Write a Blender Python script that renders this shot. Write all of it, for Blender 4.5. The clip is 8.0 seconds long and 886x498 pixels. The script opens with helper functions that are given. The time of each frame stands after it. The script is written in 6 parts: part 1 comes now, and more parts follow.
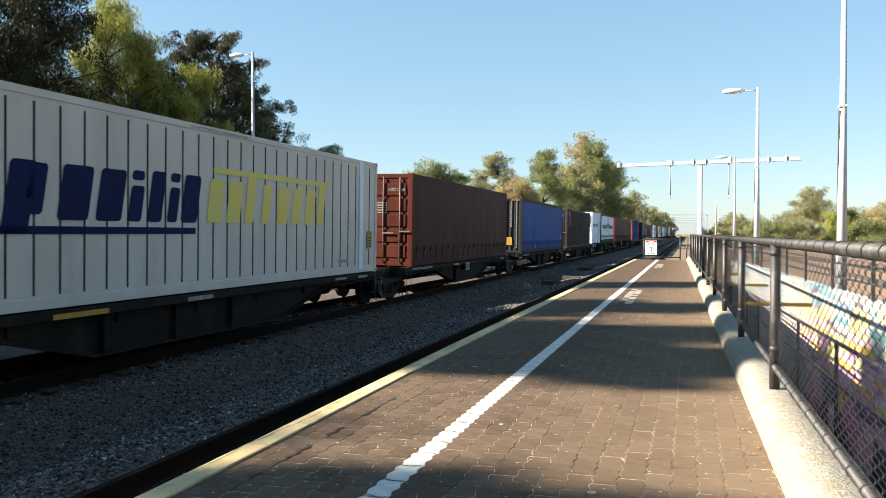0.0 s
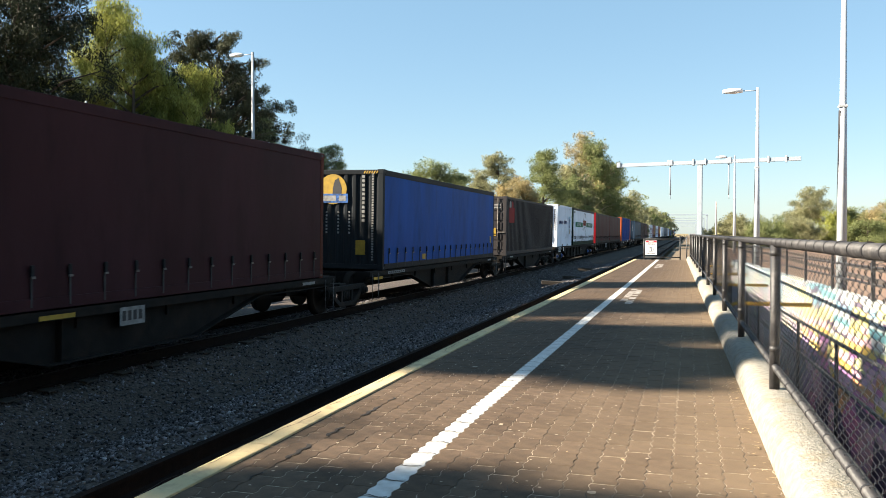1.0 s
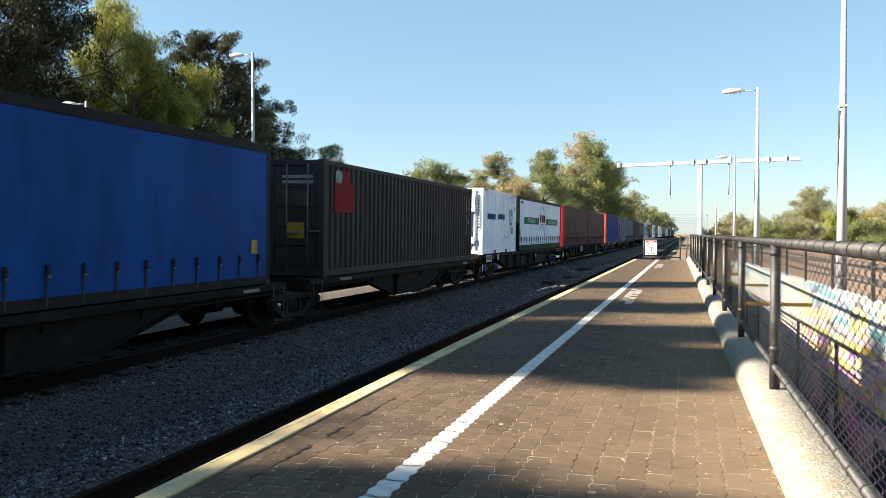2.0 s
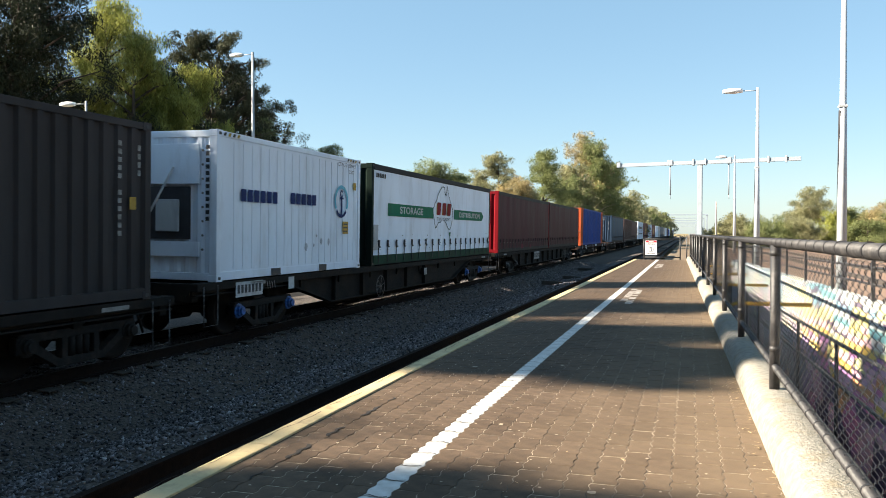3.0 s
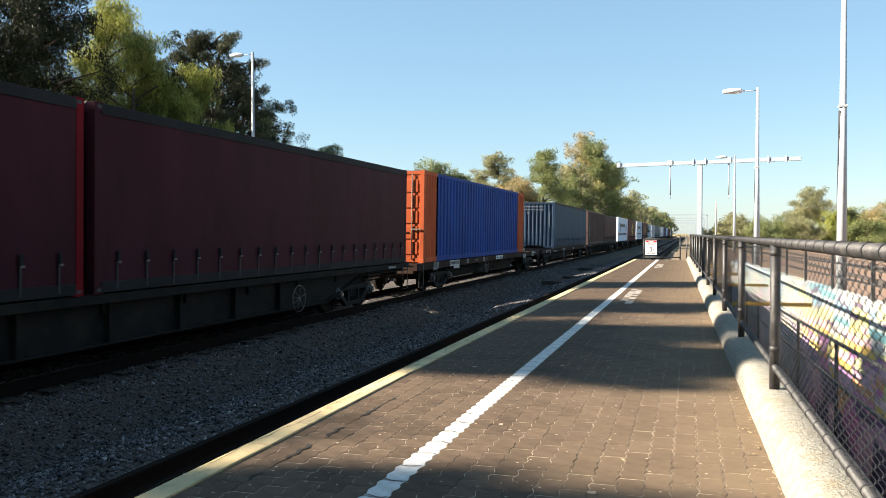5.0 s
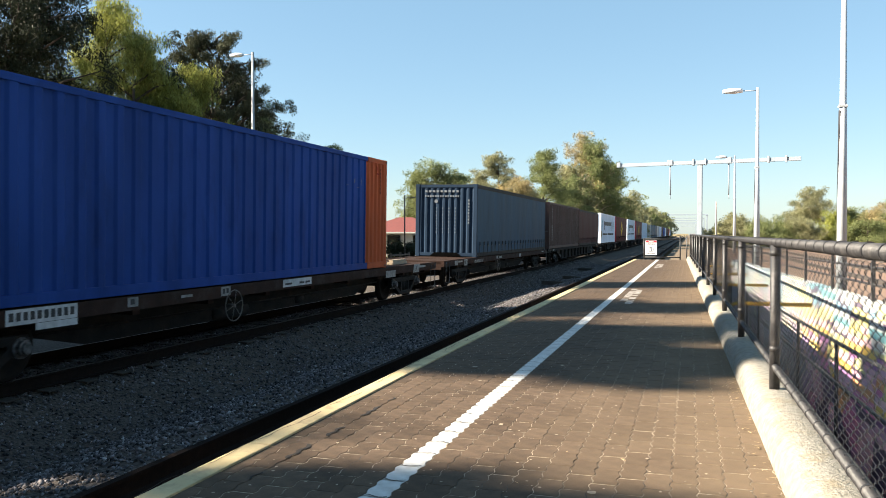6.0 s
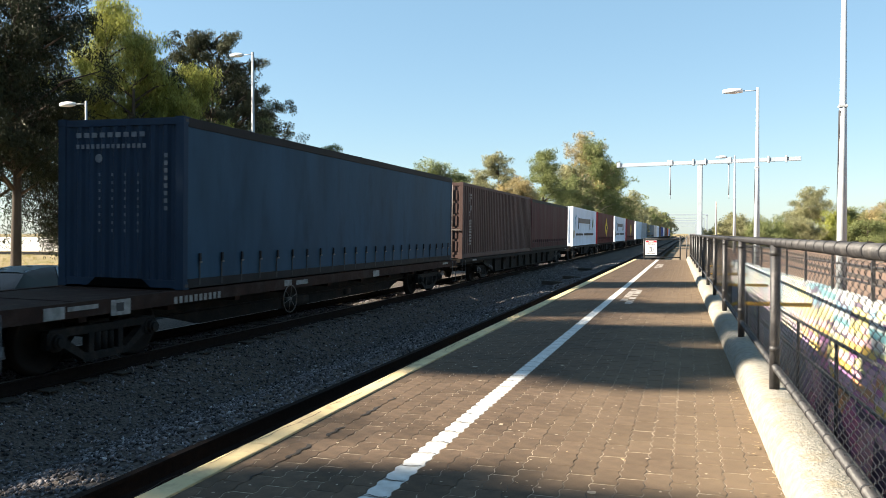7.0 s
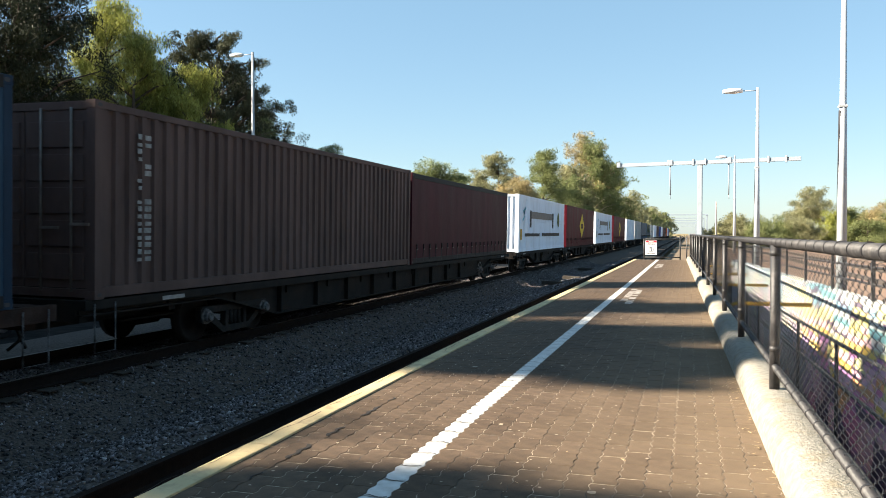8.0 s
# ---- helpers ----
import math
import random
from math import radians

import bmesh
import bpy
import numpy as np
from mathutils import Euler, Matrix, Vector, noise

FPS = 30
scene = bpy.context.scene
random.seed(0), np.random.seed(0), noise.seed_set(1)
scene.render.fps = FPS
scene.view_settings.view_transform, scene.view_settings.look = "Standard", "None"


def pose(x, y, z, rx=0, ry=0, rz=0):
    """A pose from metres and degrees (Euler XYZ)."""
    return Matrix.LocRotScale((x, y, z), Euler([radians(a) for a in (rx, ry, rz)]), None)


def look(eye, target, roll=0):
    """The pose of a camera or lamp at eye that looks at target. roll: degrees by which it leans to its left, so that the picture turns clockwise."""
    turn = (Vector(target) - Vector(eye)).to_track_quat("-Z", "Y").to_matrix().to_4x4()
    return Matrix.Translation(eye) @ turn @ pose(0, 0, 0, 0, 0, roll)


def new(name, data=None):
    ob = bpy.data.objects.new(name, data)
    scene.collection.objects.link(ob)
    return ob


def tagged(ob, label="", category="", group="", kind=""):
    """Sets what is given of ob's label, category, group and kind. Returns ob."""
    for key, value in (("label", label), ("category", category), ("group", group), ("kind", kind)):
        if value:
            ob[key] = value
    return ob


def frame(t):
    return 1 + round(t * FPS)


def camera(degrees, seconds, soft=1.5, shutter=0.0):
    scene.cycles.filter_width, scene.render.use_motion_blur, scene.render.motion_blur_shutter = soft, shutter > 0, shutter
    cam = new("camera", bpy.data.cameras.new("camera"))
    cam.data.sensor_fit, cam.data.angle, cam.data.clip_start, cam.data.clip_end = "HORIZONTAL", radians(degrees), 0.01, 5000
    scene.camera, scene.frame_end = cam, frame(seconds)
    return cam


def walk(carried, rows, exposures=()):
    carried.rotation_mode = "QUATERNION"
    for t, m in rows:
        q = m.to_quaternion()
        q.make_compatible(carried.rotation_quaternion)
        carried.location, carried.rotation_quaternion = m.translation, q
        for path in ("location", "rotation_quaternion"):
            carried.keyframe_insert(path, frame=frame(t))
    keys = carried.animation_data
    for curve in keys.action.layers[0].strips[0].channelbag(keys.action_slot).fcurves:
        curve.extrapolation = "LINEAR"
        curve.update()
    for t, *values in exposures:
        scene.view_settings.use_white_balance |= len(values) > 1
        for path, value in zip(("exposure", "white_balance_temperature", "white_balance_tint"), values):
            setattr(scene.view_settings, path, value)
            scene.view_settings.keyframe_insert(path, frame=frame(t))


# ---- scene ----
# ---------------------------------------------------------------- camera
cam = camera(58.68, 8.0, soft=0.5, shutter=0.05)
EYE = pose(0, 0, 1.10, 90 - 1.134, 0, 17.355)
walk(cam, [(0.0, EYE), (8.0, EYE)], exposures=[(0.0, 2.10, 6700, 10), (8.0, 2.10, 6700, 10)])

# ---------------------------------------------------------------- world, sun, exposure
SUN_EL, SUN_AZ = radians(30.3), math.atan2(-0.940, -0.342)
world = bpy.data.worlds.new("sky")
scene.world = world
world.use_nodes = True
wn = world.node_tree.nodes
sky = wn.new("ShaderNodeTexSky")
sky.sky_type, sky.sun_disc = "NISHITA", False
sky.sun_elevation, sky.sun_rotation = SUN_EL, SUN_AZ
sky.air_density, sky.dust_density, sky.ozone_density = 1.0, 0.35, 1.3
# thin even haze over the whole sky
haze = wn.new("ShaderNodeMix")
haze.data_type = "RGBA"
haze.inputs["Factor"].default_value = 0.40
haze.inputs["B"].default_value = (2.08, 4.22, 5.95, 1)
world.node_tree.links.new(sky.outputs[0], haze.inputs["A"])
world.node_tree.links.new(haze.outputs["Result"], wn["Background"].inputs[0])
wn["Background"].inputs[1].default_value = 0.042

sun_data = bpy.data.lights.new("sun", "SUN")
sun_data.energy, sun_data.angle, sun_data.color = 5.0, radians(0.53), (1.0, 0.89, 0.73)
sun = new("sun", sun_data)
sun_dir = Vector((math.sin(SUN_AZ) * math.cos(SUN_EL), math.cos(SUN_AZ) * math.cos(SUN_EL), math.sin(SUN_EL)))
sun.matrix_world = look(sun_dir * 60, (0, 0, 0))


# ---------------------------------------------------------------- materials
def mat(name, color, rough=0.6, metal=0.0, color2=None, scale=6.0, mix=0.5, bump=0.0, bscale=60.0, spec=0.4,
        stain=None, stain_scale=1.2, stain_amt=0.35, rand=0.0, island=0.0, stretch=(1, 1, 1)):
    m = bpy.data.materials.new(name)
    m.use_nodes = True
    nt = m.node_tree
    n, l = nt.nodes, nt.links
    b = n["Principled BSDF"]
    b.inputs["Roughness"].default_value, b.inputs["Metallic"].default_value = rough, metal
    b.inputs["Specular IOR Level"].default_value = spec
    tc, mp = n.new("ShaderNodeTexCoord"), n.new("ShaderNodeMapping")
    mp.inputs["Scale"].default_value = stretch
    l.new(tc.outputs["Object"], mp.inputs[0])
    no = n.new("ShaderNodeTexNoise")
    no.inputs["Scale"].default_value, no.inputs["Detail"].default_value = scale, 8
    l.new(mp.outputs[0], no.inputs["Vector"])
    ra = n.new("ShaderNodeValToRGB")
    c2 = color2 or tuple(c * 0.72 for c in color)
    ra.color_ramp.elements[0].position, ra.color_ramp.elements[1].position = 0.5 - 0.3 * mix, 0.5 + 0.3 * mix
    ra.color_ramp.elements[0].color, ra.color_ramp.elements[1].color = (*c2, 1), (*color, 1)
    l.new(no.outputs[0], ra.inputs[0])
    out = ra.outputs[0]
    if stain:
        ns, rs, mx = n.new("ShaderNodeTexNoise"), n.new("ShaderNodeValToRGB"), n.new("ShaderNodeMix")
        ns.inputs["Scale"].default_value, ns.inputs["Detail"].default_value = stain_scale, 10
        ns.inputs["Roughness"].default_value = 0.7
        l.new(mp.outputs[0], ns.inputs["Vector"])
        rs.color_ramp.elements[0].position, rs.color_ramp.elements[1].position = 0.5, 0.72
        rs.color_ramp.elements[1].color = (stain_amt, stain_amt, stain_amt, 1)
        l.new(ns.outputs[0], rs.inputs[0])
        mx.data_type = "RGBA"
        l.new(rs.outputs[0], mx.inputs["Factor"])
        l.new(out, mx.inputs["A"])
        mx.inputs["B"].default_value = (*stain, 1)
        out = mx.outputs["Result"]
    for amount, node, socket in ((rand, "ShaderNodeObjectInfo", "Random"), (island, "ShaderNodeNewGeometry", "Random Per Island")):
        if amount:
            src, mr, hs = n.new(node), n.new("ShaderNodeMapRange"), n.new("ShaderNodeHueSaturation")
            mr.inputs["To Min"].default_value, mr.inputs["To Max"].default_value = 1 - amount, 1 + amount
            l.new(src.outputs[socket], mr.inputs[0])
            l.new(mr.outputs[0], hs.inputs["Value"])
            l.new(out, hs.inputs["Color"])
            out = hs.outputs[0]
    l.new(out, b.inputs["Base Color"])
    rr = n.new("ShaderNodeMapRange")
    rr.inputs["To Min"].default_value, rr.inputs["To Max"].default_value = max(0.05, rough - 0.1), min(1, rough + 0.12)
    l.new(no.outputs[0], rr.inputs[0])
    l.new(rr.outputs[0], b.inputs["Roughness"])
    if bump:
        nb, bp = n.new("ShaderNodeTexNoise"), n.new("ShaderNodeBump")
        nb.inputs["Scale"].default_value, nb.inputs["Detail"].default_value = bscale, 6
        l.new(tc.outputs["Object"], nb.inputs["Vector"])
        bp.inputs["Strength"].default_value, bp.inputs["Distance"].default_value = bump, 0.02
        l.new(nb.outputs[0], bp.inputs["Height"])
        l.new(bp.outputs[0], b.inputs["Normal"])
    return m


def leaf_mat(name, color, color2, glow=0.35, vary=0.4):
    m = mat(name, color, 0.55, 0, color2, 0.5, 0.8, island=vary, spec=0.08)
    n, l = m.node_tree.nodes, m.node_tree.links
    tr, mx = n.new("ShaderNodeBsdfTranslucent"), n.new("ShaderNodeMixShader")
    b, o = n["Principled BSDF"], n["Material Output"]
    src = b.inputs["Base Color"].links[0].from_socket
    l.new(src, tr.inputs[0])
    mx.inputs[0].default_value = glow
    l.new(b.outputs[0], mx.inputs[1])
    l.new(tr.outputs[0], mx.inputs[2])
    l.new(mx.outputs[0], o.inputs[0])
    return m


M = {}
M["ballast"] = mat("ballast", (0.120, 0.100, 0.088), 0.9, 0, (0.026, 0.024, 0.023), 26, 0.6, 0.9, 30, stain=(0.11, 0.08, 0.05), stain_scale=0.3, spec=0.1)
M["earth"] = mat("earth", (0.30, 0.24, 0.15), 0.95, 0, (0.16, 0.13, 0.07), 0.35, 0.9, 0.6, 14, stain=(0.12, 0.13, 0.05), stain_scale=0.15, stain_amt=0.8, spec=0.05)
M["asphalt"] = mat("asphalt", (0.030, 0.029, 0.029), 0.95, 0, (0.018, 0.018, 0.018), 3, 0.7, 0.4, 90, spec=0.0)
M["paver"] = mat("paver", (0.124, 0.087, 0.060), 0.85, 0, (0.062, 0.045, 0.034), 14, 0.8, 0.25, 150, rand=0.18, stain=(0.040, 0.032, 0.028), stain_scale=1.3, stain_amt=0.75, spec=0.10)
def kerb_pale(m):
    """Pale sand trodden into the blocks, with sunlit paleness put into the same tint, thickening towards the kerb."""
    n, l = m.node_tree.nodes, m.node_tree.links
    geo, sp, no = n.new("ShaderNodeNewGeometry"), n.new("ShaderNodeSeparateXYZ"), n.new("ShaderNodeTexNoise")
    no.inputs["Scale"].default_value, no.inputs["Detail"].default_value = 2.2, 6
    l.new(geo.outputs["Position"], no.inputs["Vector"])
    l.new(geo.outputs["Position"], sp.inputs[0])
    wob, mr, mx = n.new("ShaderNodeMath"), n.new("ShaderNodeMapRange"), n.new("ShaderNodeMix")
    wob.operation = "MULTIPLY_ADD"
    wob.inputs[1].default_value = 1.3
    l.new(no.outputs[0], wob.inputs[0])
    l.new(sp.outputs[0], wob.inputs[2])
    mr.inputs["From Min"].default_value, mr.inputs["From Max"].default_value, mr.inputs["To Max"].default_value = -0.35, 1.1, 0.6
    l.new(wob.outputs[0], mr.inputs[0])
    b = n["Principled BSDF"]
    src = b.inputs["Base Color"].links[0].from_socket
    mx.data_type = "RGBA"
    mx.inputs["B"].default_value = (0.205, 0.150, 0.099, 1)
    l.new(mr.outputs[0], mx.inputs["Factor"])
    l.new(src, mx.inputs["A"])
    l.new(mx.outputs["Result"], b.inputs["Base Color"])


kerb_pale(M["paver"])
M["paver_paint"] = mat("paver_paint", (0.60, 0.60, 0.59), 0.7, 0, (0.46, 0.45, 0.43), 14, 0.6, 0.25, 120, rand=0.05, stain=(0.28, 0.24, 0.21), stain_scale=9, stain_amt=0.6, spec=0.2)
M["paver_worn"] = mat("paver_worn_paint", (0.42, 0.40, 0.37), 0.8, 0, (0.13, 0.095, 0.07), 16, 0.5, 0.3, 120, rand=0.15)
M["joint"] = mat("joint_sand", (0.36, 0.29, 0.21), 0.95, 0, (0.05, 0.04, 0.032), 5.0, 0.35, 0.4, 80)
M["coping"] = mat("coping", (0.57, 0.455, 0.275), 0.85, 0, (0.40, 0.32, 0.18), 2.5, 0.8, 0.3, 50, stain=(0.19, 0.15, 0.10), stain_scale=5, stain_amt=0.75, spec=0.08)
M["concrete"] = mat("concrete", (0.300, 0.285, 0.250), 0.9, 0, (0.190, 0.180, 0.155), 26, 0.7, 0.6, 70, stain=(0.23, 0.165, 0.075), stain_scale=5.0, stain_amt=0.65, spec=0.08)
M["fence"] = mat("fence_black", (0.035, 0.035, 0.038), 0.45, 0, (0.02, 0.02, 0.022), 20, 0.8, 0.2, 120, stain=(0.16, 0.15, 0.14), stain_scale=12, stain_amt=0.4)
M["wire"] = mat("wire", (0.030, 0.030, 0.033), 0.5, 0.0, (0.014, 0.014, 0.017), 30, 0.8, spec=0.3)
M["galv"] = mat("galvanised", (0.50, 0.53, 0.56), 0.5, 0.2, (0.40, 0.43, 0.46), 5, 0.8, 0.05, 60)
M["lamp_white"] = mat("lamp_white", (0.78, 0.79, 0.80), 0.4, 0, (0.66, 0.67, 0.68), 6, 0.7)
M["rail"] = mat("rail_rust", (0.020, 0.014, 0.012), 0.9, 0.0, (0.010, 0.008, 0.007), 18, 0.9, 0.3, 90, spec=0.04)
M["rail_head"] = mat("rail_head", (0.13, 0.12, 0.11), 0.55, 0.5, (0.06, 0.05, 0.045), 9, 0.6)
M["sleeper"] = mat("sleeper", (0.055, 0.046, 0.038), 0.9, 0, (0.03, 0.025, 0.02), 5, 0.8, 0.3, 50)
M["wagon"] = mat("wagon_dark", (0.024, 0.021, 0.019), 0.8, 0.0, (0.008, 0.008, 0.008), 3, 0.9, 0.3, 60, stain=(0.042, 0.028, 0.019), stain_scale=2, stain_amt=0.5, spec=0.08)
# near-black: the shade inside a hollow put into the colour
M["recess"] = mat("recess_shade", (0.004, 0.004, 0.004), 0.95, spec=0.0)
M["wagon_red"] = mat("wagon_rust", (0.046, 0.027, 0.022), 0.85, 0.0, (0.022, 0.014, 0.012), 3, 0.9, 0.4, 40, stain=(0.065, 0.052, 0.044), stain_scale=2.6, stain_amt=0.7, spec=0.08)
M["bogie"] = mat("bogie", (0.024, 0.021, 0.019), 0.8, 0.0, (0.009, 0.009, 0.009), 6, 0.8, 0.3, 50, stain=(0.06, 0.045, 0.035), stain_scale=5, stain_amt=0.5, spec=0.12)
M["hub_white"] = mat("hub_white", (0.13, 0.13, 0.135), 0.7, 0, (0.022, 0.020, 0.018), 12, 0.5, stain=(0.03, 0.02, 0.015), stain_scale=9, stain_amt=0.8)
M["hub_blue"] = mat("hub_blue", (0.03, 0.13, 0.42), 0.5, 0, (0.012, 0.03, 0.08), 14, 0.5)
M["plate"] = mat("plate_white", (0.30, 0.30, 0.30), 0.7, 0, (0.13, 0.13, 0.125), 9, 0.8, stain=(0.05, 0.04, 0.035), stain_scale=6, stain_amt=0.7)
M["plate_bright"] = mat("plate_bright", (0.50, 0.52, 0.54), 0.6, 0, (0.34, 0.35, 0.36), 9, 0.8, stain=(0.15, 0.13, 0.11), stain_scale=7, stain_amt=0.5)
M["plate_ink"] = mat("plate_ink", (0.03, 0.03, 0.035), 0.6)
M["wheel"] = mat("wheel_steel", (0.022, 0.017, 0.014), 0.8, 0.1, (0.012, 0.010, 0.009), 8, 0.8, spec=0.1)
M["yellow"] = mat("yellow_paint", (0.66, 0.37, 0.03), 0.55, 0, (0.42, 0.23, 0.02), 9, 0.8)
M["label_yellow"] = mat("label_yellow", (0.42, 0.26, 0.025), 0.65, 0, (0.26, 0.16, 0.02), 9, 0.8)
M["castings"] = mat("casting", (0.20, 0.19, 0.18), 0.7, 0.3, (0.10, 0.08, 0.07), 8, 0.8)
M["buckle"] = mat("buckle", (0.14, 0.13, 0.13), 0.5, 0.3, (0.07, 0.07, 0.07), 10, 0.6)
M["strap_grey"] = mat("strap_grey", (0.055, 0.053, 0.055), 0.85, 0, (0.025, 0.025, 0.025), 8, 0.8)
M["dunnage"] = mat("pale_timber", (0.34, 0.28, 0.21), 0.9, 0, (0.22, 0.18, 0.13), 8, 0.8, 0.3, 40)
M["timber"] = mat("grey_timber", (0.16, 0.13, 0.10), 0.9, 0, (0.08, 0.065, 0.05), 7, 0.9, 0.4, 40, stretch=(1, 1, 0.2))
M["stencil_dim"] = mat("stencil_dim", (0.16, 0.18, 0.20), 0.7, 0, (0.07, 0.09, 0.12), 9, 0.8)

M["sign_white"] = mat("sign_white", (0.82, 0.82, 0.80), 0.4, 0, (0.74, 0.74, 0.72), 9, 0.6)
M["sign_red"] = mat("sign_red", (0.55, 0.02, 0.05), 0.4)
M["sign_ink"] = mat("sign_ink", (0.05, 0.06, 0.12), 0.5)
M["brick_bed"] = mat("brown_ballast", (0.26, 0.17, 0.12), 0.95, 0, (0.15, 0.10, 0.07), 12, 0.9, 0.7, 30)
M["stone"] = mat("crushed_stone", (0.152, 0.142, 0.150), 0.75, 0, (0.038, 0.036, 0.040), 40, 0.8, spec=0.3, island=0.95)
M["stone_pale"] = mat("pale_stone", (0.34, 0.33, 0.33), 0.7, 0, (0.15, 0.15, 0.15), 40, 0.8, spec=0.4, island=0.5)
M["leaf_fallen"] = mat("fallen_leaf", (0.42, 0.32, 0.18), 0.8, 0, (0.25, 0.17, 0.09), 20, 0.8, island=0.4)


def mural_mat():
    """Spray-painted wall: pinks and oranges low down, cream yellow in the middle, white and teal above, with thin dark outlines."""
    m = mat("mural_paint", (0.8, 0.8, 0.78), 0.55, 0, None, 3, 0.5, 0.15, 60)
    n, l = m.node_tree.nodes, m.node_tree.links

    def node(kind, **sockets):
        q = n.new(kind)
        for k, v in sockets.items():
            q.inputs[k].default_value = v
        return q

    def sums(a, fa, b, fb, add=0.0):
        p, q = n.new("ShaderNodeMath"), n.new("ShaderNodeMath")
        p.operation = q.operation = "MULTIPLY_ADD"
        p.inputs[1].default_value, p.inputs[2].default_value, q.inputs[1].default_value = fa, add, fb
        l.new(a, p.inputs[0])
        l.new(b, q.inputs[0])
        l.new(p.outputs[0], q.inputs[2])
        return q.outputs[0]

    tc, warp = n.new("ShaderNodeTexCoord"), node("ShaderNodeTexNoise", Scale=1.9, Detail=2.0)
    mp = node("ShaderNodeMapping", Scale=(1, 0.50, 0.80))
    l.new(tc.outputs["Object"], mp.inputs[0])
    l.new(mp.outputs[0], warp.inputs["Vector"])
    ad = n.new("ShaderNodeVectorMath")
    ad.operation = "MULTIPLY_ADD"
    ad.inputs[1].default_value = (0.5, 0.5, 0.5)
    l.new(warp.outputs["Color"], ad.inputs[0])
    l.new(mp.outputs[0], ad.inputs[2])
    v1, v2 = node("ShaderNodeTexVoronoi", Scale=2.5), node("ShaderNodeTexVoronoi", Scale=2.5)
    v2.feature = "DISTANCE_TO_EDGE"
    for v in (v1, v2):
        l.new(ad.outputs[0], v.inputs["Vector"])
    sep, sx = n.new("ShaderNodeSeparateColor"), n.new("ShaderNodeSeparateXYZ")
    l.new(v1.outputs["Color"], sep.inputs[0])
    l.new(tc.outputs["Object"], sx.inputs[0])
    # height on the wall, 0 low to 1 high, jittered from patch to patch
    hz = node("ShaderNodeMapRange", **{"From Min": -1.0, "From Max": 0.35})
    l.new(sx.outputs["Z"], hz.inputs[0])
    pick = sums(hz.outputs[0], 0.68, sep.outputs[0], 0.42, -0.06)
    ramp = n.new("ShaderNodeValToRGB")
    ramp.color_ramp.interpolation = "CONSTANT"
    cols = ((0.0, (0.09, 0.05, 0.11)), (0.07, (0.66, 0.22, 0.40)), (0.15, (0.72, 0.34, 0.16)), (0.21, (0.74, 0.42, 0.52)), (0.29, (0.36, 0.16, 0.34)), (0.34, (0.76, 0.50, 0.12)),
            (0.40, (0.72, 0.46, 0.50)), (0.45, (0.62, 0.54, 0.22)), (0.55, (0.12, 0.09, 0.15)), (0.58, (0.64, 0.58, 0.30)), (0.66, (0.58, 0.58, 0.54)), (0.72, (0.16, 0.36, 0.40)),
            (0.77, (0.54, 0.57, 0.56)), (0.83, (0.25, 0.42, 0.54)), (0.88, (0.55, 0.56, 0.50)), (0.94, (0.30, 0.46, 0.48)))
    e = ramp.color_ramp.elements
    for k, (p, c) in enumerate(cols):
        q = e[k] if k < 2 else e.new(p)
        q.position, q.color = p, (*c, 1)
    l.new(pick, ramp.inputs[0])
    # the stretch farther down the ramp is mostly white and pale blue
    far, pale = node("ShaderNodeMapRange", **{"From Min": 13.0, "From Max": 17.0, "To Max": 0.7}), n.new("ShaderNodeValToRGB")
    wob = sums(sx.outputs["Y"], 1.0, warp.outputs[0], 3.0, -1.5)
    l.new(wob, far.inputs[0])
    pale.color_ramp.interpolation = "CONSTANT"
    pale.color_ramp.elements[0].color, pale.color_ramp.elements[1].color = (0.52, 0.55, 0.57, 1), (0.30, 0.44, 0.52, 1)
    pale.color_ramp.elements[1].position = 0.62
    l.new(sep.outputs[1], pale.inputs[0])
    mx = n.new("ShaderNodeMix")
    mx.data_type = "RGBA"
    l.new(far.outputs[0], mx.inputs["Factor"])
    l.new(ramp.outputs[0], mx.inputs["A"])
    l.new(pale.outputs[0], mx.inputs["B"])
    # thin dark outlines that fade in and out
    edge, m2 = n.new("ShaderNodeMath"), n.new("ShaderNodeMix")
    edge.operation = "LESS_THAN"
    l.new(v2.outputs["Distance"], edge.inputs[0])
    thick = node("ShaderNodeMapRange", **{"From Min": 0.4, "From Max": 0.7, "To Min": 0.002, "To Max": 0.035})
    l.new(warp.outputs[0], thick.inputs[0])
    l.new(thick.outputs[0], edge.inputs[1])
    m2.data_type = "RGBA"
    l.new(edge.outputs[0], m2.inputs["Factor"])
    l.new(mx.outputs["Result"], m2.inputs["A"])
    m2.inputs["B"].default_value = (0.10, 0.07, 0.12, 1)
    l.new(m2.outputs["Result"], n["Principled BSDF"].inputs["Base Color"])
    return m


M["mural"] = mural_mat()


def paint(name, c, dark=0.66, **kw):
    """Weathered container paint: streaks run down the sides."""
    a = dict(rough=0.50, spec=0.025, color2=tuple(v * dark for v in c), scale=1.3, mix=0.75, stain=tuple(v * 0.40 + 0.004 for v in c), stain_scale=1.7,
             stain_amt=0.65, stretch=(1, 1, 0.30), bump=0.45, bscale=2.2)
    a.update(kw)
    return mat(name, c, **a)


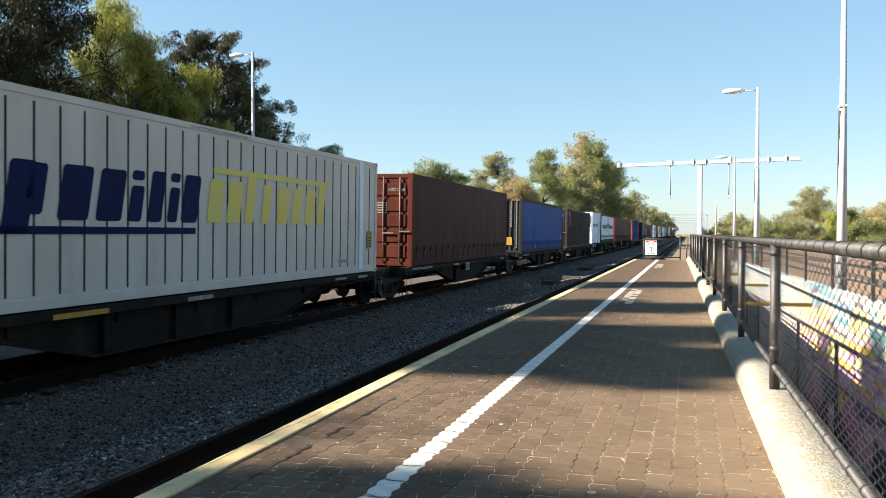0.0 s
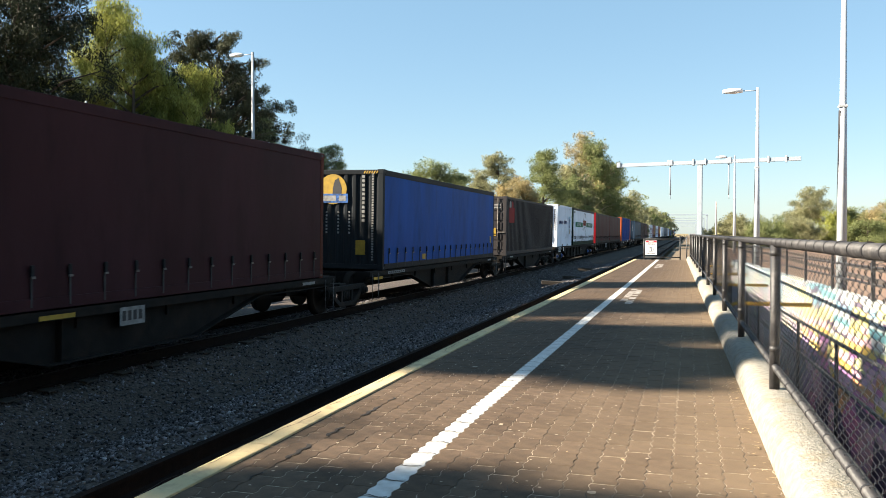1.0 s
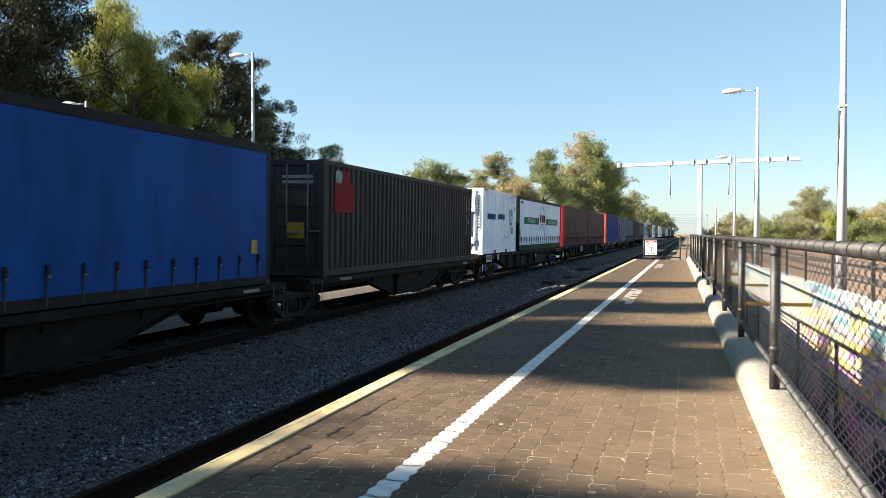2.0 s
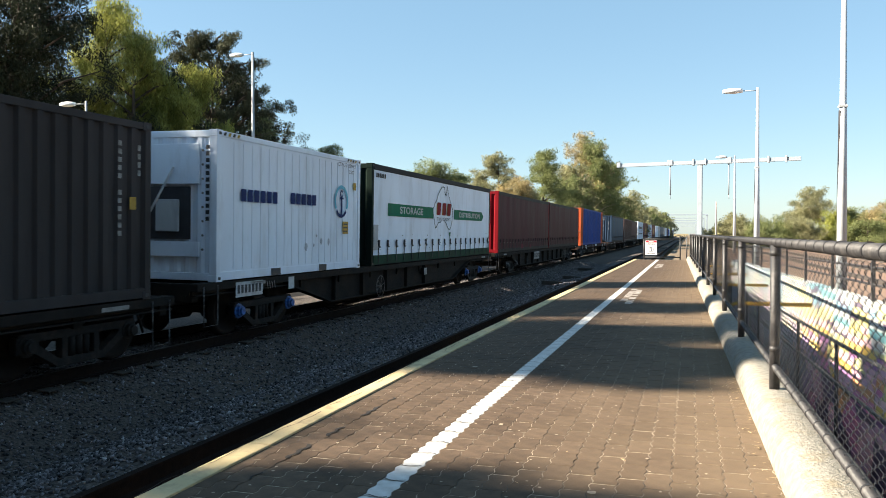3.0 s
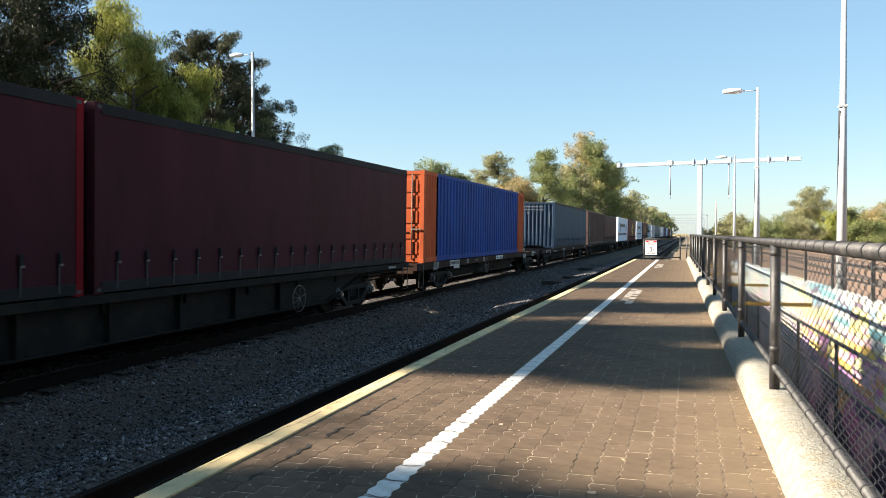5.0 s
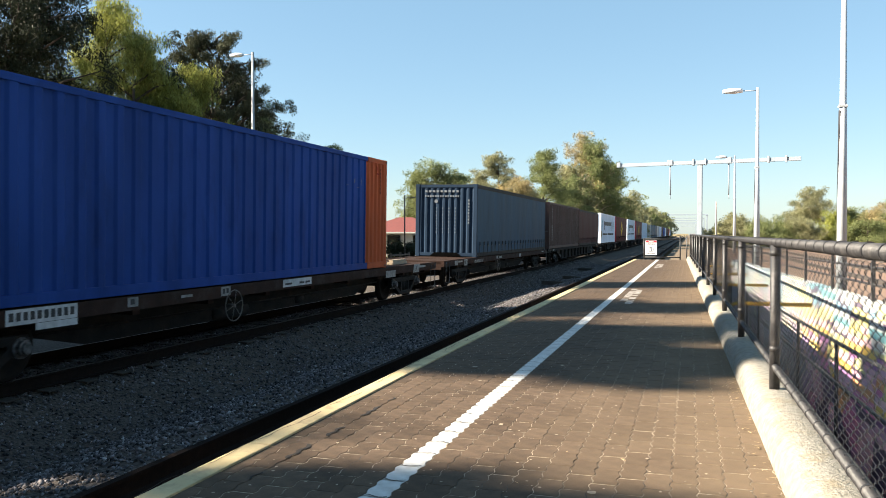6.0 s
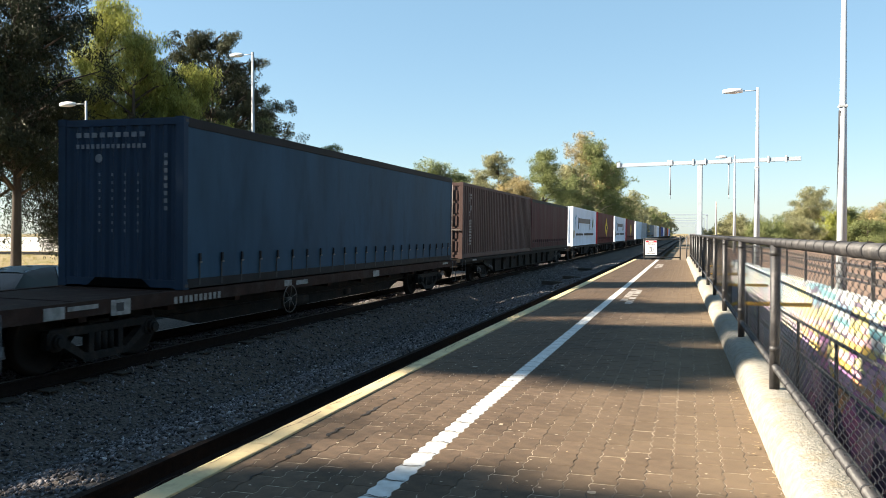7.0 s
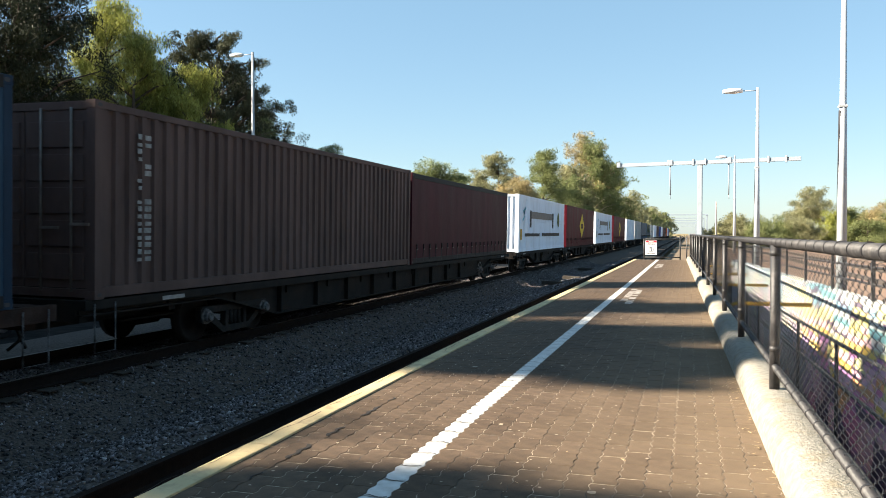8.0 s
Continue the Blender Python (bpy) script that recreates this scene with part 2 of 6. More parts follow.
M["pn_grey"] = paint("panel_grey_white", (0.53, 0.52, 0.49), 0.85, stain_amt=0.25)
M["white"] = paint("container_white", (0.66, 0.735, 0.84), 0.88, stain=(0.30, 0.31, 0.33), stain_amt=0.4)
M["brown"] = paint("curtain_brown", (0.050, 0.022, 0.026))
M["brown_end"] = paint("oxide_red", (0.105, 0.032, 0.024))
M["maroon"] = paint("curtain_maroon", (0.060, 0.019, 0.026))
M["red"] = paint("signal_red", (0.20, 0.012, 0.018))
M["blue"] = paint("curtain_blue", (0.016, 0.075, 0.300))
M["dark_end"] = paint("end_charcoal", (0.028, 0.032, 0.036))
M["grey_box"] = paint("container_grey", (0.056, 0.052, 0.054))
M["box_blue"] = paint("container_blue", (0.022, 0.066, 0.27))
M["orange"] = paint("container_orange", (0.45, 0.105, 0.045))
M["slate"] = paint("curtain_slate", (0.034, 0.073, 0.120))
M["navy"] = paint("end_navy", (0.026, 0.045, 0.076))
M["brown_box"] = paint("container_brown", (0.108, 0.075, 0.070))
M["green"] = paint("container_green", (0.010, 0.045, 0.030), stain=(0.008, 0.010, 0.009), stain_amt=0.85)
M["green_end"] = paint("end_black_green", (0.010, 0.018, 0.015))
M["black_trim"] = paint("black_trim", (0.03, 0.03, 0.032))
M["grey_light"] = paint("container_pale", (0.45, 0.47, 0.49))
M["leaf_dark"] = leaf_mat("leaf_dark", (0.036, 0.043, 0.025), (0.013, 0.017, 0.011), 0.12)
M["leaf_cypress"] = leaf_mat("leaf_cypress", (0.095, 0.098, 0.054), (0.024, 0.030, 0.019), 0.15)
M["leaf_mid"] = leaf_mat("leaf_mid", (0.235, 0.260, 0.110), (0.095, 0.115, 0.050), 0.3, 0.2)
M["leaf_yellow"] = leaf_mat("leaf_yellow", (0.38, 0.39, 0.10), (0.105, 0.125, 0.038), 0.36)
M["leaf_gum"] = leaf_mat("leaf_gum", (0.31, 0.30, 0.165), (0.13, 0.135, 0.074), 0.3, 0.2)
M["leaf_tan"] = leaf_mat("leaf_tan", (0.44, 0.35, 0.175), (0.18, 0.16, 0.085), 0.3, 0.2)
M["bark"] = mat("bark", (0.075, 0.058, 0.045), 0.95, 0, (0.035, 0.027, 0.021), 5, 0.9, 0.8, 25, stretch=(1, 1, 0.2))
# galv darkened: the tree shade on the street lamps put into its colour
M["galv_shaded"] = mat("galvanised_shaded", (0.36, 0.38, 0.40), 0.55, 0.3, (0.26, 0.28, 0.30), 5, 0.8, 0.05, 60)
M["bark_pale"] = mat("bark_pale", (0.42, 0.36, 0.28), 0.9, 0, (0.2, 0.16, 0.12), 3, 0.9, 0.5, 20, stretch=(1, 1, 0.3))


# ---------------------------------------------------------------- mesh helpers
def box(bm, x0, x1, y0, y1, z0, z1, bevel=0.0):
    """A box, with bevelled edges where asked."""
    vs = [bm.verts.new(p) for p in ((x0, y0, z0), (x1, y0, z0), (x1, y1, z0), (x0, y1, z0), (x0, y0, z1), (x1, y0, z1), (x1, y1, z1), (x0, y1, z1))]
    fs = [bm.faces.new([vs[i] for i in f]) for f in ((0, 3, 2, 1), (4, 5, 6, 7), (0, 1, 5, 4), (1, 2, 6, 5), (2, 3, 7, 6), (3, 0, 4, 7))]
    if bevel:
        es = list({e for f in fs for e in f.edges})
        bmesh.ops.bevel(bm, geom=es, offset=bevel, segments=2, affect="EDGES", profile=0.6)
    return bm


def boxes(*args, bevel=0.0):
    bm = bmesh.new()
    for a in args:
        box(bm, *a, bevel=bevel)
    return bm


def tube(bm, pts, r, sides=8, caps=True):
    """A tube along points; r: one radius or one a point."""
    rs = r if isinstance(r, (list, tuple)) else [r] * len(pts)
    pts = [Vector(p) for p in pts]
    rings, ref = [], None
    for i, p in enumerate(pts):
        d = (pts[min(i + 1, len(pts) - 1)] - pts[max(i - 1, 0)]).normalized()
        if ref is None:
            ref = d.orthogonal().normalized()
        ref = (ref - d * ref.dot(d)).normalized()
        q = d.cross(ref)
        rings.append([bm.verts.new(p + (ref * math.cos(a) + q * math.sin(a)) * rs[i]) for a in [2 * math.pi * k / sides for k in range(sides)]])
    for a, b in zip(rings, rings[1:]):
        for k in range(sides):
            f = bm.faces.new((a[k], a[(k + 1) % sides], b[(k + 1) % sides], b[k]))
            f.smooth = True
    if caps:
        bm.faces.new(rings[0][::-1])
        bm.faces.new(rings[-1])
    return bm


def lathe(bm, profile, axis="x", at=(0, 0, 0), sides=20, smooth=True):
    """A body of revolution: profile of (along, radius) round the axis."""
    def spot(u, r, a):
        c, s = r * math.cos(a), r * math.sin(a)
        p = {"x": (u, c, s), "y": (c, u, s), "z": (c, s, u)}[axis]
        return Vector(p) + Vector(at)
    rings = [[bm.verts.new(spot(u, r, 2 * math.pi * k / sides)) for k in range(sides)] for u, r in profile]
    for a, b in zip(rings, rings[1:]):
        for k in range(sides):
            f = bm.faces.new((a[k], a[(k + 1) % sides], b[(k + 1) % sides], b[k]))
            f.smooth = smooth
    bm.faces.new(rings[0][::-1])
    bm.faces.new(rings[-1])
    return bm


def ribbon(bm, profile, axis0, z0, z1):
    """A folded sheet: profile of (x, y) points swept from z0 to z1."""
    lo = [bm.verts.new((x, y, z0)) for x, y in profile]
    hi = [bm.verts.new((x, y, z1)) for x, y in profile]
    for i in range(len(profile) - 1):
        bm.faces.new((lo[i], lo[i + 1], hi[i + 1], hi[i]))
    return bm


def mesh_of(name, bm, material):
    me = bpy.data.meshes.new(name)
    bmesh.ops.recalc_face_normals(bm, faces=bm.faces[:])
    bm.to_mesh(me)
    bm.free()
    me.materials.append(material)
    return me


def part(name, bm, material, parent=None, label="", at=None):
    """Links a bmesh as one mesh object, under a thing or a part."""
    ob = new(name, bm if isinstance(bm, bpy.types.Mesh) else mesh_of(name, bm, material))
    ob.parent = parent
    if at is not None:
        ob.matrix_basis = at
    return tagged(ob, label) if label else ob


def thing(name, label, category, at=None, group="", kind=""):
    ob = new(name)
    ob.empty_display_size = 0.2
    if at is not None:
        ob.matrix_basis = at
    return tagged(ob, label, category, group, kind)


def structure(name, bm, material, label, category):
    return tagged(part(name, bm, material), label, category, "", "structure")

# ---------------------------------------------------------------- ground, tracks, platform
Z_RAIL, Z_BED, X_TRAIN = -0.75, -0.95, -8.865
X_EDGE = -2.23
PLAT_Y0, PLAT_Y1 = -6.0, 34.2


def kerb_x(y):
    """The foot of the kerb: the platform narrows towards its far end."""
    return 0.40 - 0.0165 * (y - 3.0)


bm = bmesh.new()
prof = [(-3000, -1.0), (-60, -1.0), (-24, -1.0), (-21.5, -1.12), (-20.6, -1.30), (-13.9, -1.32), (-12.5, -1.65), (X_EDGE + 0.3, -1.65)]
for a, b in zip(prof, prof[1:]):
    bm.faces.new([bm.verts.new(p) for p in ((a[0], -3000, a[1]), (b[0], -3000, b[1]), (b[0], 4500, b[1]), (a[0], 4500, a[1]))])
bmesh.ops.remove_doubles(bm, verts=bm.verts[:], dist=0.001)
structure("ground", bm, M["earth"], "dry earth and thin grass beside the railway", "ground")
bm = bmesh.new()
box(bm, 2.3, 3000, PLAT_Y1 + 0.3, 4500, -3.2, Z_BED - 0.03)
box(bm, 2.2, 3000, -3000, PLAT_Y1 + 0.28, -3.2, -0.35)
box(bm, X_EDGE + 0.3, 2.2, -3000, -8, -3.2, -0.3)
structure("ground_east", bm, M["brick_bed"], "dry brown earth and ballast beyond the ramp", "ground")
for x in (5.2, 6.8, 9.2, 10.8):
    bm = boxes((x - 0.035, x + 0.035, -20, 600, -0.36, -0.22))
    structure("rail_east", bm, M["rail_head"], "polished steel rail of the passenger line", "rail")


bm = boxes((-20.4, -14.0, -40, 120, -1.6, -1.27))
structure("car_park", bm, M["asphalt"], "worn asphalt car park beside the railway", "car park")


M["path"] = mat("gravel_path", (0.22, 0.175, 0.13), 0.95, 0, (0.11, 0.085, 0.06), 1.5, 0.9, 0.5, 25, spec=0.05)
structure("gravel_path", boxes((X_EDGE + 0.3, 2.3, PLAT_Y1 + 0.3, 900, -3.2, Z_BED - 0.02)), M["path"], "pale gravel strip beyond the platform's end", "path")


DITCH = ((-8.0, 0.0), (-7.6, -0.14), (-7.29, -0.30), (-6.9, -0.40), (-6.6, -0.44), (-6.35, -0.41), (-6.0, -0.30), (-5.6, -0.17), (-5.0, -0.03), (-4.6, 0.0))


def bed_z(x, y):
    """Height of the track bed: shoulders under both tracks, a ditch between, a slope to the street."""
    dip = float(np.interp(x, [a for a, _ in DITCH], [b for _, b in DITCH]))
    return Z_BED + 0.01 + dip - 0.32 * max(0.0, -11.4 - x) / 2.6 + 0.02 * math.sin(x * 2.1 + 0.7 * math.sin(y * 0.6)) * math.sin(y * 1.3)


def ballast_bed():
    """Track bed with a rough top, one sheet."""
    bm = bmesh.new()
    ys = [-12 + 0.8 * i for i in range(90)] + [60 + 8 * i for i in range(60)]
    xs = [-14.0, -13.0, -12.2, -11.2, -10.4, -9.2, -8.4, -8.0, -7.6, -7.29, -6.9, -6.6, -6.35, -6.0, -5.6, -5.0, -4.6, -3.6, -3.0, -2.28]
    grid = [[bm.verts.new((x, y, bed_z(x, y))) for x in xs] for y in ys]
    for a, b in zip(grid, grid[1:]):
        for i in range(len(xs) - 1):
            f = bm.faces.new((a[i], a[i + 1], b[i + 1], b[i]))
            f.smooth = True
    return bm


structure("ballast_bed", ballast_bed(), M["ballast"], "grey crushed stone ballast under the tracks", "ballast")


def rail(x, y0, y1, name="rail", worn=True):
    """A flat-bottomed rail with a worn head."""
    bm = bmesh.new()
    prof = [(-0.07, -0.17), (0.07, -0.17), (0.07, -0.158), (0.012, -0.14), (0.012, -0.04), (0.036, -0.03), (0.036, 0.0), (-0.036, 0.0), (-0.036, -0.03), (-0.012, -0.04), (-0.012, -0.14), (-0.07, -0.158)]
    a = [bm.verts.new((x + u, y0, Z_RAIL + w)) for u, w in prof]
    b = [bm.verts.new((x + u, y1, Z_RAIL + w)) for u, w in prof]
    for i in range(len(prof)):
        j = (i + 1) % len(prof)
        bm.faces.new((a[i], a[j], b[j], b[i]))
    ob = structure(name, bm, M["rail"], "rusty steel rail with a polished head", "rail")
    ob.data.materials.append(M["rail_head"])
    for p in ob.data.polygons:
        if worn and abs(p.normal.z) > 0.9 and p.center.z > Z_RAIL - 0.01:
            p.material_index = 1
    return ob


for dx in (-0.752, 0.752):
    rail(X_TRAIN + dx, -12, 900)
X_NEAR = -3.35
for dx in (-0.752, 0.752):
    rail(X_NEAR + dx, -12, 900, worn=False)
sleeper_me = mesh_of("sleeper", boxes((-1.02, 1.02, -0.12, 0.12, -0.2, -0.178), bevel=0.01), M["sleeper"])
bed = bpy.data.objects["ballast_bed"]
for i in range(190):
    for xc in (X_TRAIN, X_NEAR):
        part("sleeper", sleeper_me, None, bed, at=pose(xc, -4 + 0.68 * i, Z_RAIL))

# platform body, coping, kerb
bm = bmesh.new()
ys = [PLAT_Y0 + (PLAT_Y1 - PLAT_Y0) * i / 20 for i in range(21)]
lo = [[bm.verts.new((x, y, z)) for x, z in ((X_EDGE + 0.04, -1.1), (X_EDGE + 0.04, -0.0014), (kerb_x(y) + 0.02, -0.0014), (kerb_x(y) + 0.02, -1.1))] for y in ys]
for a, b in zip(lo, lo[1:]):
    for k in range(4):
        bm.faces.new((a[k], a[(k + 1) % 4], b[(k + 1) % 4], b[k]))
bm.faces.new(lo[0])
bm.faces.new(lo[-1])
platform = structure("platform", bm, M["joint"], "brown interlocking block paved station platform", "platform")

bm = bmesh.new()
y = PLAT_Y0
while y < PLAT_Y1 - 0.1:
    box(bm, X_EDGE, X_EDGE + 0.125, y, min(y + 2.39, PLAT_Y1), -0.16, 0.012, bevel=0.008)
    y += 2.4
for v in bm.verts:
    # the nearest edge stones stand back a little
    v.co.x += 0.055 * min(1.0, max(0.0, (7.6 - v.co.y) / 4.8))
part("coping", bm, M["coping"], platform, "cream painted cracked concrete edge strip")


def kerb():
    bm = bmesh.new()
    prof = [(-0.01, -0.05), (0.005, 0.05), (0.022, 0.10), (0.05, 0.133), (0.085, 0.150), (0.13, 0.156), (0.27, 0.152), (0.285, 0.13), (0.29, -0.6)]
    rows = []
    for i in range(61):
        y = PLAT_Y0 + (PLAT_Y1 - PLAT_Y0) * i / 60
        rows.append([bm.verts.new((kerb_x(y) + u, y, w)) for u, w in prof])
    for a, b in zip(rows, rows[1:]):
        for k in range(len(prof) - 1):
            bm.faces.new((a[k], b[k], b[k + 1], a[k + 1])).smooth = k < 6
    bm.faces.new(rows[0])
    bm.faces.new(rows[-1][::-1])
    return bm


structure("kerb", kerb(), M["concrete"], "weathered cream concrete kerb along the fence", "kerb")

# ramp pit, mural wall and its railings
structure("ramp_floor", boxes((0.4, 2.2, -8, 33, -1.9, -1.7)), M["asphalt"], "sunken ramp floor below the platform", "ramp")


def wall_x(y):
    return 1.98 - 0.0165 * (y - 9)


def wall_top(y):
    return 0.31 - 0.010 * (y - 9)


bm = bmesh.new()
rows = []
for i in range(42):
    y = -8 + i
    rows.append([bm.verts.new((wall_x(y) + u, y, w)) for u, w in ((0, -1.9), (0, wall_top(y) - 0.02), (0.02, wall_top(y)), (0.24, wall_top(y)), (0.24, -1.9))])
for a, b in zip(rows, rows[1:]):
    for k in range(5):
        bm.faces.new((a[k], a[(k + 1) % 5], b[(k + 1) % 5], b[k]))
bm.faces.new(rows[0])
bm.faces.new(rows[-1])
structure("mural_wall", bm, M["mural"], "retaining wall covered with a colourful graffiti mural", "wall")


def wall_rail():
    t = thing("wall_railing", "dark steel railing on top of the mural wall", "railing")
    for i in range(10):
        y = 5.4 + 2.5 * i
        z = wall_top(y)
        part("post", boxes((wall_x(y) + 0.10, wall_x(y) + 0.14, y - 0.03, y + 0.03, z, z + 0.56), bevel=0.004), M["fence"], t)
    for dz in (0.20, 0.40, 0.56):
        part("rail", tube(bmesh.new(), [(wall_x(2) + 0.12, 2, wall_top(2) + dz), (wall_x(31) + 0.12, 31, wall_top(31) + dz)], 0.016, 8), M["fence"], t)


def ramp_rail():
    t = thing("ramp_handrail", "dark steel handrail along the sunken ramp", "handrail")
    for z0 in (-0.12, -0.60):
        part("rail", tube(bmesh.new(), [(wall_x(y) - 0.30, y, z0 - 0.021 * (y - 7.5)) for y in (3, 12, 20, 30)], 0.022, 8), M["fence"], t)
    for i in range(9):
        y = 4.2 + 3.0 * i
        part("post", tube(bmesh.new(), [(wall_x(y) - 0.30, y, -1.7), (wall_x(y) - 0.30, y, -0.12 - 0.021 * (y - 7.5))], 0.022, 8), M["fence"], t)


def hoop(y, z, x1):
    t = thing("hoop_barrier", "yellow painted bent pipe barrier across the ramp", "barrier", None, "yellow hoop barriers on the ramp")
    x0 = kerb_x(y) + 0.32
    pts = [(x0, y, -1.7), (x0, y, z - 0.08), (x0 + 0.02, y, z - 0.02), (x0 + 0.08, y, z), (x1, y, z)]
    part("pipe", tube(bmesh.new(), pts, 0.028, 10), M["yellow"], t)


wall_rail()
ramp_rail()
for y, z, x1 in ((12.0, 0.10, 1.64), (17.6, 0.02, 1.56), (22.6, 0.0, 1.50), (28.0, 0.0, 1.42)):
    hoop(y, z, x1)


# ---------------------------------------------------------------- fence
def fence_x(y):
    return kerb_x(y) + 0.135


FENCE_STEP = 2.52
posts_y = [2.1] + [5.16 + FENCE_STEP * i for i in range(12)]


def chain_link(y0, y1):
    """Woven wire: upright strands that swing to and fro and hook into their neighbours."""
    p, rise = 0.047, 0.0235
    n, rows = int((y1 - y0) / p), 31
    verts, faces = [], []
    for j in range(n):
        yc = y0 + (j + 0.5) * p
        for k in range(2 * rows + 1):
            z = 0.285 + k * rise / 2
            ph = k + (2 if j % 2 else 0)
            dy = (-1, 0, 1, 0)[ph % 4] * p * 0.53
            dx = (0, 1, 0, -1)[ph % 4] * 0.009
            for q in range(3):
                a = q * 2.094
                verts.append((fence_x(yc) + dx + 0.0020 * math.cos(a), yc + dy + 0.0020 * math.sin(a), z))
            if k:
                o = len(verts) - 6
                for q in range(3):
                    faces.append((o + q, o + (q + 1) % 3, o + 3 + (q + 1) % 3, o + 3 + q))
    me = bpy.data.meshes.new("chain_link")
    me.from_pydata(verts, [], faces)
    me.materials.append(M["wire"])
    return me


def fence():
    f = thing("fence", "black pipe railing with chain-link mesh on the kerb", "fence")
    for y in posts_y:
        bm = tube(bmesh.new(), [(fence_x(y), y, 0.15), (fence_x(y), y, 1.03)], 0.03, 12)
        part("post", bm, M["fence"], f)
    y0, y1 = posts_y[0] - 1.2, posts_y[-1]
    part("top_rail", tube(bmesh.new(), [(fence_x(y0), y0, 1.045), (fence_x(y1), y1, 1.045)], 0.027, 12), M["fence"], f)
    for a, b in zip([y0] + posts_y, posts_y):
        if b - a > 0.5:
            part("chain_link", chain_link(a, b), M["wire"], f)
    for y in posts_y:
        for zz in (0.40, 0.98):
            part("clamp", tube(bmesh.new(), [(fence_x(y), y, zz - 0.016), (fence_x(y), y, zz + 0.016)], 0.034, 12), M["fence"], f)
    for i in range(60):
        y = y0 + 0.3 + 0.22 * i
        part("wire_tie", tube(bmesh.new(), [(fence_x(y), y - 0.006, 1.045), (fence_x(y), y + 0.006, 1.045)], 0.0295, 12), M["wire"], f)
        part("wire_tie", tube(bmesh.new(), [(fence_x(y), y - 0.006, 0.29), (fence_x(y), y + 0.006, 0.29)], 0.0235, 10), M["wire"], f)
    part("bottom_rail", tube(bmesh.new(), [(fence_x(y0), y0, 0.29), (fence_x(y1), y1, 0.29)], 0.021, 10), M["fence"], f)
    return f


fence()


# ---------------------------------------------------------------- lamps and gantries
def lamp(name, x, y, z0, h, r0=0.10, arm=0.6, side=-1, hinge=0.565, label="grey galvanised steel platform lamp with a white flat head", coat="galv"):
    t = thing(name, label, "lamp post", pose(x, y, z0))
    mid = h * hinge
    part("pole", tube(bmesh.new(), [(0, 0, 0), (0, 0, mid), (0, 0, mid + 0.01), (0, 0, h)], [r0, r0 * 0.66, r0 * 0.6, r0 * 0.42], 10), M[coat], t)
    part("hinge", boxes((-r0 * 0.78, r0 * 0.68, -r0 * 0.72, r0 * 0.72, mid - 0.022, mid + 0.022), bevel=0.006), M[coat], t)
    # hinge gap's shade painted as a dark strip on the pole, narrowing to the foot
    bm = bmesh.new()
    rows = []
    for k in range(9):
        u = 0.12 + 0.86 * k / 8
        rr = r0 * (1 - 0.34 * u) * 1.05 + 0.004
        rows.append([bm.verts.new((rr * math.cos(q), rr * math.sin(q), mid * u)) for q in (radians(172 + (5 + 52 * u * u) * m / 4) for m in range(5))])
    for a, b in zip(rows, rows[1:]):
        for k in range(4):
            bm.faces.new((a[k], a[k + 1], b[k + 1], b[k]))
    part("hinge_slot", bm, M["plate_ink"], t, "dark strip down the pole for the shaded hinge gap")
    bm = tube(bmesh.new(), [(0, 0, h - 0.12), (side * arm, 0, h - 0.10)], 0.02, 8)
    part("arm", bm, M[coat], t)
    bm = bmesh.new()
    n = 9
    rings = []
    for i in range(n):
        u = i / (n - 1)
        w = 0.15 * math.sin(math.pi * min(0.97, 0.1 + u * 0.85)) + 0.02
        rings.append([bm.verts.new((side * (arm - 0.05 + 0.75 * u), w * c, h - 0.10 + (0.13 if s > 0 else 0.10) * s * (0.5 + w * 3))) for c, s in ((-1, 0), (-0.6, 0.8), (0.6, 0.8), (1, 0), (0.6, -0.8), (-0.6, -0.8))])
    for a, b in zip(rings, rings[1:]):
        for k in range(6):
            bm.faces.new((a[k], a[(k + 1) % 6], b[(k + 1) % 6], b[k])).smooth = True
    bm.faces.new(rings[0])
    bm.faces.new(rings[-1][::-1])
    part("head", bm, M["lamp_white"], t)
    return t


lamp("platform_lamp", 2.84, 17.0, -0.35, 7.4, 0.108, hinge=0.53)
lamp("platform_lamp", 2.50, 32.9, -0.35, 7.10, 0.125)
lamp("platform_lamp", 3.12, 61.0, -0.35, 7.1, 0.125)
lamp("street_lamp", -21.1, 35.3, -1.15, 11.4, 0.14, label="tall grey galvanised street lamp with a white flat head", coat="galv_shaded")
lamp("street_lamp", -23.3, 26.2, -1.05, 7.5, 0.10, label="grey galvanised street lamp with a white flat head", coat="galv_shaded")


M["pole_grey"] = mat("weathered_pole", (0.40, 0.38, 0.35), 0.85, 0, (0.28, 0.26, 0.24), 3, 0.8, 0.3, 30, stretch=(1, 1, 0.1))
M["galv_far"] = mat("galvanised_grey", (0.30, 0.35, 0.41), 0.6, 0.1, (0.25, 0.30, 0.35), 3, 0.8)
M["galv_pale"] = mat("galvanised_pale", (0.31, 0.36, 0.41), 0.6, 0.1, (0.26, 0.30, 0.34), 3, 0.8, 0.05, 60)


